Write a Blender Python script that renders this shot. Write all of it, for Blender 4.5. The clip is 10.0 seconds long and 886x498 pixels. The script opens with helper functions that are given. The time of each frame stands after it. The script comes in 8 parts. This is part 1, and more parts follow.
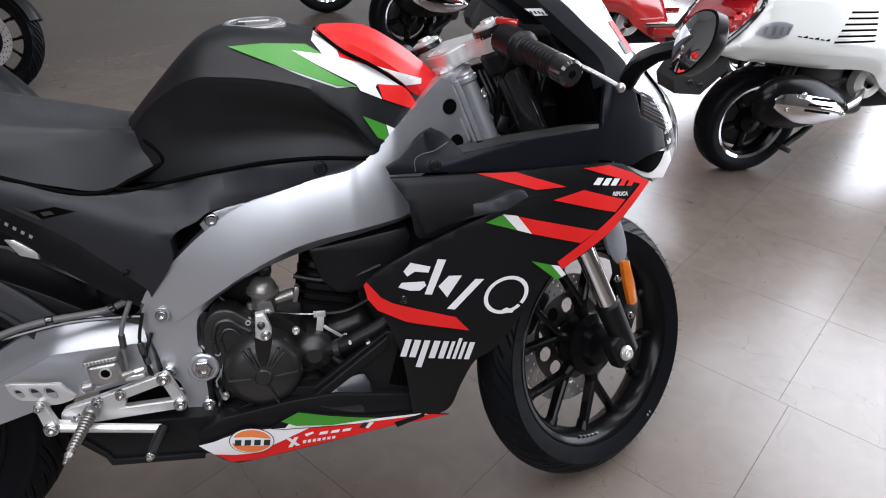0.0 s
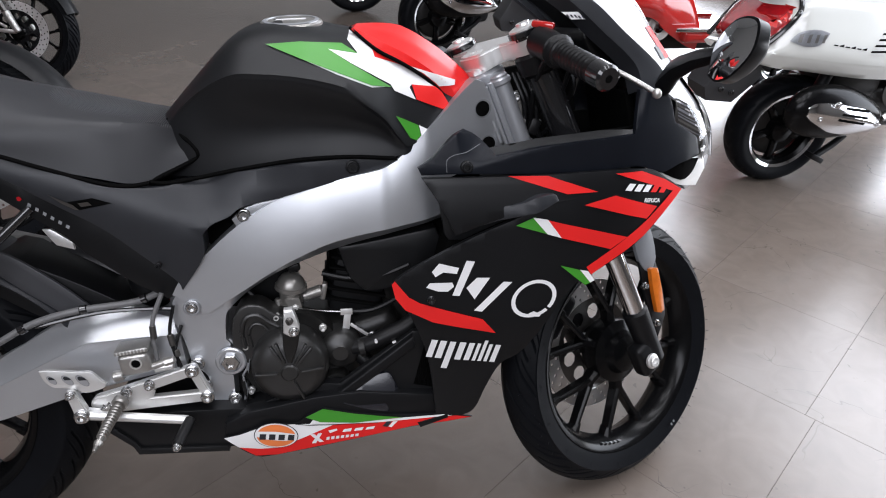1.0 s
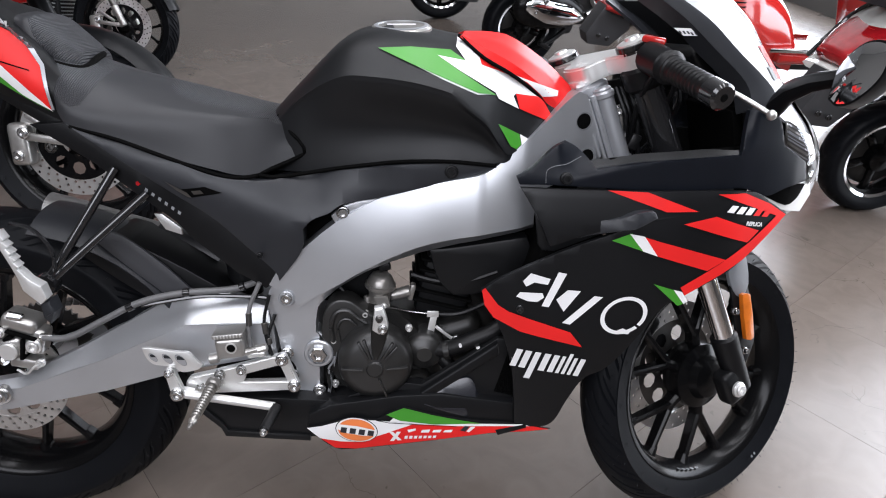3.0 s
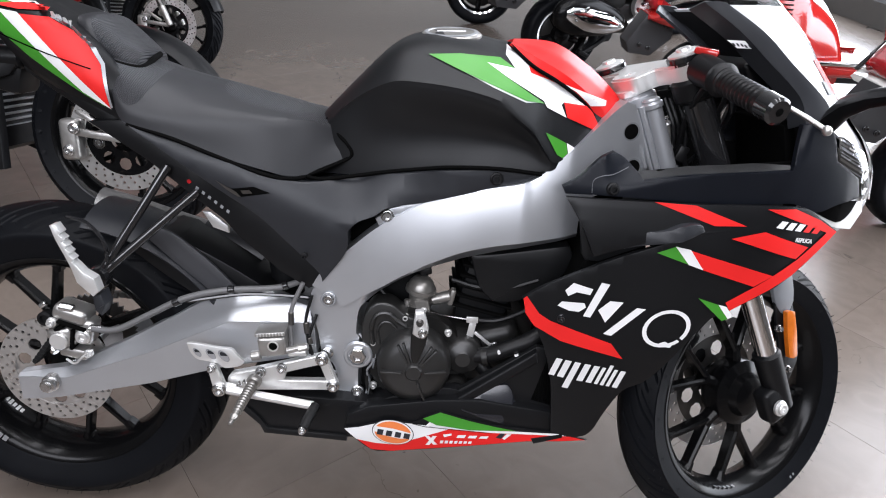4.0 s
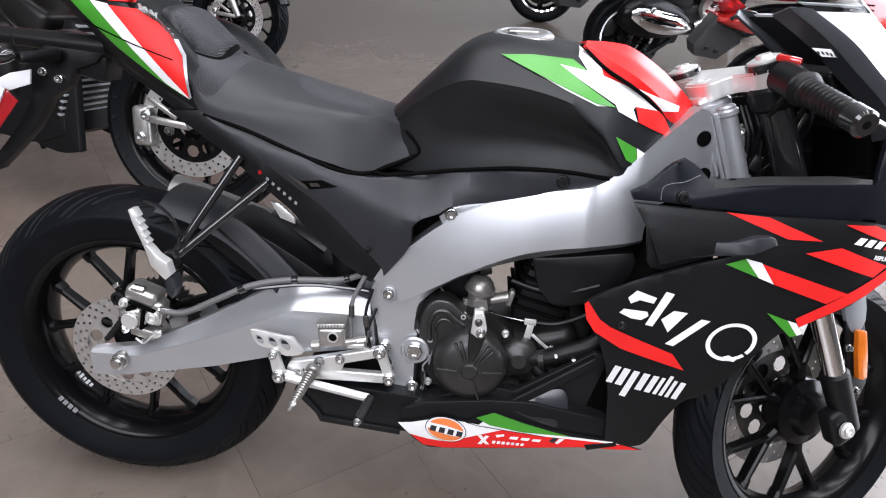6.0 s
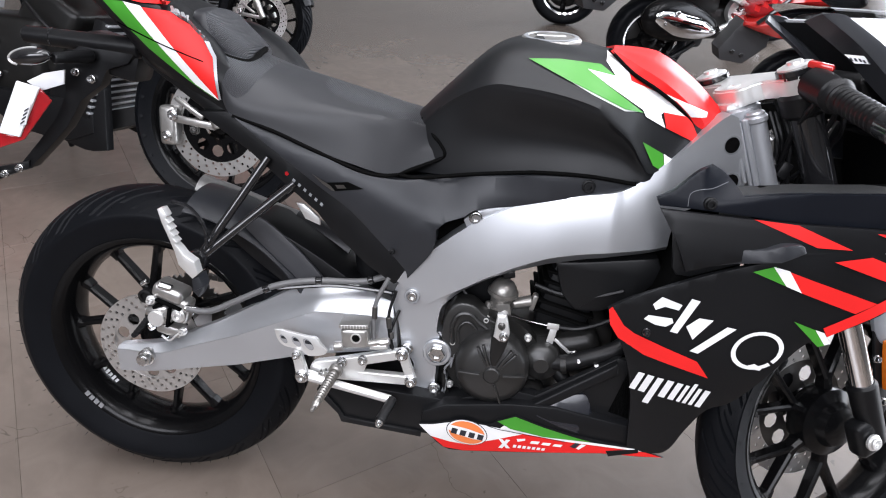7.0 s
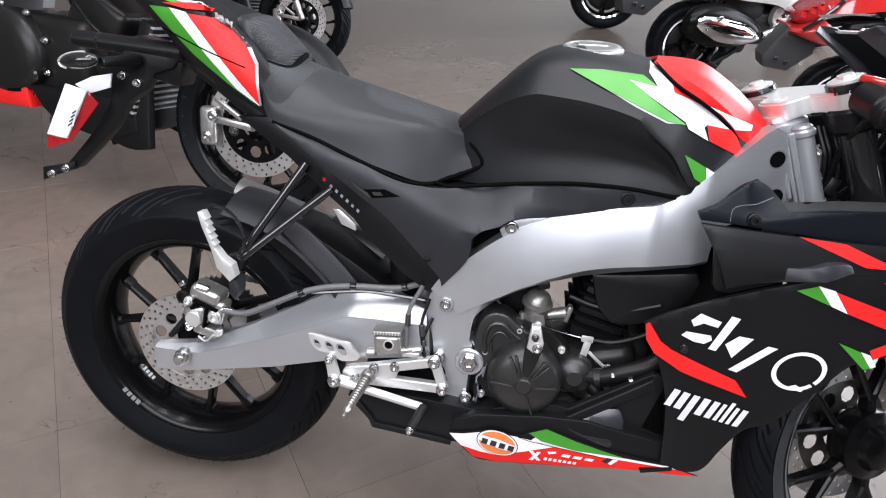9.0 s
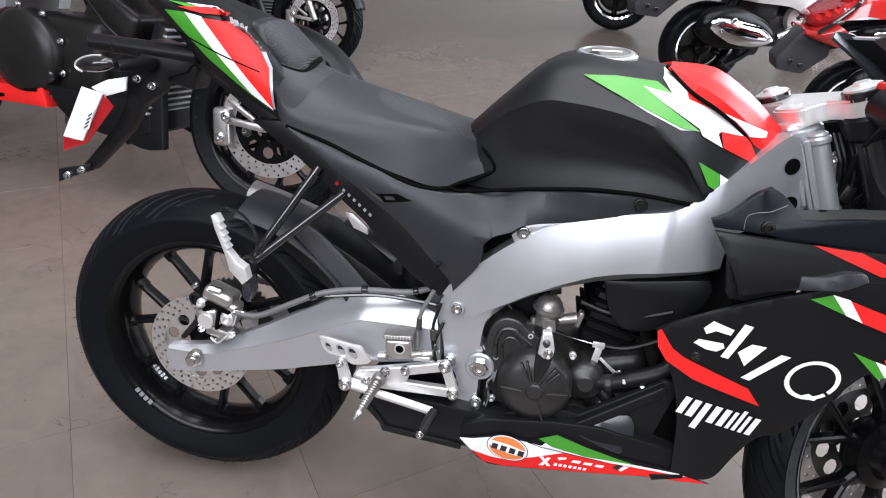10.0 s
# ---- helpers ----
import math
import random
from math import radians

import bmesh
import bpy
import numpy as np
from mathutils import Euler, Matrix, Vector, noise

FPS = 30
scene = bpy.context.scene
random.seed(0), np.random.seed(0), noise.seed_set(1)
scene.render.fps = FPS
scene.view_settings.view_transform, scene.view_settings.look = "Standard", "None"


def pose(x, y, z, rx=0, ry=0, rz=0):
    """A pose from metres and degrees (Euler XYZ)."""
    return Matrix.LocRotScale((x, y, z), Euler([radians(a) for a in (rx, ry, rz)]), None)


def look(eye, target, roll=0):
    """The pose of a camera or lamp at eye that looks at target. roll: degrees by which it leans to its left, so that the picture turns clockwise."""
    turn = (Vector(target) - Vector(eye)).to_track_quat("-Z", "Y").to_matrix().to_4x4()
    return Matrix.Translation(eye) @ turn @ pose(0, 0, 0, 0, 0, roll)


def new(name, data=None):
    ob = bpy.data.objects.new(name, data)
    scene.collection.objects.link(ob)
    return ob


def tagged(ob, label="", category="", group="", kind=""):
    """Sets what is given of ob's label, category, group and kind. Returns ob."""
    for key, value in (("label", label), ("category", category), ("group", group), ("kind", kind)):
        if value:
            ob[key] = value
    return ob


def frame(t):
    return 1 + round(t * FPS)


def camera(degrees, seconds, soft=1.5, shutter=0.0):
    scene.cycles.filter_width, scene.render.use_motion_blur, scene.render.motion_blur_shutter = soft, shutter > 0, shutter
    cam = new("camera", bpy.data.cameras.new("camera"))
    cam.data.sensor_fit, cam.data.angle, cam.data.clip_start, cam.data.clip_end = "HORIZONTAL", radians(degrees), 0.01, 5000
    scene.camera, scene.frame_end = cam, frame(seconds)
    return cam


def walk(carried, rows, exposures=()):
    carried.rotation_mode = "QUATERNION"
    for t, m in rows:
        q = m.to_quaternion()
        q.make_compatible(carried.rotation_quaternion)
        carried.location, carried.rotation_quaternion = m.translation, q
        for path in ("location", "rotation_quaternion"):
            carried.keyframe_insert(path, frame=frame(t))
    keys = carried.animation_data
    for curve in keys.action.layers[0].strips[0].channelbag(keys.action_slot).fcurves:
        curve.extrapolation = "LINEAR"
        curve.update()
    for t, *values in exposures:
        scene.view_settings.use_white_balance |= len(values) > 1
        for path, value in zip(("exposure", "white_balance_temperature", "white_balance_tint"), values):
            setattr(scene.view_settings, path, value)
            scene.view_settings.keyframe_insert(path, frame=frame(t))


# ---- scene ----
cam = camera(67.22, 10.0, 1.1)
# seconds, place in metres, tilt, roll and yaw in degrees
ROWS = [
    (0, 0.7885, -1.0179, 1.2274, -30.6077, -1.5378, -11.7173),
    (0.5, 0.7803, -1.0172, 1.2258, -30.4897, -1.8528, -10.6794),
    (1, 0.7732, -1.0147, 1.2276, -30.6056, -2.1174, -9.3868),
    (1.5, 0.7609, -1.0145, 1.2277, -30.5164, -2.3378, -7.9984),
    (2, 0.7495, -1.0129, 1.2289, -30.4669, -2.5497, -6.2815),
    (2.5, 0.7335, -1.0143, 1.2265, -30.3775, -2.7223, -4.5548),
    (4, 0.6901, -1.0168, 1.2301, -30.0379, -3.4112, 0.0929),
    (4.5, 0.6824, -1.0185, 1.2278, -30.0409, -3.5101, 1.4318),
    (5, 0.6715, -1.0172, 1.2312, -30.3602, -3.8091, 2.4282),
    (5.5, 0.6689, -1.0165, 1.2326, -30.6008, -3.7529, 3.7485),
    (7, 0.6517, -1.0188, 1.2368, -30.6408, -3.6563, 6.68),
    (7.5, 0.652, -1.0172, 1.2384, -30.5543, -3.5502, 7.3693),
    (8, 0.65, -1.0143, 1.2416, -30.638, -3.4323, 8.1139),
    (8.5, 0.6466, -1.0135, 1.2433, -30.6441, -3.4688, 8.9284),
    (9, 0.6426, -1.0092, 1.2463, -30.7554, -3.4976, 9.689),
    (9.5, 0.6404, -1.0104, 1.2453, -30.5516, -3.5743, 10.2019),
    (10, 0.6378, -1.0064, 1.2543, -30.8404, -3.4662, 10.6379),
]
walk(cam, [(t, pose(x, y, z, 90 + tilt, roll, yaw)) for t, x, y, z, tilt, roll, yaw in ROWS],
     [(0, -0.18), (2.5, 0.04), (4.5, 0.32), (7, 0.5), (10, 0.57)])

from mathutils.bvhtree import BVHTree

# ---- world, daylight and exposure ----
world = bpy.data.worlds.new("world")
scene.world = world
world.use_nodes = True
_n, _l = world.node_tree.nodes, world.node_tree.links
_sky = _n.new("ShaderNodeTexSky")
_sky.sky_type, _sky.sun_disc = "NISHITA", False
_sky.sun_elevation, _sky.sun_rotation = radians(38), radians(60)
_l.new(_sky.outputs[0], _n["Background"].inputs[0])
_n["Background"].inputs[1].default_value = 0.12

ROOM = dict(x0=-6.5, x1=5.3, y0=-4.5, y1=11.0, h=4.6)


def window_light(name, at, target, sx, sy, watts, colour):
    """An area lamp in a window's opening, standing in for the daylight."""
    data = bpy.data.lights.new(name, "AREA")
    data.shape, data.size, data.size_y, data.energy, data.color = "RECTANGLE", sx, sy, watts, colour
    ob = new(name, data)
    ob.matrix_world = look(at, target)
    return ob


window_light("window_light_east", (5.2, 1.4, 2.3), (0, 1.4, 2.0), 4.0, 3.9, 390, (0.865, 0.905, 1.0))
# small lamp over the added pier that darkens the floor by the white scooter
window_light("window_light_east", (5.2, 4.15, 3.5), (0, 4.15, 3.2), 0.9, 1.55, 32, (0.865, 0.905, 1.0))
window_light("window_light_east", (5.2, 6.9, 2.3), (0, 6.9, 2.0), 4.2, 3.9, 375, (0.865, 0.905, 1.0))
# assumed window behind the camera, added to brighten the near side and front floor
window_light("added_light_south", (-0.6, -4.4, 3.35), (-0.6, 0, 2.2), 5.2, 1.8, 220, (0.92, 0.925, 1.0))
TUBES = (-0.8, 0.4, 1.6, 2.8)
for tx in TUBES:
    window_light("ceiling_light", (tx, -0.5, 4.28), (tx, -0.5, 0), 0.26, 4.0, 54, (0.94, 0.94, 1.0))

# ---- materials ----


def material(name, colour, rough=0.5, metal=0.0, coat=0.0, vary=0.12, scale=8.0, grain=0.0, grain_scale=400.0, rough_vary=0.06,
             island=0.0, each=0.0, spec=0.5):
    """A surface with a coarse and a fine variation of its colour and gloss, and a fine relief."""
    m = bpy.data.materials.new(name)
    m.use_nodes = True
    n, l = m.node_tree.nodes, m.node_tree.links
    b = n["Principled BSDF"]
    b.inputs["Metallic"].default_value = metal
    b.inputs["Coat Weight"].default_value = coat
    b.inputs["Coat Roughness"].default_value = 0.06
    b.inputs["Specular IOR Level"].default_value = spec
    co = n.new("ShaderNodeTexCoord")
    coarse = n.new("ShaderNodeTexNoise")
    coarse.inputs["Scale"].default_value, coarse.inputs["Detail"].default_value = scale, 5
    l.new(co.outputs["Object"], coarse.inputs["Vector"])
    mix = n.new("ShaderNodeMix")
    mix.data_type = "RGBA"
    dark = [c * (1 - vary) for c in colour]
    light = [min(1, c * (1 + vary)) for c in colour]
    mix.inputs[6].default_value, mix.inputs[7].default_value = (*dark, 1), (*light, 1)
    l.new(coarse.outputs["Fac"], mix.inputs[0])
    out = mix.outputs[2]
    if each or island:
        source = n.new("ShaderNodeObjectInfo") if each else n.new("ShaderNodeNewGeometry")
        rnd = source.outputs["Random"] if each else source.outputs["Random Per Island"]
        amount = each or island
        ramp = n.new("ShaderNodeMapRange")
        ramp.inputs[3].default_value, ramp.inputs[4].default_value = 1 - amount, 1 + amount
        l.new(rnd, ramp.inputs[0])
        mul = n.new("ShaderNodeVectorMath")
        mul.operation = "SCALE"
        l.new(out, mul.inputs[0])
        l.new(ramp.outputs[0], mul.inputs["Scale"])
        out = mul.outputs[0]
    l.new(out, b.inputs["Base Color"])
    fine = n.new("ShaderNodeTexNoise")
    fine.inputs["Scale"].default_value, fine.inputs["Detail"].default_value = grain_scale, 2
    l.new(co.outputs["Object"], fine.inputs["Vector"])
    rr = n.new("ShaderNodeMapRange")
    rr.inputs[3].default_value, rr.inputs[4].default_value = max(0.02, rough - rough_vary), min(1, rough + rough_vary)
    l.new(coarse.outputs["Fac"], rr.inputs[0])
    l.new(rr.outputs[0], b.inputs["Roughness"])
    if grain:
        bump = n.new("ShaderNodeBump")
        bump.inputs["Strength"].default_value, bump.inputs["Distance"].default_value = grain, 0.002
        l.new(fine.outputs["Fac"], bump.inputs["Height"])
        l.new(bump.outputs[0], b.inputs["Normal"])
    return m


def glass(name, colour=(1, 1, 1), rough=0.02, ior=1.45):
    m = bpy.data.materials.new(name)
    m.use_nodes = True
    b = m.node_tree.nodes["Principled BSDF"]
    b.inputs["Base Color"].default_value = (*colour, 1)
    b.inputs["Transmission Weight"].default_value, b.inputs["Roughness"].default_value, b.inputs["IOR"].default_value = 1, rough, ior
    return m


def ribbed(name, colour, rough, direction, pitch, line, rib_shade=0.16):
    """A moulded vinyl whose upper part, over a line z(x), has fine parallel ribs, with their light and shade and a
    top-lit lift painted into the colour; the rest is smooth and darker.
    """
    m = material(name, colour, rough, vary=0.1, spec=0.32)
    n, l = m.node_tree.nodes, m.node_tree.links
    b = n["Principled BSDF"]
    co, dot = n.new("ShaderNodeTexCoord"), n.new("ShaderNodeVectorMath")
    dot.operation = "DOT_PRODUCT"
    dot.inputs[1].default_value = direction
    l.new(co.outputs["Object"], dot.inputs[0])

    def maths(kind, a, c):
        node = n.new("ShaderNodeMath")
        node.operation = kind
        for k, v in enumerate((a, c)):
            if isinstance(v, (int, float)):
                node.inputs[k].default_value = v
            else:
                l.new(v, node.inputs[k])
        return node.outputs[0]

    sine = maths("SINE", maths("MULTIPLY", dot.outputs["Value"], 2 * math.pi / pitch), 0.0)
    split = n.new("ShaderNodeSeparateXYZ")
    l.new(co.outputs["Object"], split.inputs[0])
    x0, x1 = line[0][0], line[-1][0]
    curve = n.new("ShaderNodeFloatCurve")
    pts = curve.mapping.curves[0].points
    pts[0].location, pts[1].location = (0.0, (line[0][1] - 0.7) / 0.4), (1.0, (line[-1][1] - 0.7) / 0.4)
    for x, z in line[1:-1]:
        pts.new((x - x0) / (x1 - x0), (z - 0.7) / 0.4)
    curve.mapping.update()
    l.new(maths("DIVIDE", maths("SUBTRACT", split.outputs["X"], x0), x1 - x0), curve.inputs["Value"])
    edge = maths("ADD", maths("MULTIPLY", curve.outputs["Value"], 0.4), 0.7)
    mask = n.new("ShaderNodeMapRange")
    mask.inputs[1].default_value, mask.inputs[2].default_value = 0.0, 0.004
    l.new(maths("SUBTRACT", split.outputs["Z"], edge), mask.inputs[0])
    bump = n.new("ShaderNodeBump")
    bump.inputs["Strength"].default_value, bump.inputs["Distance"].default_value = 0.55, 0.0014
    l.new(maths("MULTIPLY", sine, mask.outputs[0]), bump.inputs["Height"])
    l.new(bump.outputs[0], b.inputs["Normal"])
    # paint light crests, shaded grooves and the brighter lit top into the colour
    tone = n.new("ShaderNodeVectorMath")
    tone.operation = "SCALE"
    l.new(b.inputs["Base Color"].links[0].from_socket, tone.inputs[0])
    l.new(maths("ADD", maths("MULTIPLY", maths("ADD", maths("MULTIPLY", sine, rib_shade), 0.25), mask.outputs[0]), 1.0), tone.inputs["Scale"])
    l.new(tone.outputs[0], b.inputs["Base Color"])
    return m


M = dict(
    satin_black=material("satin_black", (0.0055, 0.0057, 0.0064), 0.36, vary=0.15, grain=0.02, grain_scale=900, spec=0.2),
    matt_black=material("matt_black", (0.0055, 0.0057, 0.0063), 0.42, vary=0.2, grain=0.03, grain_scale=900, spec=0.24),
    tank_black=material("tank_black", (0.0045, 0.005, 0.006), 0.45, vary=0.1, spec=0.31),
    dark_grey=material("dark_grey", (0.018, 0.0192, 0.0225), 0.4, vary=0.1, grain=0.06, grain_scale=1500, spec=0.3),
    fairing_grey=material("fairing_grey", (0.006, 0.0072, 0.0105), 0.36, vary=0.1, grain=0.04, grain_scale=1500, spec=0.16),
    seat=material("seat_vinyl", (0.02, 0.0208, 0.0238), 0.44, vary=0.1, grain=0.12, grain_scale=1200, spec=0.4),
    seat_ribbed=ribbed("seat_ribbed_vinyl", (0.022, 0.0226, 0.025), 0.44, (0.93, 0.0, -0.36), 0.003,
                       [(0.14, 0.88), (0.165, 0.85), (0.19, 0.836), (0.212, 0.858), (0.24, 0.91), (0.29, 0.91), (0.32, 0.868), (0.36, 0.849), (0.44, 0.834), (0.5, 0.818)]),
    pad_ribbed=ribbed("pad_ribbed_vinyl", (0.017, 0.0175, 0.02), 0.44, (0.8, 0.0, -0.6), 0.003,
                      [(0.06, 1.04), (0.1, 1.0), (0.112, 0.968), (0.128, 0.932), (0.144, 0.91), (0.17, 0.885)]),
    gloss_black=material("gloss_black", (0.01, 0.01, 0.011), 0.12, coat=0.3, vary=0.2),
    engine_black=material("engine_black", (0.0085, 0.0083, 0.008), 0.36, metal=0.0, vary=0.25, scale=20, grain=0.08, grain_scale=700, spec=0.32),
    cover_black=material("cover_black", (0.011, 0.0108, 0.0105), 0.4, vary=0.15, scale=20, grain=0.06, grain_scale=700, spec=0.6),
    rim_black=material("rim_black", (0.0034, 0.0034, 0.0037), 0.2, metal=0.0, vary=0.2, grain=0.03, spec=0.15),
    rubber=material("tyre_rubber", (0.0038, 0.0043, 0.0056), 0.46, vary=0.25, scale=14, grain=0.06, grain_scale=500, spec=0.09),
    soft_rubber=material("soft_rubber", (0.005, 0.005, 0.0055), 0.4, vary=0.2, grain=0.1, spec=0.24),
    silver=material("silver_paint", (0.52, 0.535, 0.56), 0.35, metal=0.8, vary=0.05, grain=0.02, grain_scale=1500),
    silver_dark=material("silver_grey_paint", (0.36, 0.37, 0.39), 0.36, metal=0.6, vary=0.06, grain=0.02, grain_scale=1500),
    cast=material("cast_aluminium", (0.72, 0.72, 0.71), 0.34, metal=0.7, vary=0.1, scale=25, grain=0.12, grain_scale=600),
    caliper=material("caliper_alloy", (0.4, 0.39, 0.375), 0.3, metal=0.8, vary=0.18, scale=60, grain=0.15, grain_scale=700),
    chrome=material("chrome", (0.75, 0.75, 0.76), 0.08, metal=1.0, vary=0.04),
    steel=material("steel", (0.56, 0.56, 0.56), 0.25, metal=1.0, vary=0.08, scale=30, grain=0.04),
    disc=material("brake_steel", (0.58, 0.57, 0.56), 0.3, metal=0.85, vary=0.08, scale=20),
    dark_steel=material("dark_steel", (0.12, 0.115, 0.11), 0.35, metal=0.9, vary=0.2, scale=40),
    alloy=material("dull_alloy", (0.26, 0.25, 0.235), 0.3, metal=0.7, vary=0.15, scale=30, grain=0.1, grain_scale=700),
    pearl=material("pale_paint", (0.38, 0.385, 0.4), 0.2, coat=0.5, vary=0.04),
    white=material("white_paint", (0.78, 0.78, 0.76), 0.25, coat=0.4, vary=0.03),
    decal_white=material("white_film", (0.7, 0.7, 0.7), 0.4, vary=0.03),
    decal_red=material("red_film", (0.64, 0.016, 0.015), 0.42, vary=0.05, spec=0.25),
    cover_red=material("cover_red", (0.6, 0.014, 0.014), 0.3, vary=0.06, spec=0.16),
    gloss_red=material("gloss_red", (0.6, 0.014, 0.014), 0.3, coat=0.12, vary=0.06),
    decal_green=material("green_film", (0.042, 0.235, 0.02), 0.35, vary=0.06),
    orange=material("orange_film", (0.72, 0.19, 0.05), 0.4, vary=0.05),
    amber=material("amber_plastic", (0.5, 0.12, 0.01), 0.15, coat=0.5, vary=0.25, scale=90),
    lamp_red=material("red_lamp_plastic", (0.3, 0.008, 0.012), 0.08, coat=0.8, vary=0.4, scale=40),
    navy=material("navy_film", (0.012, 0.014, 0.02), 0.4, vary=0.1),
    paper=material("paper", (0.72, 0.73, 0.75), 0.45, vary=0.06, grain=0.05, grain_scale=200),
    scooter_white=material("scooter_white", (0.64, 0.65, 0.62), 0.16, coat=0.6, vary=0.03),
    scooter_red=material("scooter_red", (0.38, 0.016, 0.014), 0.14, coat=0.6, vary=0.05),
    scooter_grey=material("scooter_pale", (0.62, 0.62, 0.6), 0.18, coat=0.6, vary=0.03),
    hose_grey=material("hose_grey", (0.11, 0.11, 0.112), 0.45, vary=0.15, scale=60, grain=0.1, grain_scale=700),
    stay_grey=material("stay_grey", (0.13, 0.135, 0.145), 0.4, vary=0.08, grain=0.05, grain_scale=900),
    pipe_grey=material("pipe_grey", (0.2, 0.195, 0.19), 0.42, metal=0.5, vary=0.12, scale=20, grain=0.05, grain_scale=900),
    hugger_grey=material("hugger_plastic", (0.03, 0.031, 0.035), 0.45, vary=0.12, grain=0.08, grain_scale=1200),
    ledge_grey=material("ledge_plastic", (0.02, 0.0205, 0.021), 0.5, vary=0.1, grain=0.1, grain_scale=1500),
    blade_plastic=material("blade_plastic", (0.011, 0.0118, 0.016), 0.26, vary=0.1, spec=0.6),
    flap=material("flap_plastic", (0.022, 0.022, 0.024), 0.5, vary=0.12, grain=0.1),
    lens=glass("clear_lens", (0.95, 0.97, 1.0), 0.03),
    screen=glass("tinted_screen", (0.8, 0.82, 0.84), 0.01, 1.12),
    mirror=material("mirror_glass", (0.85, 0.86, 0.88), 0.015, metal=1.0, vary=0.0, rough_vary=0.0),
    wall=material("wall_plaster", (0.13, 0.125, 0.12), 0.8, vary=0.06, grain=0.1, grain_scale=120),
    wall_pale=material("pale_plaster", (0.3, 0.3, 0.295), 0.8, vary=0.06, grain=0.1, grain_scale=120),
    ceiling=material("ceiling_paint", (0.55, 0.55, 0.54), 0.85, vary=0.05),
    # near-black that paints shade into gaps and openings; also used on fins and lettering
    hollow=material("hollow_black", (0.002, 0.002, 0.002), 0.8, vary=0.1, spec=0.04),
)


def tile_material():
    """Worn vinyl tile: cloudy warm grey with scuffs, semi-gloss."""
    m = material("floor_tile", (0.14, 0.114, 0.096), 0.25, spec=0.75, vary=0.15, scale=3.2, rough_vary=0.05, each=0.05, grain=0.03, grain_scale=60)
    n, l = m.node_tree.nodes, m.node_tree.links
    b = n["Principled BSDF"]
    geo = n.new("ShaderNodeNewGeometry")
    scuff = n.new("ShaderNodeTexNoise")
    scuff.inputs["Scale"].default_value, scuff.inputs["Detail"].default_value, scuff.inputs["Distortion"].default_value = 9, 8, 1.5
    l.new(geo.outputs["Position"], scuff.inputs["Vector"])
    ramp = n.new("ShaderNodeMapRange")
    ramp.inputs[1].default_value, ramp.inputs[2].default_value = 0.35, 0.7
    ramp.inputs[3].default_value, ramp.inputs[4].default_value = 0.9, 1.05
    l.new(scuff.outputs["Fac"], ramp.inputs[0])

    def noise(scale, detail, distortion):
        tex = n.new("ShaderNodeTexNoise")
        tex.inputs["Scale"].default_value, tex.inputs["Detail"].default_value, tex.inputs["Distortion"].default_value = scale, detail, distortion
        l.new(geo.outputs["Position"], tex.inputs["Vector"])
        return tex.outputs["Fac"]

    def step(value, lo, hi, a, b):
        rng = n.new("ShaderNodeMapRange")
        for k, v in enumerate((lo, hi, a, b)):
            rng.inputs[k + 1].default_value = v
        l.new(value, rng.inputs[0])
        return rng.outputs[0]

    def maths(kind, a, b):
        node = n.new("ShaderNodeMath")
        node.operation = kind
        for k, v in enumerate((a, b)):
            if isinstance(v, float):
                node.inputs[k].default_value = v
            else:
                l.new(v, node.inputs[k])
        return node.outputs[0]

    # thin curved scuffs left by tyres and boots, in patches, and a few small dark spots
    line = maths("ABSOLUTE", maths("SUBTRACT", noise(3.2, 4, 0.6), 0.5), 0.0)
    thin = step(line, 0.001, 0.0035, 1.0, 0.0)
    patch = step(noise(2.6, 2, 0.4), 0.53, 0.6, 0.0, 1.0)
    marks = maths("MULTIPLY", thin, patch)
    spots = maths("MULTIPLY", step(noise(38.0, 2, 0.0), 0.7, 0.74, 0.0, 1.0), step(noise(2.3, 2, 0.0), 0.5, 0.6, 0.0, 1.0))
    wear = maths("SUBTRACT", ramp.outputs[0], maths("MULTIPLY", maths("MAXIMUM", marks, spots), 0.38))
    mul = n.new("ShaderNodeVectorMath")
    mul.operation = "SCALE"
    l.new(b.inputs["Base Color"].links[0].from_socket, mul.inputs[0])
    l.new(wear, mul.inputs["Scale"])
    l.new(mul.outputs[0], b.inputs["Base Color"])
    return m


M["tile"] = tile_material()
M["joint"] = material("floor_joint", (0.12, 0.106, 0.096), 0.7, vary=0.2, scale=30)

# ---- mesh helpers ----
IDENTITY = Matrix.Identity(4)


def finish(bm, smooth=38):
    bmesh.ops.remove_doubles(bm, verts=bm.verts, dist=1e-5)
    bmesh.ops.recalc_face_normals(bm, faces=bm.faces)
    me = bpy.data.meshes.new("mesh")
    bm.to_mesh(me)
    bm.free()
    me.shade_smooth()
    me.set_sharp_from_angle(angle=radians(smooth))
    return me


def part(name, bm, mat, parent=None, label="", smooth=38):
    """Link a bmesh (or a mesh) as one object under a thing or a part."""
    me = bm if isinstance(bm, bpy.types.Mesh) else finish(bm, smooth)
    me.name = name
    if not me.materials:
        me.materials.append(M[mat])
    ob = new(name, me)
    if parent is not None:
        ob.parent = parent
    return tagged(ob, label)


def empty(name, m, label, category, group="", kind=""):
    ob = new(name)
    ob.empty_display_size = 0.2
    ob.matrix_world = m
    return tagged(ob, label, category, group, kind)


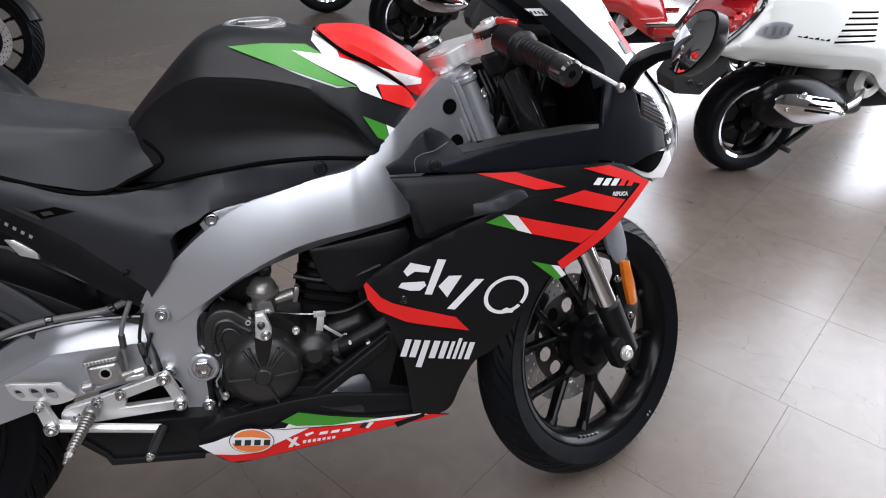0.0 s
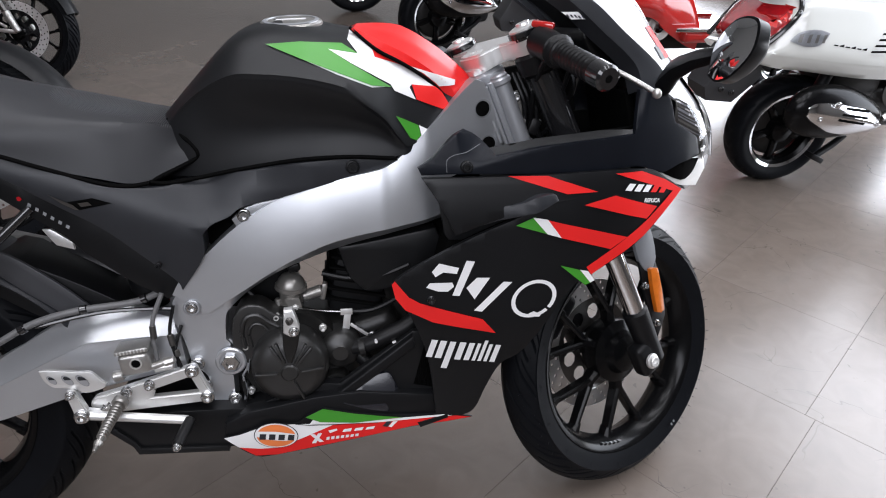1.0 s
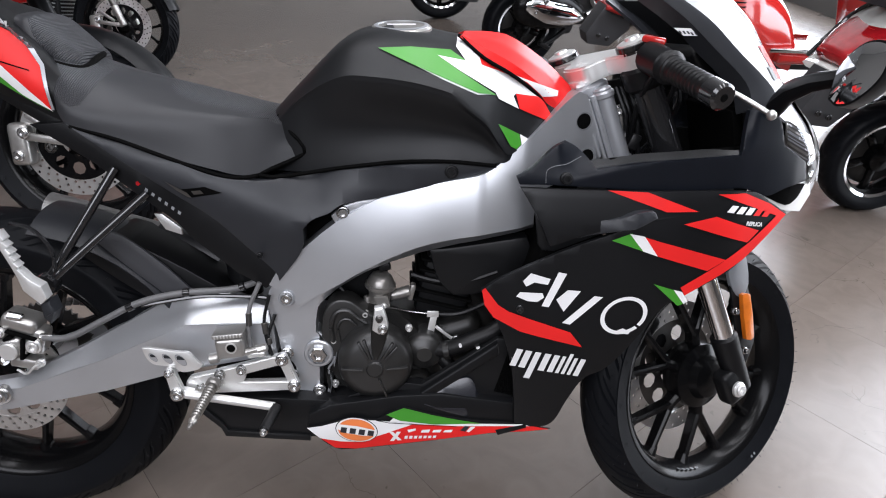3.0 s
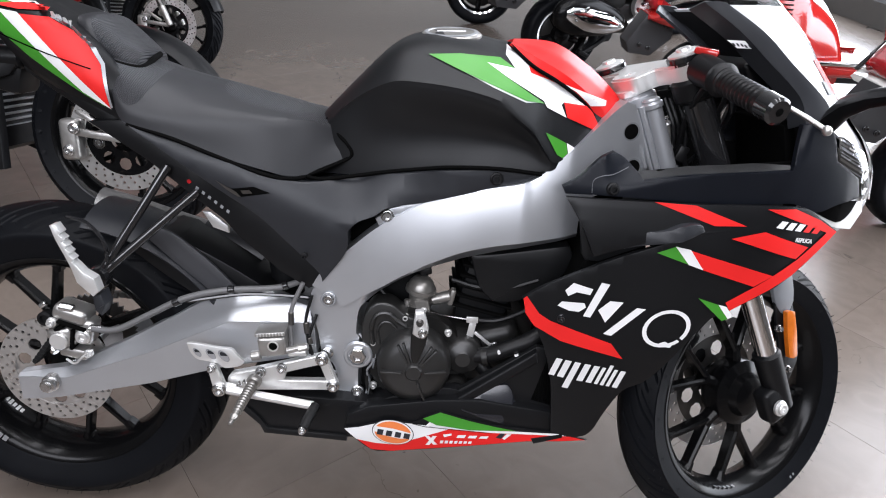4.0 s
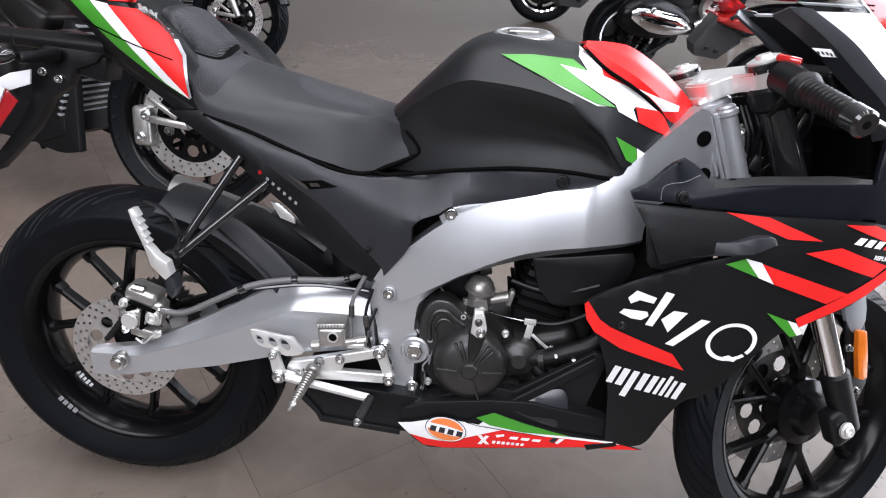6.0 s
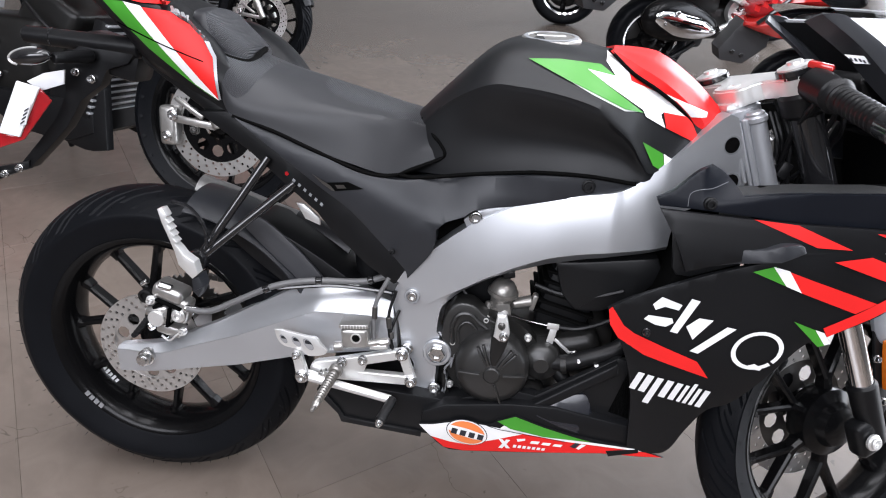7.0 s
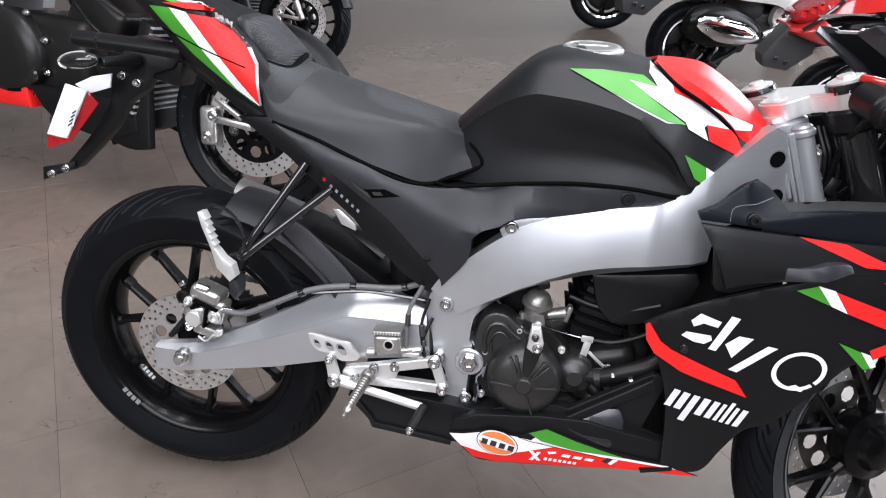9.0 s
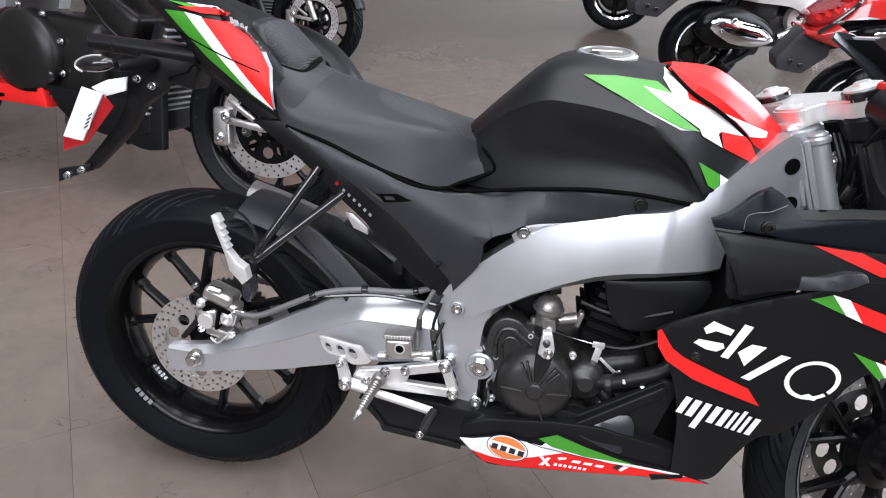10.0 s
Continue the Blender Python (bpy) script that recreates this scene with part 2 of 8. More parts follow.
def catmull(pts, n=6, closed=False, corner=50):
    """A smooth line through points; sharp turns stay sharp."""
    p = [Vector(q) for q in pts]
    k = len(p)
    sharp = []
    for i in range(k):
        a, b, c = p[i - 1], p[i], p[(i + 1) % k]
        if not closed and i in (0, k - 1):
            sharp.append(True)
            continue
        u, v = b - a, c - b
        sharp.append(u.length < 1e-9 or v.length < 1e-9 or u.angle(v) > radians(corner))
    out = []
    for i in range(k if closed else k - 1):
        b, c = p[i], p[(i + 1) % k]
        a = 2 * b - c if sharp[i] else p[i - 1]
        d = 2 * c - b if sharp[(i + 1) % k] else p[(i + 2) % k]
        for j in range(n):
            t = j / n
            out.append(0.5 * ((2 * b) + (c - a) * t + (2 * a - 5 * b + 4 * c - d) * t * t + (3 * b - a - 3 * c + d) * t ** 3))
    if not closed:
        out.append(p[-1])
    return out


def ramp_of(xs, ys):
    return lambda v: float(np.interp(v, xs, ys))


def cut_polygon(poly, step):
    """A polygon of the side view (x, z), cut into a grid."""
    bm = bmesh.new()
    bm.faces.new([bm.verts.new((q[0], 0, q[1])) for q in poly])
    xs, zs = [q[0] for q in poly], [q[1] for q in poly]
    for lo, hi, axis in ((min(xs), max(xs), (1, 0, 0)), (min(zs), max(zs), (0, 0, 1))):
        k = int((hi - lo) / step)
        for i in range(1, k + 1):
            v = lo + (hi - lo) * i / (k + 1)
            bmesh.ops.bisect_plane(bm, geom=bm.verts[:] + bm.edges[:] + bm.faces[:], plane_co=[c * v for c in axis], plane_no=axis, dist=1e-6)
    return bm


def thick(flat, surf, depth, bevel=0.0, segs=2):
    """Lay a flat (x, z) grid on the surface y = surf(x, z) and give it depth towards +y."""
    bm = bmesh.new()
    front = {v: bm.verts.new((v.co.x, surf(v.co.x, v.co.z), v.co.z)) for v in flat.verts}
    back = {v: bm.verts.new((v.co.x, surf(v.co.x, v.co.z) + depth, v.co.z)) for v in flat.verts} if depth else {}
    rim = []
    for f in flat.faces:
        bm.faces.new([front[v] for v in f.verts])
        if depth:
            bm.faces.new([back[v] for v in reversed(f.verts)])
    if depth:
        for e in flat.edges:
            if len(e.link_faces) == 1:
                a, b = e.verts
                bm.faces.new((front[a], front[b], back[b], back[a]))
                rim.append((front[a], front[b]))
        if bevel:
            edges = [bm.edges.get(p) for p in rim]
            bmesh.ops.recalc_face_normals(bm, faces=bm.faces)
            bmesh.ops.bevel(bm, geom=[e for e in edges if e], offset=bevel, segments=segs, affect="EDGES", clamp_overlap=True, profile=0.5)
    flat.free()
    return bm


def plate(name, poly, surf, depth, mat, parent, step=0.04, bevel=0.004, n=4, both=False, label="", m=None, corner=50, segs=2, even=False):
    """A curved panel with thickness, from its outline in the side view; both: the same on the far side too."""
    pts = catmull([(q[0], q[1], 0) for q in poly], n, True, corner) if n > 1 else [Vector((q[0], q[1], 0)) for q in poly]
    f = surf if callable(surf) else (lambda x, z: surf)
    bm = thick(cut_polygon([(q.x, q.y) for q in pts], step), f, depth, bevel, segs)
    if m is not None:
        bm.transform(m)
    other = bm.copy() if both else None
    made = [part(name, bm, mat, parent, label)]
    if other:
        bmesh.ops.scale(other, verts=other.verts, vec=(1, -1, 1))
        made.append(part(name, other, mat, parent, label))
    if even:
        for ob in made:
            flatter = ob.modifiers.new("even_normals", "WEIGHTED_NORMAL")
            flatter.keep_sharp, flatter.weight = True, 90
    return made[0]


def decal(name, poly, onto, mat, parent, lift=0.0012, step=0.012, n=1, label="", side=-1, m=None):
    """A film laid on the near face of a mesh object (all in the thing's own axes), by the outline of the side view."""
    pts = catmull([(q[0], q[1], 0) for q in poly], n, True) if n > 1 else [Vector((q[0], q[1], 0)) for q in poly]
    flat = cut_polygon([(q.x, q.y) for q in pts], step)
    tree = TREES.get(onto)
    if tree is None:
        b = bmesh.new()
        b.from_mesh(onto.data)
        tree = TREES[onto] = BVHTree.FromBMesh(b)
        b.free()

    def surf(x, z):
        hit = tree.ray_cast(Vector((x, side * 2.0, z)), Vector((0, -side, 0)))[0]
        if hit is None:
            hit = tree.find_nearest(Vector((x, side * 0.2, z)))[0]
        return hit.y + side * lift

    bm = thick(flat, surf, 0)
    if m is not None:
        bm.transform(m)
    return part(name, bm, mat, parent, label)


TREES = {}


def loft(stations, nx=5, ns=18, caps=True, shell=False, aligned=0):
    """A body, symmetric left and right: stations (x, [(half width, z) from the bottom to the top]); aligned: points a span, so that creases run through."""
    rows = []
    for x, prof in stations:
        if aligned:
            rows.append([Vector((x, q.x, q.y)) for q in catmull([(h, z, 0) for h, z in prof], aligned, corner=58)])
            ns = len(rows[-1])
            continue
        line = catmull([(h, z, 0) for h, z in prof], 8)
        d = [0.0]
        for a, b in zip(line, line[1:]):
            d.append(d[-1] + (b - a).length)
        at = np.linspace(0, d[-1], ns)
        rows.append([Vector((x, float(np.interp(s, d, [q.x for q in line])), float(np.interp(s, d, [q.y for q in line])))) for s in at])
    dense = []
    cols = [catmull([r[j] for r in rows], nx, corner=80) for j in range(ns)]
    for i in range(len(cols[0])):
        dense.append([cols[j][i] for j in range(ns)])
    bm = bmesh.new()
    rings = []
    for r in dense:
        right = [bm.verts.new((q.x, -max(q.y, 0), q.z)) for q in r]
        left = [bm.verts.new((q.x, max(q.y, 0), q.z)) for q in r[-2 if r[-1].y < 1e-4 else -1::-1]]
        rings.append(right + left)
    k = len(rings[0])
    for a, b in zip(rings, rings[1:]):
        for j in range(k - 1 if shell else k):
            bm.faces.new((a[j], b[j], b[(j + 1) % k], a[(j + 1) % k]))
    if caps and not shell:
        bm.faces.new(rings[0][::-1])
        bm.faces.new(rings[-1])
    return bm


def solid(bm, depth):
    bmesh.ops.recalc_face_normals(bm, faces=bm.faces)
    bmesh.ops.solidify(bm, geom=bm.faces[:], thickness=depth)
    return bm


def lathe(profile, n=48, closed=False, at=(0, 0, 0), arc=(0, 2 * math.pi)):
    """A body turned round the y axis from (radius, y)."""
    bm = bmesh.new()
    full = abs(arc[1] - arc[0] - 2 * math.pi) < 1e-6
    rings = []
    for i in range(n if full else n + 1):
        a = arc[0] + (arc[1] - arc[0]) * i / n
        rings.append([bm.verts.new((at[0] + r * math.cos(a), at[1] + y, at[2] + r * math.sin(a))) for r, y in profile])
    k = len(profile)
    for i in range(n):
        a, b = rings[i], rings[(i + 1) % len(rings)]
        for j in range(k if closed else k - 1):
            q = [a[j], a[(j + 1) % k], b[(j + 1) % k], b[j]]
            try:
                bm.faces.new(q)
            except ValueError:
                pass
    return bm


def rod(bm, a, b, r0, r1=None, n=12):
    """Add a capped, slightly rounded rod from a to b."""
    a, b = Vector(a), Vector(b)
    r1 = r0 if r1 is None else r1
    q = (b - a).to_track_quat("Z", "Y").to_matrix()
    length = (b - a).length
    e = min(r0, r1) * 0.2
    rings = []
    for t, r in ((0, r0 - e), (e, r0), (length - e, r1), (length, r1 - e)):
        rings.append([bm.verts.new(a + q @ Vector((r * math.cos(2 * math.pi * i / n), r * math.sin(2 * math.pi * i / n), t))) for i in range(n)])
    for u, v in zip(rings, rings[1:]):
        for i in range(n):
            bm.faces.new((u[i], u[(i + 1) % n], v[(i + 1) % n], v[i]))
    bm.faces.new(rings[0][::-1])
    bm.faces.new(rings[-1])
    return bm


def rod_bm(*args, **kw):
    return rod(bmesh.new(), *args, **kw)


def tube(points, r, n=10, steps=6, squash=1.0):
    """A smooth pipe or cable through points."""
    line = catmull(points, steps, corner=120)
    bm = bmesh.new()
    up = Vector((0, 0, 1))
    rings = []
    for i, p in enumerate(line):
        d = (line[min(i + 1, len(line) - 1)] - line[max(i - 1, 0)]).normalized()
        side = d.cross(up)
        if side.length < 0.05:
            side = d.cross(Vector((0, 1, 0)))
        side.normalize()
        top = side.cross(d)
        rings.append([bm.verts.new(p + side * r * math.cos(2 * math.pi * j / n) + top * r * squash * math.sin(2 * math.pi * j / n)) for j in range(n)])
    for a, b in zip(rings, rings[1:]):
        for j in range(n):
            bm.faces.new((a[j], a[(j + 1) % n], b[(j + 1) % n], b[j]))
    bm.faces.new(rings[0][::-1])
    bm.faces.new(rings[-1])
    return bm


def box(bm, size, m=IDENTITY, bevel=0.003, segs=2, taper=1.0):
    """Add a bevelled box, centred on m; taper narrows its far x end."""
    made = bmesh.ops.create_cube(bm, size=1.0)["verts"]
    for v in made:
        k = taper if v.co.x > 0 else 1.0
        v.co = Vector((v.co.x * size[0], v.co.y * size[1] * k, v.co.z * size[2] * k))
    if bevel:
        edges = list({e for v in made for e in v.link_edges})
        res = bmesh.ops.bevel(bm, geom=edges, offset=bevel, segments=segs, affect="EDGES", clamp_overlap=True, profile=0.5)
        made = list({v for f in res["faces"] for v in f.verts} | {v for v in made if v.is_valid})
    bmesh.ops.transform(bm, matrix=m, verts=made)
    return bm


def box_bm(size, m=IDENTITY, **kw):
    return box(bmesh.new(), size, m, **kw)


BOLTS = {}


def bolt(parent, at, r=0.009, mat="steel", m=None, name="bolt"):
    """A flanged socket bolt whose head faces -y."""
    key = (round(r, 4), mat)
    if key not in BOLTS:
        bm = lathe([(0.0, 0.004), (r * 1.35, 0.004), (r * 1.35, -0.001), (r * 1.25, -0.002), (r, -0.0025), (r, -0.007), (r * 0.88, -0.0085),
                    (r * 0.55, -0.0085), (r * 0.5, -0.003), (0.0, -0.003)], 12)
        BOLTS[key] = finish(bm)
        BOLTS[key].materials.append(M[mat])
    ob = part(name, BOLTS[key], mat, parent)
    ob.matrix_local = (m if m is not None else IDENTITY) @ Matrix.Translation(at)
    return ob

# ---- wheels ----
WHEEL = {}


def tyre_mesh(radius, half, bead, blocks, seed):
    """A road tyre with a rounded crown and curved grooves cut into the tread."""
    prof = catmull([(0.221, -bead, 0), (0.236, -bead - 0.006, 0), (0.232 + (radius - 0.232) * 0.42, -half, 0), (radius - 0.036, -half * 0.9, 0),
                    (radius - 0.012, -half * 0.56, 0), (radius, 0, 0), (radius - 0.012, half * 0.56, 0), (radius - 0.036, half * 0.9, 0),
                    (0.232 + (radius - 0.232) * 0.42, half, 0), (0.236, bead + 0.006, 0), (0.221, bead, 0)], 9)
    per = 24 if seed == 4 else 12
    n = blocks * per
    bm = bmesh.new()
    rings = []
    for i in range(n):
        ring = []
        for q in prof:
            r, y = q.x, q.y
            s = abs(y) / half
            outer = r > radius - 0.05
            twist = 1.5 * (s ** 1.3 if outer else 1.0) + (0.5 if y > 0 else 0.0) * min(1.0, s / 0.12)
            a = 2 * math.pi * (i / n + twist / blocks)
            deep = 0.0
            if outer and i % per in (0, 1) and 0.1 < s < 0.9:
                deep = 0.008
            elif outer and i % per in (per // 2, per // 2 + 1) and 0.34 < s < 0.74:
                deep = 0.007
            elif outer and i % per == 3 * per // 4 and 0.62 < s < 0.96:
                deep = 0.006
            r -= deep
            ring.append(bm.verts.new((r * math.cos(a), y, r * math.sin(a))))
        rings.append(ring)
    for i in range(n):
        a, b = rings[i], rings[(i + 1) % n]
        for j in range(len(prof) - 1):
            bm.faces.new((a[j], b[j], b[j + 1], a[j + 1]))
    rnd = random.Random(seed)
    for k in range(70):
        a = 2 * math.pi * k / 70 + rnd.uniform(-0.02, 0.02)
        y = half * rnd.choice((-0.86, -0.6, -0.92))
        r = radius - 0.036 * (abs(y) / half) ** 2.2 - 0.002
        d = Vector((math.cos(a), 0, math.sin(a)))
        p = d * r + Vector((0, y, 0))
        rod(bm, p, p + d * rnd.uniform(0.004, 0.009) + Vector((0, -0.003, 0)), 0.0006, 0.0004, 4)
    return bm


def rim_mesh(w):
    bm = lathe([(0.2255, -w), (0.229, -w + 0.004), (0.227, -w + 0.010), (0.214, -w + 0.014), (0.205, -w + 0.034), (0.203, 0), (0.205, w - 0.034),
                (0.214, w - 0.014), (0.227, w - 0.010), (0.229, w - 0.004), (0.2255, w), (0.218, w - 0.002), (0.208, w - 0.012), (0.199, w - 0.032),
                (0.195, 0), (0.199, -w + 0.032), (0.208, -w + 0.012), (0.218, -w + 0.002)], 96, True)
    return bm


def spoke_mesh(reach=0.2, width=0.0165, depth=0.03, split=0.5):
    """One Y-shaped cast spoke, along +x: a stem from the hub that forks towards the rim."""
    bm = bmesh.new()
    mid = 0.105

    def arm(a, b, w0, w1, d0, d1):
        u = (b - a).normalized()
        v = Vector((-u.z, 0, u.x))
        ring = []
        for p, w, d in ((a, w0, d0), (b, w1, d1)):
            h = d / 2
            e = w * 0.28
            ring.append([bm.verts.new(p + v * s * w / 2 * k + Vector((0, y, 0))) for s, k, y in
                         ((1, 0.45, -h), (1, 1, -h + e), (1, 1, h - e), (1, 0.45, h), (-1, 0.45, h), (-1, 1, h - e), (-1, 1, -h + e), (-1, 0.45, -h))])
        for j in range(8):
            bm.faces.new((ring[0][j], ring[0][(j + 1) % 8], ring[1][(j + 1) % 8], ring[1][j]))
        bm.faces.new(ring[0][::-1])
        bm.faces.new(ring[1])

    arm(Vector((0.03, 0, 0)), Vector((mid, 0, 0)), width * 1.5, width * 1.15, depth * 1.3, depth)
    for s in (-1, 1):
        a = radians(14.5) * s
        arm(Vector((mid - 0.012, 0, s * 0.002)), Vector((reach * math.cos(a), 0, reach * math.sin(a))), width * 0.85, width * 0.75, depth, depth * 0.85)
        arm(Vector(((reach - 0.02) * math.cos(a), 0, (reach - 0.02) * math.sin(a))), Vector(((reach + 0.003) * math.cos(a), 0, (reach + 0.003) * math.sin(a))),
            width * 0.75, width * 1.6, depth * 0.85, depth * 1.1)
    return bm


def drilled_disc(r0, r1, rows, cols, hole, y, thin=0.004):
    """A flat brake disc with rows of drilled holes through it."""
    bm = bmesh.new()
    for side in (0, 1):
        yy = y + (thin if side else 0)
        for i in range(rows):
            for j in range(cols):
                ra, rb = r0 + (r1 - r0) * i / rows, r0 + (r1 - r0) * (i + 1) / rows
                ta, tb = 2 * math.pi * (j + 0.33 * i) / cols, 2 * math.pi * (j + 1 + 0.33 * i) / cols
                rm, tm = (ra + rb) / 2, (ta + tb) / 2
                outer, inner = [], []
                for k, (u, v) in enumerate(((-1, -1), (0, -1), (1, -1), (1, 0), (1, 1), (0, 1), (-1, 1), (-1, 0))):
                    r, t = rm + u * (rb - ra) / 2, tm + v * (tb - ta) / 2
                    outer.append(bm.verts.new((r * math.cos(t), yy, r * math.sin(t))))
                    w = math.atan2(v, u)
                    inner.append(bm.verts.new(((rm + hole * math.cos(w)) * math.cos(tm) - hole * math.sin(w) * math.sin(tm), yy,
                                               (rm + hole * math.cos(w)) * math.sin(tm) + hole * math.sin(w) * math.cos(tm))))
                for k in range(8):
                    q = (outer[k], outer[(k + 1) % 8], inner[(k + 1) % 8], inner[k])
                    bm.faces.new(q if side else q[::-1])
    for r in (r0, r1):
        ring = [[bm.verts.new((r * math.cos(2 * math.pi * j / 96), y + s, r * math.sin(2 * math.pi * j / 96))) for s in (0, thin)] for j in range(96)]
        for j in range(96):
            a, b = ring[j], ring[(j + 1) % 96]
            bm.faces.new((a[0], b[0], b[1], a[1]))
    return bm


def wheel(name, parent, m, radius, half, w, blocks, disc_side, disc_r, spin=0.0, turned="rim_black", carrier="", hub=1.0):
    """A cast wheel on the axle at m (its axis along y): rim, hub, spokes, tyre and drilled disc."""
    key = (round(radius, 3), round(half, 3))
    if key not in WHEEL:
        WHEEL[key] = (finish(tyre_mesh(radius, half, w - 0.004, blocks, 9 if carrier else 4), 24), finish(rim_mesh(w)), finish(spoke_mesh()))
        WHEEL[key][0].materials.append(M["rubber"])
    tyre, rim, spoke = WHEEL[key]
    rim_ob = part(name, rim.copy(), turned, parent, "black cast alloy wheel")
    rim_ob.matrix_local = m
    part("tyre", tyre, "rubber", rim_ob, "new black road tyre with curved grooves")
    sp = None
    for k in range(6):
        if sp is None:
            sp = spoke.copy()
        ob = part("spoke", sp, turned, rim_ob)
        ob.matrix_local = pose(0, 0, 0, 0, spin + 60 * k, 0)
    part("hub", lathe([(0.0, -0.05), (0.018 * hub, -0.05), (0.03 * hub, -0.046), (0.036 * hub, -0.03), (0.052 * hub, -0.022), (0.055 * hub, 0.0), (0.052 * hub, 0.022), (0.036 * hub, 0.03),
                       (0.03 * hub, 0.05), (0.0, 0.05)], 32), turned, rim_ob)
    y = disc_side * (w + 0.012)
    disc = part("brake_disc", drilled_disc(disc_r * 0.72, disc_r, 3, 28, disc_r * 0.028, y), "disc", rim_ob, "drilled steel brake disc")
    part("disc_carrier", drilled_disc(0.045, disc_r * 0.73, 1, 10, disc_r * 0.12, y + 0.001, 0.003), carrier or ("disc" if disc_r < 0.13 else "dark_steel"), disc)
    return rim_ob


# ---- the motorcycle in front ----
LEAN, STEER = -11.61, 25.0
WB, RF, RR = 1.3677, 0.30, 0.322
RAKE = radians(24.5)
STEER_AXIS = Vector((-math.sin(RAKE), 0, math.cos(RAKE)))
STEER_FOOT = Vector((WB + 0.09, 0, 0))


def steer_matrix(angle):
    return Matrix.Translation(STEER_FOOT) @ Matrix.Rotation(radians(angle), 4, STEER_AXIS) @ Matrix.Translation(-STEER_FOOT)


ST = steer_matrix(STEER)

bike = empty("motorcycle", Matrix.Translation((1.37, 0, 0)) @ pose(0, 0, 0, 0, 0.6, 0) @ Matrix.Translation((-1.37, 0, 0)) @ pose(0, 0, 0, LEAN, 0, 0),
             "black sport motorcycle with red, white and green stripes, on its stand", "motorcycle", "motorcycles")

# wheels
rear_wheel = wheel("rear_wheel", bike, Matrix.Translation((-0.018, 0, 0.308)), RR, 0.07, 0.058, 20, -1, 0.11, 12)
front_wheel = wheel("front_wheel", bike, ST @ Matrix.Translation((WB + 0.006, 0, 0.298)), RF, 0.052, 0.042, 18, 1, 0.15, 22, hub=1.35)

for k in range(4):
    a = radians(223 + 3.6 * k)
    part("label_bar", box_bm((0.012, 0.001, 0.009), pose(0.201 * math.cos(a), -0.0735, 0.201 * math.sin(a), 0, -math.degrees(a), 0), bevel=0), "silver_dark", rear_wheel)
for k in range(6):
    a = radians(215 + 2.8 * k)
    part("label_bar", box_bm((0.001, 0.014 - 0.004 * (k % 2), 0.0062), pose(0.1945 * math.cos(a), 0.004, 0.1945 * math.sin(a), 0, -math.degrees(a), 0), bevel=0), "decal_white", rear_wheel)

for k in range(2):
    a = radians(-55 + 2.2 * k)
    part("label_bar", box_bm((0.006, 0.001, 0.004), pose(0.2464 * math.cos(a), -0.0525, 0.2464 * math.sin(a), 0, -math.degrees(a), 0), bevel=0), "silver_dark", front_wheel)
for k in range(5):
    a = radians(-107 + 3.6 * k)
    part("label_bar", box_bm((0.001, 0.007, 0.007), pose(0.2055 * math.cos(a), -0.031, 0.2055 * math.sin(a), 0, -math.degrees(a), 0), bevel=0), "silver_dark", front_wheel)

# surfaces of the side view
side_y = ramp_of([0.1, 0.2, 0.35, 0.5, 0.65, 0.8, 0.88], [-0.112, -0.12, -0.13, -0.13, -0.12, -0.1, -0.092])
frame_y = ramp_of([0.48, 0.6, 0.85, 0.93, 1.0, 1.05, 1.1], [-0.118, -0.124, -0.13, -0.115, -0.08, -0.06, -0.045])
fair_x = ramp_of([0.85, 0.95, 1.15, 1.28, 1.39], [0.188, 0.2, 0.205, 0.192, 0.155])


def fair_y(x, z):
    low = max(0.0, 0.48 - z)
    high = max(0.0, z - 0.68)
    return -(fair_x(x) - 0.12 * low - 0.35 * high ** 1.3)


# tank
tank = part("fuel_tank", loft([
    (0.484, [(0.07, 0.735), (0.07, 0.76), (0.069, 0.78), (0.066, 0.80), (0.04, 0.822), (0, 0.829)]),
    (0.545, [(0.094, 0.739), (0.097, 0.80), (0.1, 0.853), (0.103, 0.864), (0.06, 0.888), (0, 0.896)]),
    (0.61, [(0.106, 0.75), (0.106, 0.82), (0.128, 0.885), (0.133, 0.903), (0.085, 0.948), (0, 0.961)]),
    (0.665, [(0.11, 0.758), (0.107, 0.825), (0.139, 0.888), (0.145, 0.907), (0.092, 0.967), (0, 0.986)]),
    (0.73, [(0.112, 0.766), (0.107, 0.825), (0.14, 0.882), (0.146, 0.901), (0.088, 0.966), (0, 0.989)]),
    (0.79, [(0.114, 0.77), (0.107, 0.82), (0.138, 0.868), (0.144, 0.887), (0.084, 0.956), (0, 0.98)]),
    (0.825, [(0.114, 0.769), (0.108, 0.814), (0.134, 0.85), (0.14, 0.868), (0.085, 0.944), (0, 0.976)]),
    (0.855, [(0.114, 0.768), (0.11, 0.803), (0.128, 0.828), (0.1335, 0.845), (0.086, 0.928), (0, 0.969)]),
    (0.88, [(0.113, 0.77), (0.1125, 0.785), (0.1165, 0.799), (0.121, 0.813), (0.0855, 0.912), (0, 0.963)]),
    (0.90, [(0.112, 0.775), (0.112, 0.781), (0.1123, 0.788), (0.113, 0.796), (0.084, 0.9), (0, 0.958)]),
    (0.945, [(0.094, 0.812), (0.0937, 0.815), (0.0932, 0.818), (0.0925, 0.822), (0.068, 0.892), (0, 0.93)]),
    (0.985, [(0.066, 0.842), (0.0655, 0.844), (0.065, 0.846), (0.064, 0.85), (0.04, 0.88), (0, 0.892)]),
], 7, aligned=6), "tank_black", bike, "black fuel tank with green, white and red stripes", smooth=50)


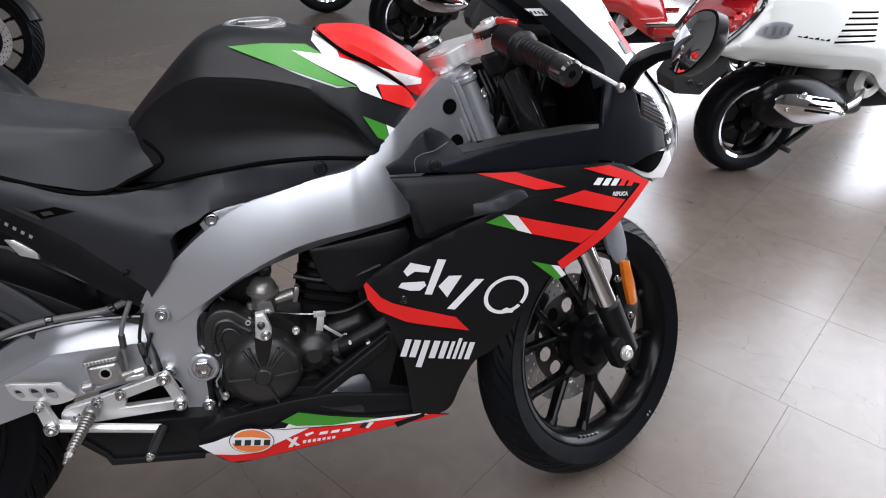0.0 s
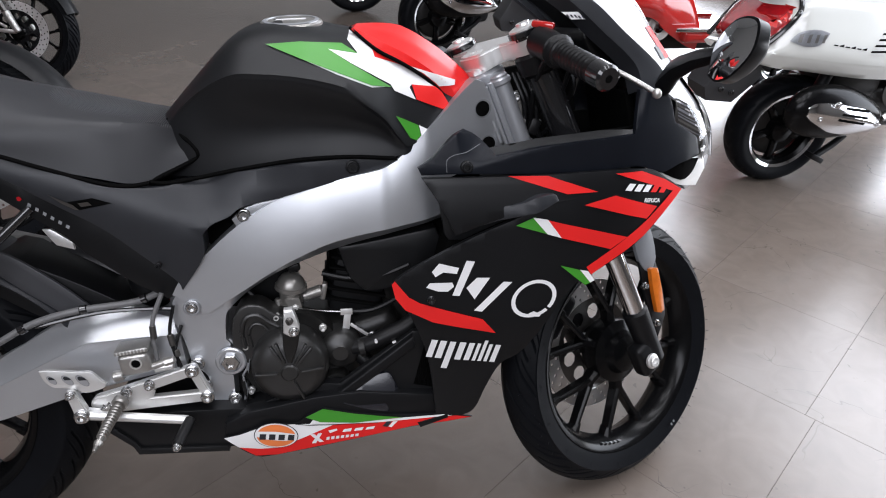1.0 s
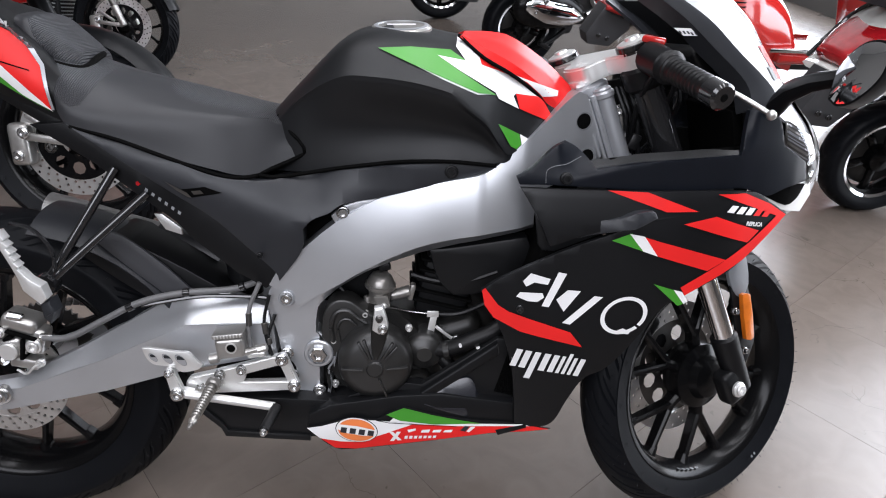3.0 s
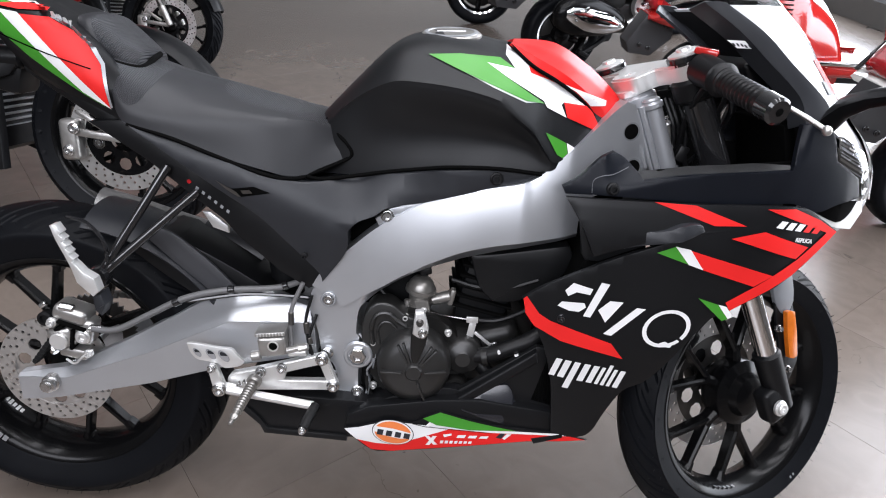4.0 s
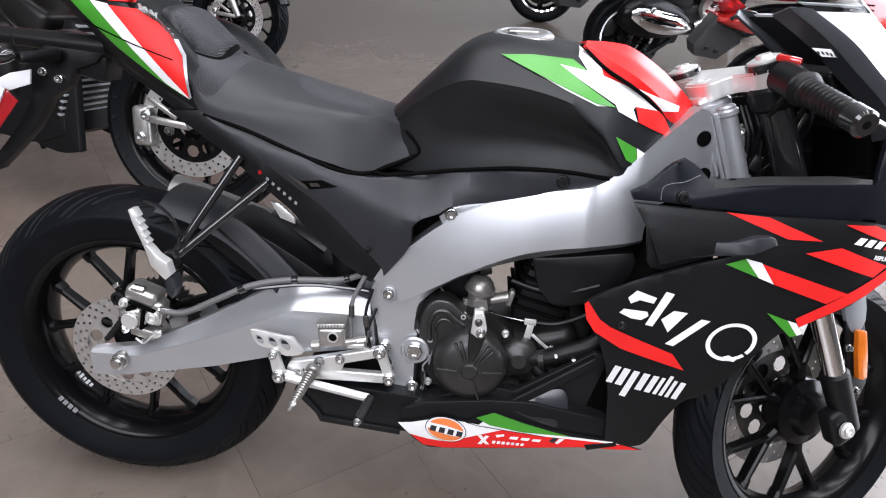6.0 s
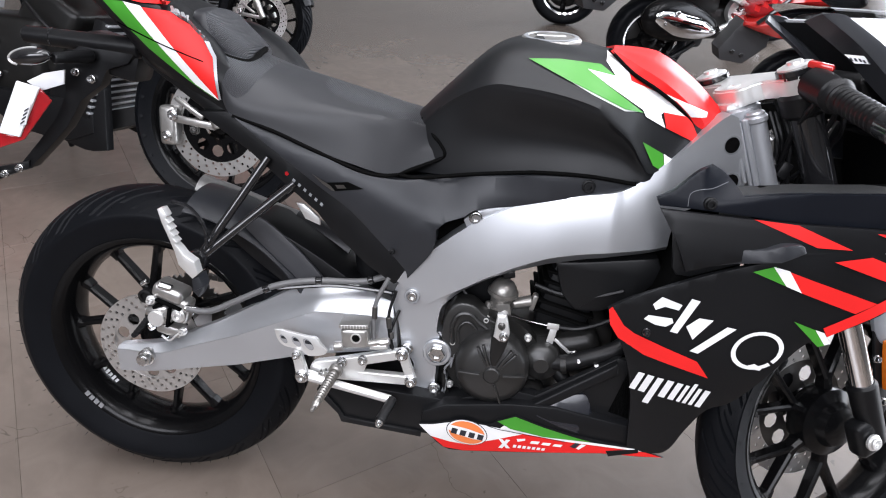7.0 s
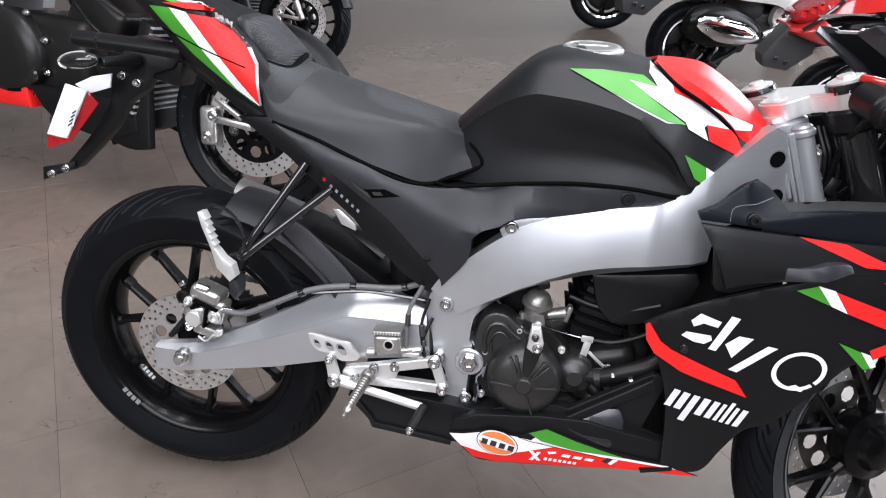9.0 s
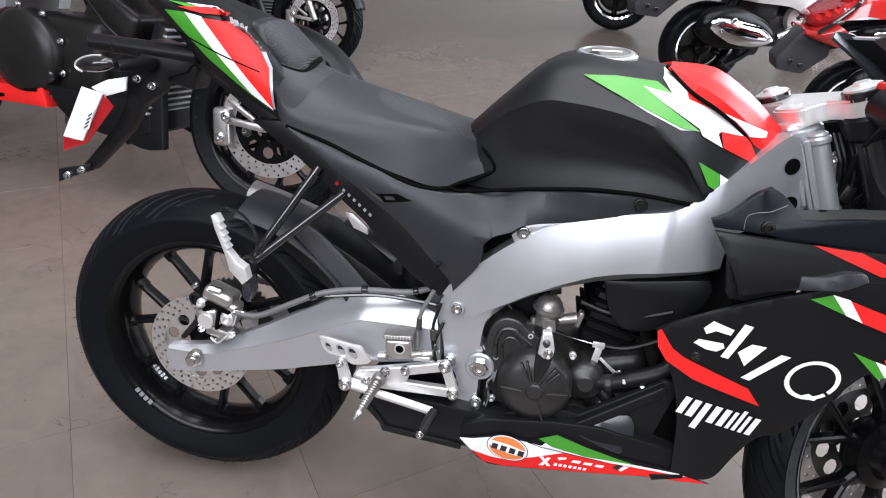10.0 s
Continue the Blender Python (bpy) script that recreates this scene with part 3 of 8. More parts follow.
# red cover ahead of the tank
def cover_patch():
    """Red cover: from the seam on the tank over two creases to the middle, both sides."""
    left = catmull([(0.982, 0.838, 0), (0.962, 0.87, 0), (0.93, 0.897, 0), (0.892, 0.92, 0), (0.847, 0.943, 0), (0.808, 0.974, 0)], 6, corner=80)
    right = catmull([(1.004, 0.833, 0), (1.031, 0.87, 0), (1.03, 0.886, 0), (1.01, 0.906, 0), (0.964, 0.943, 0), (0.905, 0.977, 0), (0.866, 0.984, 0), (0.82, 0.983, 0)], 6, corner=80)
    wide = ramp_of([0.8, 0.847, 0.892, 0.93, 0.962, 0.985], [0.052, 0.08, 0.083, 0.078, 0.066, 0.05])
    shape = ramp_of([0.0, 0.3, 0.34, 0.6, 0.66, 1.0], [1.0, 0.93, 0.88, 0.62, 0.55, 0.0])
    n = len(left)
    right = [right[round(i * (len(right) - 1) / (n - 1))] for i in range(n)]
    bm = bmesh.new()
    for s in (-1, 1):
        rows = []
        for a, b in zip(left, right):
            row = []
            for j in range(15):
                q = a.lerp(b, j / 14)
                row.append(bm.verts.new((q.x, s * wide(a.x) * shape(j / 14), q.y)))
            rows.append(row)
        for a, b in zip(rows, rows[1:]):
            for j in range(14):
                bm.faces.new((a[j], a[j + 1], b[j + 1], b[j]))
    bmesh.ops.remove_doubles(bm, verts=bm.verts, dist=1e-4)
    return solid(bm, 0.004)


cover = part("tank_cover", cover_patch(), "cover_red", bike, "glossy red plastic cover ahead of the tank", smooth=24)
part("cover_seam", tube([(0.806, -0.05, 0.976), (0.846, -0.081, 0.943), (0.891, -0.084, 0.92), (0.929, -0.079, 0.897), (0.961, -0.067, 0.87), (0.981, -0.051, 0.838)], 0.0032, 8), "hollow", cover)
filler = lathe([(0.0, 0.0005), (0.036, 0.0005), (0.05, -0.001), (0.053, -0.004), (0.054, -0.02), (0.0, -0.02)], 40)
filler.transform(pose(0.708, -0.014, 0.987, 9, -3, 0) @ pose(0, 0, 0, 90, 0, 0))
cap = part("filler_cap", filler, "alloy", tank, "black round filler cap with a white ring")
ring = lathe([(0.041, 0.0012), (0.0475, 0.0006), (0.0475, -0.001), (0.041, 0.0)], 40, True)
ring.transform(pose(0.708, -0.014, 0.987, 9, -3, 0) @ pose(0, 0, 0, 90, 0, 0))
part("cap_ring", ring, "silver", cap)
bar = box_bm((0.05, 0.008, 0.001), pose(0.708, -0.0142, 0.9882, 9, -3, 0), bevel=0)
part("cap_mark", bar, "decal_white", cap)

# films on the tank
decal("green_stripe", [(0.671, 0.951), (0.723, 0.955), (0.79, 0.953), (0.816, 0.937), (0.768, 0.944), (0.803, 0.922), (0.87, 0.884), (0.836, 0.888), (0.78, 0.909), (0.726, 0.929)],
      tank, "decal_green", tank, 0.0026, 0.006)
decal("white_stripe", [(0.806, 0.974), (0.83, 0.953), (0.851, 0.939), (0.894, 0.917), (0.93, 0.895), (0.95, 0.879), (0.9054, 0.8867), (0.9011, 0.8824), (0.9115, 0.862), (0.8745, 0.878), (0.868, 0.8885), (0.803, 0.923), (0.768, 0.944), (0.816, 0.937), (0.8, 0.958)],
      tank, "decal_white", tank, 0.0022, 0.006)
decal("white_stripe", [(0.722, 0.931), (0.775, 0.934), (0.80, 0.9235), (0.836, 0.889), (0.868, 0.885), (0.836, 0.885), (0.78, 0.906)], tank, "decal_white", tank, 0.001)
decal("red_stripe", [(0.84, 0.947), (0.8435, 0.9315), (0.8739, 0.9225), (0.898, 0.914), (0.892, 0.92), (0.862, 0.935)], tank, "decal_red", tank, 0.003, 0.006)
decal("red_stripe", [(0.9054, 0.8867), (0.9504, 0.8816), (0.962, 0.87), (0.977, 0.846), (0.974, 0.841), (0.9646, 0.8426), (0.913, 0.862)], tank, "decal_red", tank, 0.003, 0.006)
decal("green_flash", [(0.875, 0.838), (0.915, 0.82), (0.919, 0.803), (0.911, 0.795), (0.9, 0.8)], tank, "decal_green", tank, 0.0016)
decal("white_flash", [(0.916, 0.82), (0.936, 0.81), (0.915, 0.795), (0.92, 0.803)], tank, "decal_white", tank, 0.0016)
decal("white_stripe", [(0.8986, 0.9175), (0.93, 0.908), (0.9878, 0.891), (0.986, 0.8826), (0.956, 0.8812), (0.951, 0.886), (0.9265, 0.9045)], cover, "decal_white", cover, 0.0016, 0.006)

# seat and tail
seat = part("seat", loft([
    (0.14, [(0.1, 0.862), (0.108, 0.886), (0.088, 0.912), (0.04, 0.921), (0, 0.922)]),
    (0.17, [(0.124, 0.813), (0.123, 0.846), (0.1, 0.889), (0.05, 0.906), (0, 0.908)]),
    (0.2, [(0.13, 0.803), (0.128, 0.831), (0.1, 0.874), (0.05, 0.896), (0, 0.9)]),
    (0.25, [(0.132, 0.788), (0.127, 0.828), (0.095, 0.862), (0.05, 0.882), (0, 0.888)]),
    (0.32, [(0.132, 0.766), (0.123, 0.828), (0.088, 0.853), (0.05, 0.868), (0, 0.874)]),
    (0.40, [(0.128, 0.745), (0.114, 0.829), (0.078, 0.845), (0.045, 0.853), (0, 0.856)]),
    (0.45, [(0.118, 0.734), (0.103, 0.8275), (0.07, 0.838), (0.035, 0.843), (0, 0.845)]),
    (0.50, [(0.102, 0.745), (0.088, 0.8255), (0.055, 0.829), (0.025, 0.831), (0, 0.832)]),
    (0.546, [(0.088, 0.767), (0.084, 0.785), (0.04, 0.797), (0.02, 0.799), (0, 0.80)]),
], 7, 26), "seat_ribbed", bike, "dark grey vinyl rider's seat with ribbed top", smooth=42)
notch = box_bm((0.03, 0.014, 0.01), pose(0.207, -0.045, 0.8745, 0, 26, 0), bevel=0.004)
part("seat_notch", notch, "hollow", seat)
pad = part("back_pad", loft([
    (0.092, [(0.074, 0.946), (0.079, 0.958), (0.07, 0.97), (0.03, 0.976), (0, 0.978)]),
    (0.112, [(0.084, 0.922), (0.087, 0.945), (0.075, 0.966), (0.04, 0.973), (0, 0.975)]),
    (0.135, [(0.084, 0.909), (0.086, 0.927), (0.072, 0.949), (0.04, 0.957), (0, 0.959)]),
    (0.16, [(0.08, 0.9), (0.08, 0.912), (0.066, 0.93), (0.035, 0.936), (0, 0.938)]),
    (0.183, [(0.062, 0.896), (0.062, 0.904), (0.052, 0.914), (0.03, 0.918), (0, 0.919)]),
], 6, 18), "pad_ribbed", bike, "dark ribbed back pad behind the seat", smooth=60)
part("seam", tube([(0.097, -0.092, 0.93), (0.11, -0.093, 0.917), (0.135, -0.09, 0.906), (0.162, -0.084, 0.897), (0.183, -0.07, 0.893), (0.19, -0.05, 0.897), (0.19, -0.02, 0.906), (0.186, 0.02, 0.912)], 0.0052, 8), "hollow", pad)

tail = part("tail_fairing", loft([
    (0.168, [(0.112, 0.808), (0.116, 0.85), (0.104, 0.888), (0.08, 0.885), (0, 0.88)]),
    (0.12, [(0.112, 0.832), (0.124, 0.88), (0.114, 0.94), (0.09, 0.94), (0, 0.92)]),
    (0.06, [(0.1, 0.854), (0.122, 0.905), (0.12, 0.965), (0.085, 0.978), (0, 0.965)]),
    (0.0, [(0.08, 0.884), (0.11, 0.93), (0.115, 0.976), (0.065, 0.998), (0, 1.0)]),
    (-0.06, [(0.06, 0.938), (0.09, 0.955), (0.1, 0.982), (0.055, 1.01), (0, 1.016)]),
    (-0.13, [(0.045, 0.985), (0.06, 0.993), (0.066, 1.0), (0.04, 1.02), (0, 1.025)]),
], 6, 22), "satin_black", bike, "black tail fairing with green, white and red panels", smooth=60)
decal("red_panel", [(0.02, 0.968), (0.068, 0.966), (0.105, 0.948), (0.126, 0.928), (0.143, 0.898), (0.153, 0.828), (0.1, 0.885)], tail, "decal_red", tail, 0.004, 0.008)
decal("white_stripe", [(-0.013, 0.974), (0.021, 0.97), (0.155, 0.827), (0.112, 0.852), (0.05, 0.912)], tail, "decal_white", tail, 0.0046, 0.008)
decal("green_stripe", [(-0.055, 0.974), (-0.013, 0.974), (0.05, 0.913), (0.112, 0.852), (0.154, 0.826), (0.102, 0.856), (0.03, 0.902)], tail, "decal_green", tail, 0.0052, 0.008)
decal("red_top", [(0.02, 0.986), (0.075, 0.981), (0.07, 0.976), (0.02, 0.975), (-0.03, 0.981)], tail, "decal_red", tail, 0.004, 0.008)
decal("green_top", [(-0.06, 0.99), (-0.02, 0.988), (0.03, 0.98), (-0.01, 0.982)], tail, "decal_green", tail, 0.003)
decal("white_top", [(-0.02, 0.989), (0.03, 0.988), (0.055, 0.979), (0.03, 0.98)], tail, "decal_white", tail, 0.0026)
decal("seam", [(-0.03, 0.941), (0.06, 0.9127), (0.13, 0.892), (0.13, 0.89), (0.06, 0.9103), (-0.03, 0.938)], tail, "hollow", tail, 0.006, 0.008)
decal("seam", [(0.07, 0.966), (0.106, 0.949), (0.128, 0.927), (0.144, 0.898), (0.154, 0.83), (0.158, 0.83), (0.149, 0.9), (0.132, 0.931), (0.109, 0.954), (0.072, 0.971)], tail, "silver_dark", tail, 0.006, 0.008)
for k in range(4):
    decal("letter_bar", [(0.075 + 0.009 * k, 0.975 - 0.004 * k), (0.08 + 0.009 * k, 0.975 - 0.004 * k), (0.078 + 0.009 * k, 0.965 - 0.004 * k), (0.073 + 0.009 * k, 0.965 - 0.004 * k)],
          tail, "decal_white", tail, 0.0065)

# side cover under the seat, and the glossy strip below it
side_crease = ramp_of([0.16, 0.24, 0.35, 0.45, 0.545, 0.65, 0.88], [0.815, 0.775, 0.74, 0.7, 0.655, 0.7, 0.77])


def side_surf(x, z):
    """The side cover: an upward-facing band over a crease, tucked in below it."""
    d = z - side_crease(x)
    return side_y(x) - 0.012 + (0.55 * d if d > 0 else -0.16 * d) * (1.0 if x < 0.56 else max(0.0, 1 - (x - 0.56) / 0.12))


side_panel = plate("side_cover", [(0.442, 0.729), (0.497, 0.727), (0.594, 0.745), (0.711, 0.762), (0.828, 0.766), (0.878, 0.762), (0.864, 0.75), (0.792, 0.733), (0.696, 0.709), (0.642, 0.699), (0.612, 0.69), (0.594, 0.677), (0.566, 0.665),
                                  (0.55, 0.648), (0.546, 0.606), (0.505, 0.545), (0.496, 0.566), (0.444, 0.618), (0.394, 0.665), (0.323, 0.711), (0.259, 0.753), (0.172, 0.812), (0.206, 0.797), (0.32, 0.764), (0.398, 0.736)],
                   side_surf, 0.05, "dark_grey", bike, 0.03, 0.006, 4, True, "dark grey plastic side cover", corner=35)
under = plate("tail_strip", [(0.172, 0.81), (0.26, 0.752), (0.324, 0.71), (0.395, 0.664), (0.445, 0.617), (0.496, 0.564), (0.503, 0.54), (0.48, 0.53), (0.43, 0.56), (0.40, 0.585), (0.36, 0.618), (0.332, 0.649), (0.279, 0.687), (0.202, 0.745), (0.105, 0.802)],
              lambda x, z: side_y(x) + 0.012, 0.03, "satin_black", bike, 0.06, 0.002, 1, True, "glossy black strip under the tail", corner=35)
for k in range(6):
    u = 0.286 + 0.0105 * k
    z = 0.707 - 0.0074 * k
    decal("letter_bar", [(u, z - 0.001), (u + 0.0046, z - 0.0042), (u + 0.0022, z - 0.0092), (u - 0.0022, z - 0.006)], under, "silver_dark", under, 0.0015)
decal("red_mark", [(0.27, 0.715), (0.2745, 0.7165), (0.278, 0.712), (0.274, 0.7085), (0.2705, 0.71)], under, "lamp_red", under, 0.0015, n=3)
# the vent isn't cut: a black film gives its dark inside
decal("vent", [(0.352, 0.711), (0.39, 0.717), (0.418, 0.707), (0.367, 0.697)], side_panel, "hollow", side_panel, 0.001)
decal("vent_lip", [(0.325, 0.724), (0.36, 0.706), (0.368, 0.697), (0.362, 0.698), (0.345, 0.708)], side_panel, "dark_steel", side_panel, 0.0016)
decal("vent_mark", [(0.368, 0.709), (0.383, 0.711), (0.388, 0.705), (0.372, 0.703)], side_panel, "dark_steel", side_panel, 0.002)
for at, r in (((0.801, -0.1135, 0.752), 0.009), ((0.476, -0.142, 0.60), 0.004)):
    bolt(bike, at, r, "matt_black")

# frame


low_line = [(0.5433, 0.4985), (0.5801, 0.5235), (0.6138, 0.5446), (0.6421, 0.5634), (0.6702, 0.5798), (0.6981, 0.595), (0.755, 0.62), (0.821, 0.637), (0.9, 0.65), (0.955, 0.66)]
low_crease = ramp_of([q[0] for q in low_line], [q[1] for q in low_line])


def frame_surf(x, z):
    """The spar's outer face: leaning in towards its crest."""
    d = max(0.0, z - low_crease(min(x, 0.955))) * min(1.0, max(0.0, (1.0 - x) / 0.14))
    return frame_y(x) + 1.1 * d * d * min(1.0, max(0.0, (x - 0.54) / 0.2))


def pivot_surf(x, z):
    """The plate behind the spar: turned under along the spar's lower edge."""
    under = max(0.0, low_crease(min(x, 0.955)) - z) * min(1.0, max(0.0, (x - 0.575) / 0.03))
    return frame_y(x) + 0.0045 + 1.5 * under


main_frame = plate("frame", [(0.486, 0.536), (0.504, 0.565), (0.553, 0.612), (0.6, 0.653), (0.657, 0.69), (0.695, 0.707), (0.79, 0.734), (0.861, 0.752), (0.909, 0.792),
                             (0.967, 0.847), (1.0, 0.878), (1.02, 0.893), (1.036, 0.888), (1.082, 0.785), (1.06, 0.755), (0.96, 0.72), (0.955, 0.68)] + low_line[::-1] + [(0.5185, 0.514), (0.494, 0.531)],
                   frame_surf, 0.05, "silver", bike, 0.008, 0.004, 4, True, "silver painted aluminium frame", segs=3, corner=40, even=True)
plate("pivot_plate", [(0.4965, 0.5405), (0.55, 0.55), (0.6421, 0.58), (0.755, 0.632), (0.9, 0.66), (0.955, 0.665), (0.962, 0.645), (0.902, 0.633), (0.842, 0.62), (0.784, 0.603), (0.725, 0.584), (0.6672, 0.5647), (0.6433, 0.5521), (0.6151, 0.5319),
                      (0.5865, 0.5103), (0.5725, 0.496), (0.5682, 0.4682), (0.5676, 0.4447), (0.58, 0.435), (0.603, 0.42), (0.606, 0.41), (0.603, 0.385), (0.594, 0.37), (0.598, 0.345), (0.592, 0.312),
                      (0.577, 0.308), (0.537, 0.312), (0.53, 0.372), (0.508, 0.394), (0.503, 0.41), (0.4952, 0.45), (0.4794, 0.494), (0.482, 0.507), (0.4852, 0.5236)],
      pivot_surf, 0.045, "silver", main_frame, 0.008, 0.005, 4, True, "silver painted pivot casting", segs=3, corner=45, even=True)
part("casting_edge", tube([(x, frame_y(x) + 0.0045, z) for x, z in ((0.573, 0.446), (0.583, 0.434), (0.6, 0.4195), (0.6025, 0.41), (0.599, 0.386), (0.5905, 0.37), (0.5945, 0.345), (0.589, 0.315))], 0.0022, 8), "silver", main_frame)
lug = lathe([(0.0, 0.0), (0.027, 0.0), (0.027, -0.004), (0.0245, -0.0065), (0.02, -0.0065), (0.0185, -0.003), (0.0, -0.003)], 32, at=(0.573, -0.122, 0.405))
part("pivot_boss", lug, "silver", main_frame)
nut = lathe([(0.0, 0.0), (0.0165, 0.0), (0.0165, -0.008), (0.0145, -0.01), (0.0085, -0.01), (0.0075, -0.006), (0.0, -0.006)], 6, at=(0.573, -0.125, 0.405))
part("pivot_nut", nut, "steel", main_frame, smooth=20)
part("bolt_recess", lathe([(0.0095, 0.0), (0.0135, 0.0), (0.0145, -0.0035), (0.013, -0.005), (0.0105, -0.005), (0.0095, -0.002)], 28, True, at=(0.5165, -0.121, 0.5125)), "silver_dark", main_frame)
for at in ((0.5165, -0.121, 0.5125), (0.574, -0.124, 0.328), (0.524, -0.122, 0.356), (0.515, -0.12, 0.402)):
    bolt(main_frame, at, 0.009, "steel")
# seat rail lug, and a near-black block that puts in the shade of the gap above the frame
lugplate = plate("rail_lug", [(0.594, 0.636), (0.603, 0.65), (0.595, 0.666), (0.612, 0.684), (0.642, 0.694), (0.69, 0.703), (0.656, 0.684), (0.618, 0.656)], lambda x, z: -0.112, 0.016, "silver", bike, 0.03, 0.003, 1)
bolt(lugplate, (0.616, -0.114, 0.673), 0.009, "steel")
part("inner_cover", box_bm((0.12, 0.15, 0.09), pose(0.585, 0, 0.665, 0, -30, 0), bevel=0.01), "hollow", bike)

plate("airbox", [(0.56, 0.47), (0.585, 0.54), (0.62, 0.59), (0.66, 0.62), (0.69, 0.62), (0.695, 0.56), (0.692, 0.5), (0.66, 0.47)], -0.03, 0.11, "matt_black", bike, 0.05, 0.008, 2, label="black plastic airbox")

# steering head: gusset plates, their holes' shade laid on as black discs; head tube
for at in ((1.036, 0.842), (1.05, 0.778)):
    circle = [(at[0] + 0.0165 * math.cos(k * math.pi / 12), at[1] + 0.0165 * math.sin(k * math.pi / 12)) for k in range(24)]
    decal("hole_rim", circle, main_frame, "silver_dark", main_frame, 0.0012)
    decal("gusset_hole", [(at[0] + (q[0] - at[0]) * 0.84 - 0.001, at[1] + (q[1] - at[1]) * 0.84) for q in circle], main_frame, "hollow", main_frame, 0.002)
part("head_tube", rod_bm((1.13, 0, 0.73), (1.052, 0, 0.905), 0.036, 0.034, 24), "silver_dark", main_frame)
for s in (-1, 1):
    part("head_rib", rod_bm((1.098, 0.056 * s, 0.77), (1.05, 0.052 * s, 0.885), 0.006, 0.006, 8), "silver_dark", main_frame)
    part("cowl_rod", rod_bm((1.122, 0.045 * s, 0.765), (1.066, 0.045 * s, 0.9), 0.018, 0.016, 18), "silver_dark", main_frame)

# near-black cords that paint in the shade of the gaps along the seat and the tank
for line, y in (([(0.18, 0.806), (0.248, 0.79), (0.324, 0.764), (0.405, 0.737), (0.446, 0.731), (0.472, 0.734)], (-0.126, -0.131, -0.132, -0.13, -0.125, -0.117)),
                ([(0.472, 0.734), (0.54, 0.765), (0.549, 0.777), (0.54, 0.792), (0.528, 0.803), (0.5, 0.828)], (-0.108, -0.094, -0.096, -0.094, -0.09, -0.062)),
                ([(0.472, 0.734), (0.5, 0.73), (0.547, 0.738), (0.6, 0.749), (0.66, 0.759), (0.72, 0.767), (0.8, 0.77), (0.878, 0.765)], (-0.11, -0.106, -0.107, -0.111, -0.114, -0.116, -0.117, -0.114))):
    part("seam", tube([(q[0], yy, q[1]) for q, yy in zip(line, y)], 0.0036, 8), "hollow", bike)

# fork, yokes and controls (built straight ahead, then turned with the steering)
FB, FT = Vector((1.385, 0, 0.318)), Vector((1.066, 0, 0.968))


def on_fork(t, y, off=0.0):
    d = (FT - FB).normalized()
    p = FB.lerp(FT, t) + Vector((d.z, 0, -d.x)) * off
    return Vector((p.x, y, p.z))


def steered(bm, m=ST):
    bm.transform(m)
    return bm


for s in (-1, 1):
    y = 0.1 * s
    leg = part("fork_leg", steered(rod_bm(on_fork(0.37, y), on_fork(0.985, y), 0.0265, 0.0265, 24)), "gloss_black", bike, "black upside-down fork leg")
    part("slider", steered(rod_bm(on_fork(0.1, y), on_fork(0.38, y), 0.0205, 0.0205, 24)), "chrome", leg, "polished steel fork slider")
    foot = bmesh.new()
    rod(foot, on_fork(-0.035, y), on_fork(0.15, y), 0.024, 0.027, 18)
    box(foot, (0.05, 0.04, 0.075), Matrix.Translation((FB.x - 0.02, y, FB.z - 0.012)) @ pose(0, 0, 0, 0, -26, 0), bevel=0.012, segs=3)
    part("fork_foot", steered(foot), "satin_black", leg)
    capbm = lathe([(0.0, -0.018), (0.0315, -0.018), (0.0315, -0.01), (0.029, -0.009), (0.0, -0.009)], 28)
    capbm.transform(Matrix.Translation(on_fork(1.005, y)) @ (FT - FB).to_track_quat("Y", "Z").to_matrix().to_4x4())
    part("fork_collar", steered(capbm), "gloss_black", leg)
    capbm = lathe([(0.0, -0.01), (0.0275, -0.01), (0.0275, -0.006), (0.022, -0.004), (0.02, -0.003), (0.013, -0.003), (0.012, 0.0015), (0.0, 0.0015)], 28)
    capbm.transform(Matrix.Translation(on_fork(1.005, y)) @ (FT - FB).to_track_quat("Y", "Z").to_matrix().to_4x4())
    part("fork_cap", steered(capbm), "cast", leg, "bare aluminium fork cap")
    bolt(leg, (1.363, y - 0.027, 0.304), 0.012, "cast", ST)

d = (FT - FB).normalized()


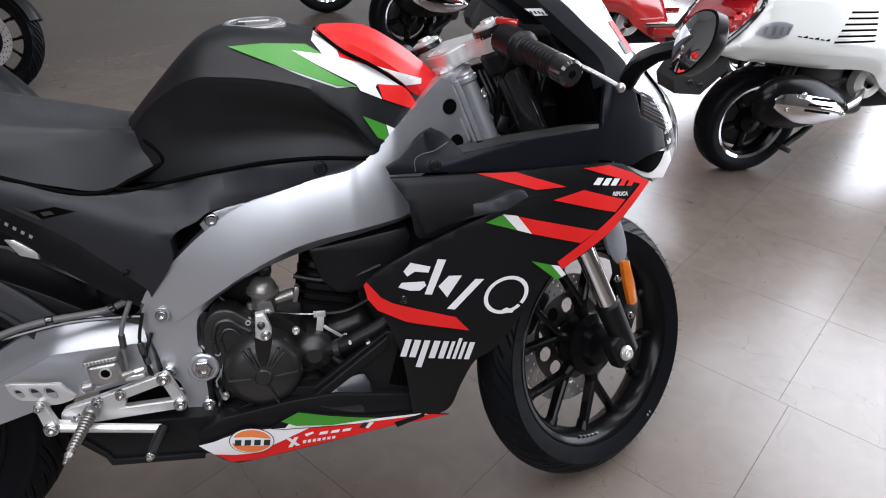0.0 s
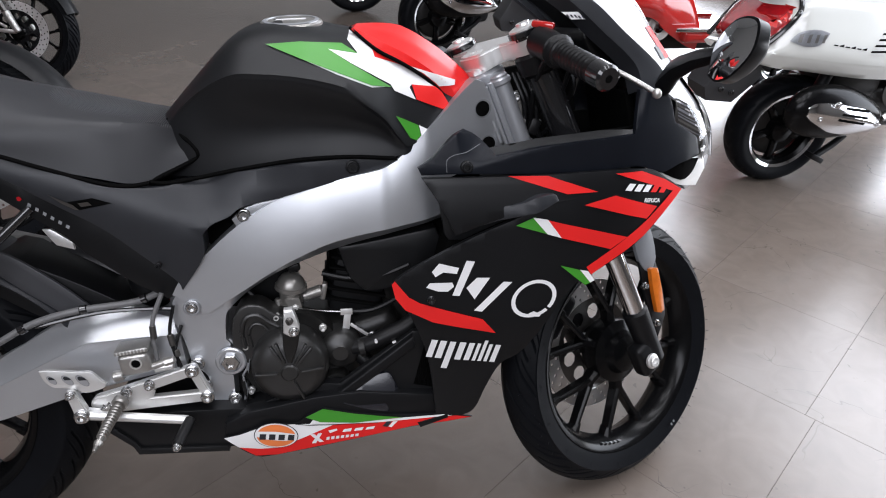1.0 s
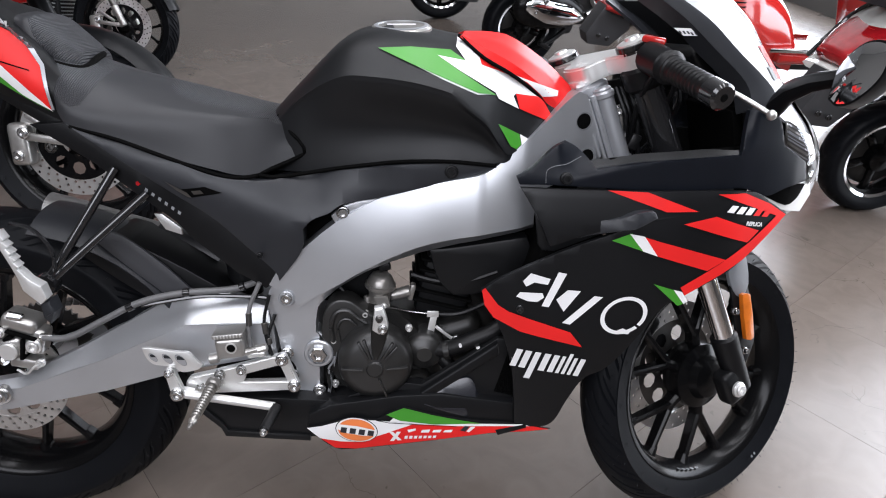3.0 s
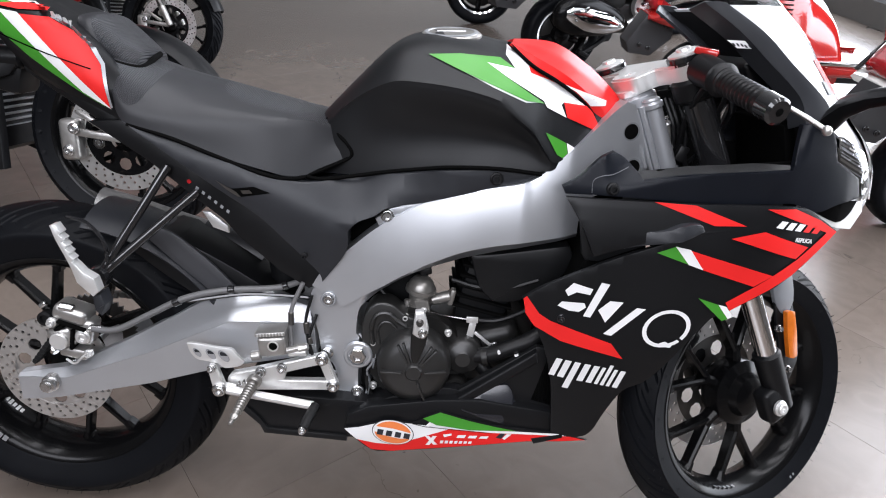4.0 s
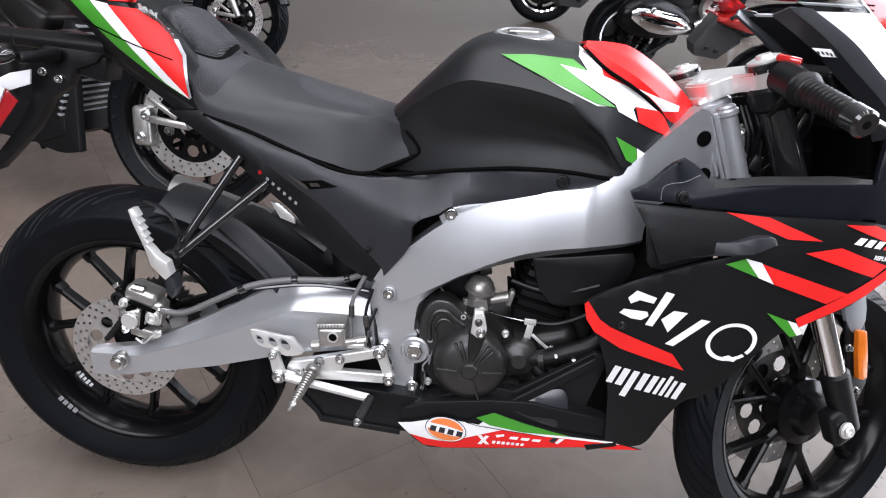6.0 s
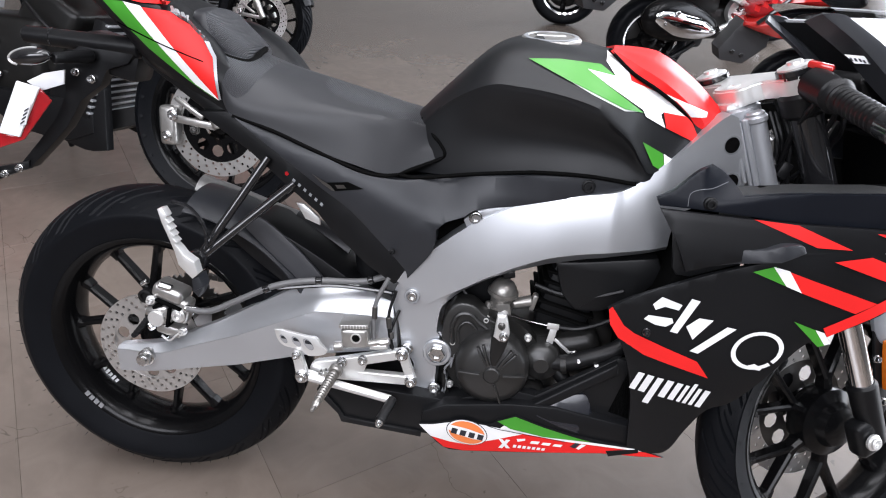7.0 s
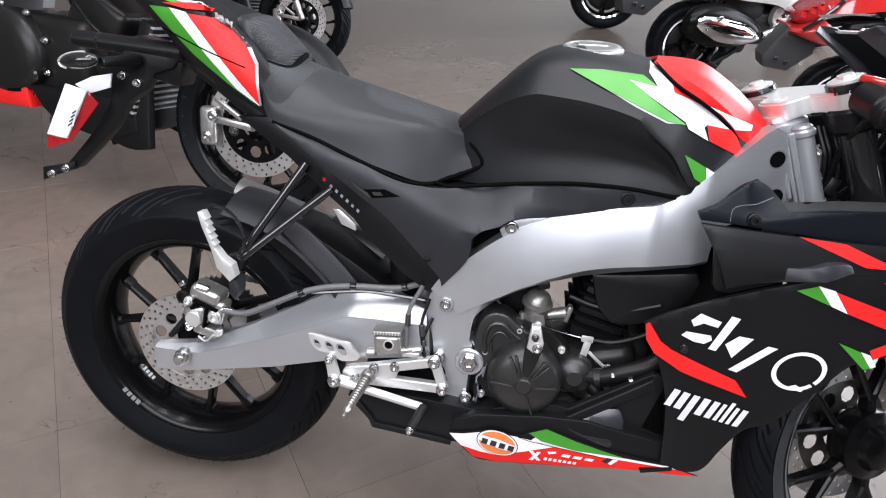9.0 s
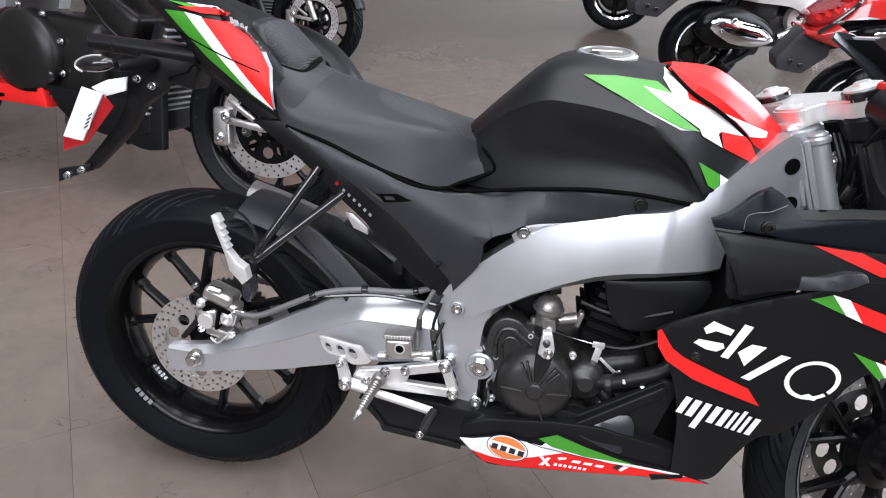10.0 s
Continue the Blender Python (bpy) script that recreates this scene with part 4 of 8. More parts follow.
def yoke(t, name, mat, depth):
    """A triple clamp: rounded plate across both legs and the stem."""
    bm = bmesh.new()
    base = on_fork(t, 0)
    m = Matrix.Translation(base) @ (FT - FB).to_track_quat("Z", "Y").to_matrix().to_4x4()
    u = (m.inverted() @ (base + Vector((d.z, 0, -d.x)))).normalized()
    fx, fy = u.x, u.y
    pts = []
    for a, b in ((0.03, -0.13), (0.03, 0.13), (-0.005, 0.135), (-0.03, 0.105), (-0.028, 0.05), (-0.062, 0.03), (-0.062, -0.03), (-0.028, -0.05), (-0.03, -0.105), (-0.005, -0.135)):
        pts.append((a, b))
    side = Vector((0, 1, 0))
    fwd = Vector((d.z, 0, -d.x))
    line = catmull([(a, b, 0) for a, b in pts], 4, True, 70)
    lo = [bm.verts.new(base + fwd * q.x + side * q.y - d * depth / 2) for q in line]
    hi = [bm.verts.new(base + fwd * q.x + side * q.y + d * depth / 2) for q in line]
    bm.faces.new(lo[::-1])
    bm.faces.new(hi)
    for i in range(len(line)):
        j = (i + 1) % len(line)
        bm.faces.new((lo[i], lo[j], hi[j], hi[i]))
    bmesh.ops.recalc_face_normals(bm, faces=bm.faces)
    bmesh.ops.bevel(bm, geom=[e for e in bm.edges if e.calc_face_angle(0) > 0.9], offset=0.004, segments=2, affect="EDGES", clamp_overlap=True)
    return part(name, steered(bm), mat, bike, "bare aluminium top yoke" if "top" in name else "")


top_yoke = yoke(0.955, "top_yoke", "cast", 0.032)
yoke(0.66, "lower_yoke", "satin_black", 0.035)
stem = lathe([(0.0, -0.02), (0.016, -0.02), (0.016, 0.0015), (0.013, 0.003), (0.006, 0.003), (0.006, 0.001), (0.0, 0.001)], 24)
stem.transform(Matrix.Translation(on_fork(0.975, 0, -0.045)) @ (FT - FB).to_track_quat("Y", "Z").to_matrix().to_4x4())
part("stem_nut", steered(stem), "cast", top_yoke)

neck = lathe([(0.0, -0.09), (0.03, -0.09), (0.03, -0.084), (0.0255, -0.082), (0.0255, -0.014), (0.029, -0.01), (0.029, 0.0), (0.0, 0.0)], 32)
neck.transform(Matrix.Translation(on_fork(0.945, 0, -0.045)) @ (FT - FB).to_track_quat("Y", "Z").to_matrix().to_4x4())
part("stem_neck", steered(neck), "cast", top_yoke, "bare aluminium steering stem")
for s in (-1, 1):
    for t0, t1, r in ((0.06, 0.1, 0.0205), (0.86, 0.96, 0.0195)):
        a, b = Vector((1.122, 0.045 * s, 0.765)), Vector((1.066, 0.045 * s, 0.9))
        part("rod_collar", rod_bm(a.lerp(b, t0), a.lerp(b, t1), r, r, 18), "silver_dark", main_frame)
    for k in range(2):
        part("head_rib", rod_bm((1.086 - 0.012 * k, 0.058 * s, 0.772 + 0.006 * k), (1.043 - 0.012 * k, 0.05 * s, 0.878 + 0.002 * k), 0.0035, 0.0035, 8), "silver", main_frame)
lock = plate("lock_bracket", [(1.092, 0.86), (1.112, 0.87), (1.128, 0.835), (1.126, 0.8), (1.138, 0.775), (1.126, 0.765), (1.11, 0.785), (1.1, 0.82)], -0.03, 0.012, "alloy", main_frame, 0.03, 0.003, 2)
for at in ((1.105, -0.032, 0.858), (1.118, -0.032, 0.815), (1.129, -0.032, 0.777)):
    bolt(lock, at, 0.007, "steel")
for k, (dx, dy) in enumerate(((0.0, 0.0), (0.012, 0.01), (0.02, -0.008))):
    part("wiring", tube([(1.1 + dx, -0.02 + dy, 0.9), (1.12 + dx, -0.034 + dy, 0.85), (1.128 + dx, -0.03 + dy, 0.8), (1.15 + dx, -0.02 + dy, 0.74)], 0.0045, 8), "soft_rubber", bike)
part("wire_plug", box_bm((0.02, 0.016, 0.03), pose(1.14, -0.04, 0.805, 0, 20, 0), bevel=0.004), "soft_rubber", bike)

# clip-on bars
BAR = {}
for s in (-1, 1):
    root = ST @ on_fork(0.978, 0.1 * s, 0.0)
    end = Vector((1.163, -0.306, 0.914)) if s < 0 else ST @ Vector((1.00, 0.32, 0.90))
    BAR[s] = (root, end)
    way = (end - root).normalized()
    length = (end - root).length
    bar = part("handlebar", rod_bm(root, root + way * (length - 0.02), 0.011, 0.011, 14), "satin_black", bike, "black clip-on handlebar")
    clamp = bmesh.new()
    rod(clamp, ST @ on_fork(0.88, 0.1 * s), ST @ on_fork(0.94, 0.1 * s), 0.036, 0.036, 20)
    part("bar_clamp", clamp, "satin_black", bar)
    sw = bmesh.new()
    rod(sw, root + way * 0.045, root + way * 0.105, 0.027, 0.025, 20)
    rod(sw, root + way * 0.105, root + way * 0.12, 0.028, 0.026, 20)
    part("switch_box", sw, "satin_black", bar)
    grip = bmesh.new()
    a, b = root + way * 0.118, root + way * (length - 0.03)
    q = (b - a).to_track_quat("Z", "Y").to_matrix()
    rings = []
    for i in range(41):
        t = i / 40
        rr = 0.019 + 0.0012 * (1 if (i // 2) % 2 else 0) * (t < 0.9) + (0.004 if t < 0.05 else 0)
        rings.append([grip.verts.new(a.lerp(b, t) + q @ Vector((rr * math.cos(2 * math.pi * k / 20), rr * math.sin(2 * math.pi * k / 20), 0))) for k in range(20)])
    for u, v in zip(rings, rings[1:]):
        for k in range(20):
            grip.faces.new((u[k], u[(k + 1) % 20], v[(k + 1) % 20], v[k]))
    grip.faces.new(rings[-1])
    grip.faces.new(rings[0][::-1])
    part("grip", grip, "soft_rubber", bar, "black ribbed rubber grip")
    part("bar_weight", rod_bm(b - way * 0.002, b + way * 0.033, 0.0212, 0.0205, 28), "gloss_black", bar)
    part("weight_socket", rod_bm(b + way * 0.03, b + way * 0.0338, 0.0068, 0.0068, 12), "hollow", bar)
    fwd = Vector((0.92, -0.1 * s, -0.12)).normalized()
    l0 = root + way * 0.075 + fwd * 0.035
    tip = Vector((1.262, -0.266, 0.888)) if s < 0 else end + fwd * 0.07
    lv = bmesh.new()
    pts = [l0, l0.lerp(tip, 0.3) + fwd * 0.012, l0.lerp(tip, 0.65) + fwd * 0.012, tip]
    lv = tube(pts, 0.0052, 10, 6, 0.75)
    ball = bmesh.ops.create_uvsphere(lv, u_segments=14, v_segments=8, radius=0.0078)["verts"]
    bmesh.ops.translate(lv, verts=ball, vec=tip)
    part("lever", lv, "caliper", bar, "polished aluminium lever")
    part("lever_perch", rod_bm(root + way * 0.07, l0 + fwd * 0.008, 0.014, 0.011, 12), "satin_black", bar)
# red switch and brake reservoir on the right bar
root, end = BAR[-1]
way = (end - root).normalized()
part("engine_switch", box_bm((0.038, 0.018, 0.011), Matrix.Translation(root + way * 0.055 + Vector((0.0, 0, 0.028))) @ pose(0, 0, 0, 10, 8, -35), bevel=0.004), "scooter_red", bike, "red switch on the bar")
part("switch_wire", tube([root + way * 0.07 + Vector((0, 0, -0.02)), root + Vector((0.02, 0.0, -0.09)), root + Vector((0.03, 0.05, -0.17))], 0.005, 8), "soft_rubber", bike)
part("throttle_cable", tube([root + way * 0.09 + Vector((0.03, 0, -0.02)), root + Vector((0.09, 0, -0.1)), root + Vector((0.06, 0.07, -0.19)), (1.1, 0.02, 0.70)], 0.0045, 8), "gloss_black", bike)
part("brake_hose", tube([root + way * 0.06 + Vector((0.035, 0, 0.0)), root + Vector((0.1, 0.04, -0.05)), root + Vector((0.08, 0.08, -0.2)), ST @ on_fork(0.45, 0.05, 0.04)], 0.005, 8), "soft_rubber", bike)
part("brake_hose", tube([on_fork(0.9, 0.03, 0.03), on_fork(0.75, -0.04, 0.035), on_fork(0.6, -0.045, 0.04)], 0.006, 8), "soft_rubber", bike)
# dash
dash = box_bm((0.03, 0.16, 0.10), pose(1.235, 0.02, 0.935, 0, -38, 12), bevel=0.01, segs=3)
part("dashboard", dash, "satin_black", bike, "black instrument panel")
sticker = plate("sticker", [(1.1512, 1.0055), (1.1813, 1.006), (1.2003, 0.9952), (1.1703, 0.9938)], -0.1185, 0.001, "decal_white", bike, 0.05, 0, 1, label="white sticker with dark bars")
for k in range(5):
    u, v = 1.159 + 0.0068 * k, 1.0015 - 0.0014 * (k // 3)
    plate("sticker_bar", [(u, v), (u + 0.0036, v), (u + 0.0082, v - 0.0045), (u + 0.0046, v - 0.0045)], -0.1192, 0.0004, "navy", sticker, 0.05, 0, 1)

# front mudguard with its stays and amber reflector
guard = bmesh.new()
rows = []
for i in range(25):
    a = radians(92 + 52 * i / 24)
    r = RF + 0.016
    row = []
    for j in range(13):
        u = -1 + 2 * j / 12
        rr = r - 0.03 * abs(u) ** 3
        row.append(guard.verts.new((WB + rr * math.cos(a), 0.064 * u, RF + rr * math.sin(a))))
    rows.append(row)
for a, b in zip(rows, rows[1:]):
    for j in range(12):
        guard.faces.new((a[j], a[j + 1], b[j + 1], b[j]))
mudguard = part("front_mudguard", steered(solid(guard, 0.003)), "silver_dark", bike, "silver grey front mudguard")
for s in (-1, 1):
    stay = plate("mudguard_stay", [(1.355, 0.605), (1.4, 0.605), (1.424, 0.555), (1.434, 0.506), (1.418, 0.477), (1.399, 0.484), (1.38, 0.508), (1.366, 0.55)],
                 0.066 * s - (0.01 if s < 0 else 0.0), 0.008, "stay_grey", mudguard, 0.05, 0.003, 2, m=ST)
    if s < 0:
        plate("stay_lower", [(1.381, 0.508), (1.432, 0.505), (1.45, 0.455), (1.463, 0.408), (1.465, 0.374), (1.443, 0.328), (1.43, 0.352), (1.405, 0.413)], -0.074, 0.005, "satin_black", mudguard, 0.05, 0.002, 2, m=ST)
        refl = plate("reflector", [(1.403, 0.487), (1.412, 0.49), (1.425, 0.487), (1.438, 0.44), (1.446, 0.392), (1.437, 0.387), (1.424, 0.39), (1.411, 0.44)], -0.088, 0.01, "amber", mudguard, 0.03, 0.003, 1, m=ST,
                     label="amber plastic side reflector")
        bolt(mudguard, (1.393, -0.079, 0.452), 0.006, "steel", ST)
        bolt(mudguard, (1.431, -0.079, 0.363), 0.006, "steel", ST)
caliper = bmesh.new()
box(caliper, (0.06, 0.06, 0.11), pose(WB - 0.1, 0.075, RF + 0.085, 0, 40, 0), bevel=0.015, segs=3)
part("front_caliper", steered(caliper), "satin_black", bike, "black front brake caliper")

# fairing: dark grey upper panel, black side panel, belly
upper_line = ramp_of([0.98, 1.024, 1.079, 1.135, 1.21, 1.258, 1.35], [0.757, 0.771, 0.786, 0.796, 0.805, 0.813, 0.83])


panel_line = [(0.88, -0.158), (0.95, -0.172), (1.0, -0.182), (1.08, -0.188), (1.16, -0.187), (1.22, -0.182), (1.28, -0.173), (1.34, -0.158), (1.39, -0.14), (1.43, -0.121), (1.47, -0.098)]
panel_curve = catmull([(q[0], q[1], 0) for q in panel_line], 8)
panel_x, panel_y = [q.x for q in panel_curve], [q.y for q in panel_curve]


def upper_y(x, z):
    """The upper panel: closing in towards the nose, with a crease from its tail to the cockpit's corner."""
    y = float(np.interp(x, panel_x, panel_y)) + 0.12 * (z - 0.78)
    d = z - upper_line(x)
    up = min(1.0, max(0.0, (x - 0.97) / 0.05)) * max(0.0, min(1.0, (1.3 - x) / 0.05))
    return y + 0.7 * up * max(0.0, d) + 0.22 * min(1.0, max(0.0, (1.4 - x) / 0.15)) * max(0.0, -d)


upper = plate("upper_fairing", [(0.906, 0.758), (0.918, 0.766), (0.933, 0.778), (0.9634, 0.8117), (0.9835, 0.8206), (1.0044, 0.81), (1.023, 0.793), (1.034, 0.779), (1.118, 0.794), (1.2495, 0.806), (1.281, 0.809), (1.2906, 0.8825), (1.305, 0.884), (1.335, 0.878),
                                (1.352, 0.866), (1.366, 0.826), (1.424, 0.795), (1.434, 0.762), (1.386, 0.752), (1.345, 0.738), (1.3, 0.752), (1.245, 0.75), (1.106, 0.748), (0.986, 0.75), (0.912, 0.746)],
              upper_y, 0.012, "fairing_grey", bike, 0.007, 0.003, 4, True, "dark grey upper fairing panel", corner=40)
ledge = bmesh.new()
rows = []
for i in range(15):
    x = 1.02 + (1.288 - 1.02) * i / 14
    z = float(np.interp(x, [1.005, 1.034, 1.118, 1.2495, 1.288], [0.768, 0.777, 0.792, 0.804, 0.808]))
    y = upper_y(x, z)
    wide = 0.05 * min(1.0, (1.3 - x) / 0.06)
    rows.append([ledge.verts.new((x, y + 0.005, z - 0.008)), ledge.verts.new((x, y + 0.009, z - 0.001)), ledge.verts.new((x, y + wide, z + 0.008)), ledge.verts.new((x, y + wide + 0.006, z + 0.002)), ledge.verts.new((x, y + wide + 0.008, z - 0.09))])
for a, b in zip(rows, rows[1:]):
    for j in range(4):
        ledge.faces.new((a[j], a[j + 1], b[j + 1], b[j]))
part("fairing_ledge", solid(ledge, 0.004), "ledge_grey", upper)
part("panel_seam", tube([(x, upper_y(x, z) - 0.0006, z) for x, z in ((0.953, 0.752), (0.953, 0.772), (0.9655, 0.781), (0.985, 0.785), (1.01, 0.797))], 0.0006, 6, 3), "stay_grey", upper)
# added near-black boxes stand in for the shade inside the cockpit
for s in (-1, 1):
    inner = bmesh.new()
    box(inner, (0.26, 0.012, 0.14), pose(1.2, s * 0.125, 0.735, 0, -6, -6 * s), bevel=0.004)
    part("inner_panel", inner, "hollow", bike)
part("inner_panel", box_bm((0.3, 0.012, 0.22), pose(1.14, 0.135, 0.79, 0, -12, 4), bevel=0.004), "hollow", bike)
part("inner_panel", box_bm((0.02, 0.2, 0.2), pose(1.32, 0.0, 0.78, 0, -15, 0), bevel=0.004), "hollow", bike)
bolt(upper, (0.985, upper_y(0.985, 0.762) - 0.001, 0.762), 0.008, "matt_black")

side_f = plate("side_fairing", [(0.91, 0.745), (1.056, 0.7465), (1.294, 0.75), (1.352, 0.73), (1.39, 0.708), (1.312, 0.63), (1.209, 0.566), (1.17, 0.54), (1.097, 0.43), (1.055, 0.40), (1.03, 0.35), (1.013, 0.304),
                                (0.99, 0.288), (0.94, 0.288), (0.925, 0.40), (0.905, 0.47), (0.873, 0.535), (0.857, 0.564), (0.895, 0.592), (0.985, 0.641), (1.073, 0.678), (1.13, 0.702), (1.2, 0.712), (1.05, 0.68), (0.965, 0.65), (0.94, 0.7)],
               fair_y, 0.01, "satin_black", bike, 0.02, 0.003, 4, True, "black side fairing with red stripes and white logo shapes", corner=40)
plate("fairing_inset", [(0.935, 0.738), (1.2, 0.742), (1.25, 0.72), (1.13, 0.70), (0.98, 0.635), (0.95, 0.645)], lambda x, z: fair_y(x, z) + 0.022, 0.008, "matt_black", bike, 0.03, 0.002, 2, True)
plate("air_scoop", [(0.965, 0.655), (0.965, 0.695), (1.06, 0.70), (1.1, 0.716), (1.13, 0.718), (1.14, 0.706), (1.1, 0.69), (1.02, 0.668)], lambda x, z: fair_y(x, z) + 0.002 - 0.02 * max(0.0, 1 - abs(x - 1.1) / 0.06), 0.03, "dark_grey", bike, 0.02, 0.006, 3, True, corner=60)
for poly in ([(1.052, 0.748), (1.121, 0.747), (1.212, 0.717), (1.155, 0.716)],
             [(1.187, 0.696), (1.245, 0.709), (1.334, 0.682), (1.313, 0.662)],
             [(1.122, 0.673), (1.149, 0.64), (1.244, 0.613), (1.275, 0.633)],
             [(1.244, 0.746), (1.296, 0.7475), (1.35, 0.728), (1.389, 0.707), (1.34, 0.658), (1.312, 0.632), (1.21, 0.568), (1.2, 0.583), (1.247, 0.613), (1.275, 0.633), (1.316, 0.661), (1.339, 0.681), (1.368, 0.706)],
             [(0.858, 0.564), (0.863, 0.57), (0.887, 0.54), (0.906, 0.529), (1.016, 0.495), (1.041, 0.466), (0.928, 0.493), (0.881, 0.516), (0.864, 0.538)]):
    decal("red_stripe", poly, side_f, "decal_red", side_f, 0.002)
decal("green_flash", [(1.067, 0.665), (1.1, 0.679), (1.123, 0.648)], side_f, "decal_green", side_f, 0.002)
decal("white_flash", [(1.096, 0.678), (1.122, 0.674), (1.149, 0.64), (1.123, 0.648)], side_f, "decal_white", side_f, 0.0022)
decal("green_flash", [(1.15, 0.59), (1.19, 0.578), (1.213, 0.554), (1.2, 0.549)], side_f, "decal_green", side_f, 0.002)
decal("white_flash", [(1.188, 0.579), (1.204, 0.575), (1.218, 0.557), (1.21, 0.553)], side_f, "decal_white", side_f, 0.0022)


def on_grid(origin, across, up, pts):
    """Points of a small slanted layout, laid into the side view."""
    return [(origin[0] + across[0] * u + up[0] * v, origin[1] + across[1] * u + up[1] * v) for u, v in pts]


def mark(layout, onto, mat, parent, pts, lift=0.0024, n=1, name="logo_shape"):
    decal(name, on_grid(*layout, pts), onto, mat, parent, lift, 0.02, n)


# large white logo: plain slanted strokes and a ring
for pts in ([(0.9254, 0.5867), (0.9375, 0.602), (0.9715, 0.5932), (0.9679, 0.5825), (0.9449, 0.5857), (0.9315, 0.5774)],
            [(0.916, 0.5582), (0.9222, 0.5665), (0.9603, 0.567), (0.9636, 0.5592), (0.9528, 0.5505), (0.9359, 0.551)],
            [(0.9608, 0.5431), (0.9734, 0.5415), (0.9986, 0.6036), (0.9842, 0.6059)],
            [(0.985, 0.556), (1.003, 0.574), (1.026, 0.573), (1.0, 0.534)],
            [(0.9996, 0.5129), (1.0137, 0.51), (1.0655, 0.5632), (1.0501, 0.5647)]):
    decal("logo_shape", pts, side_f, "decal_white", side_f, 0.0024, 0.02)


def ring_poly(cx, cz, a, b, tilt, t0, t1, k=28, w=0.82):
    c, s = math.cos(tilt), math.sin(tilt)
    pts = []
    for i in range(k + 1):
        t = t0 + (t1 - t0) * i / k
        pts.append((a * math.cos(t), b * math.sin(t)))
    pts += [(p * w, q * w) for p, q in reversed(pts)]
    return [(cx + p * c - q * s, cz + p * s + q * c) for p, q in pts]


decal("logo_ring", ring_poly(1.106, 0.53, 0.042, 0.034, 0.45, -1.1, 5.05), side_f, "decal_white", side_f, 0.0024, 0.02)
decal("logo_shape", [(1.104, 0.496), (1.098, 0.502), (1.107, 0.506), (1.121, 0.5), (1.118, 0.495)], side_f, "decal_white", side_f, 0.0026)
# second white logo: a row of slanted bars of unequal height
LOW = ((0.9167, 0.423), (0.1265, -0.0185), (0.0102, 0.0356))
for u0, u1, v0, v1 in ((0, 0.085, 0, 1), (0.125, 0.215, 0, 1), (0.26, 0.345, -0.55, 1), (0.4, 0.49, 0, 1), (0.535, 0.615, 0, 1), (0.655, 0.705, 0, 1), (0.74, 0.79, 0, 1.2),
                       (0.825, 0.875, 0, 1), (0.915, 0.99, 0, 1)):
    mark(LOW, side_f, "decal_white", side_f, [(u0, v0), (u1, v0), (u1, v1), (u0, v1)])
# small lettering bars near the nose
SMALL = ((1.262, 0.717), (0.09, -0.0125), (0.004, 0.012))
for k in range(5):
    mark(SMALL, side_f, "decal_white" if k < 3 else "decal_red", side_f, [(0.2 * k, 0), (0.2 * k + 0.14, 0), (0.2 * k + 0.2, 1), (0.2 * k + 0.06, 1)], 0.0034, name="letter_bar")


def lettering(name, words, size, at, along, mat, parent):
    """A word in the built-in font, laid into the side view at a place."""
    curve = bpy.data.curves.new(name, "FONT")
    curve.body, curve.size, curve.extrude, curve.offset = words, size, 0.0002, 0.0004
    temp = new(name + "_outline", curve)
    bpy.context.view_layer.update()
    mesh = bpy.data.meshes.new_from_object(temp.evaluated_get(bpy.context.evaluated_depsgraph_get()))
    bpy.data.objects.remove(temp)
    across = Vector(along).normalized()
    up = across.cross(Vector((0, 1, 0))).normalized()
    out = across.cross(up)
    m = Matrix((across, up, out)).transposed().to_4x4()
    m.translation = Vector(at)
    mesh.transform(m)
    mesh.materials.clear()
    return part(name, mesh, mat, parent)


lettering("word_replica", "REPLICA", 0.0098, (1.303, fair_y(1.303, 0.695) - 0.003, 0.6935), (0.05, fair_y(1.352, 0.69) - fair_y(1.303, 0.695), -0.006), "decal_white", side_f)
bolt(side_f, (0.925, fair_y(0.925, 0.535) - 0.001, 0.535), 0.006, "gloss_black")

# nose, screen, headlamp
NOSE = [((1.136, 0.118, 1.058), (1.28, 1.068)), ((1.206, 0.12, 1.019), (1.331, 1.022)), ((1.26, 0.122, 0.975), (1.363, 0.977)), ((1.333, 0.121, 0.917), (1.398, 0.932)), ((1.352, 0.123, 0.878), (1.426, 0.892)),
        ((1.40, 0.116, 0.846), (1.474, 0.843)), ((1.437, 0.104, 0.8), (1.5, 0.795)), ((1.455, 0.09, 0.757), (1.512, 0.737)), ((1.45, 0.075, 0.722), (1.502, 0.695)), ((1.432, 0.06, 0.7), (1.478, 0.668))]


def nose_shell(back=0.0, narrow=1.0, rows=NOSE, reach=None):
    """The nose as one bowed shell: each cross line runs from the near edge over the middle to the far edge."""
    near = catmull([Vector(e) for e, c in rows], 5, corner=80)
    mid = catmull([Vector((c[0], 0, c[1])) for e, c in rows], 5, corner=80)
    bm = bmesh.new()
    lines = []
    for i, (e, c) in enumerate(zip(near, mid)):
        line = []
        top = 1.0 if reach is None else float(np.interp(i / (len(near) - 1), np.linspace(0, 1, len(reach)), reach))
        for j in range(25):
            u = top * (-1 + j / 12)
            k = abs(u) ** 2.3
            line.append(bm.verts.new((c.x + (e.x - c.x) * k - back, u * e.y * narrow, c.z + (e.z - c.z) * k - back * 0.5)))
        lines.append(line)
    for a, b in zip(lines, lines[1:]):
        for j in range(24):
            bm.faces.new((a[j], b[j], b[j + 1], a[j + 1]))
    return bm


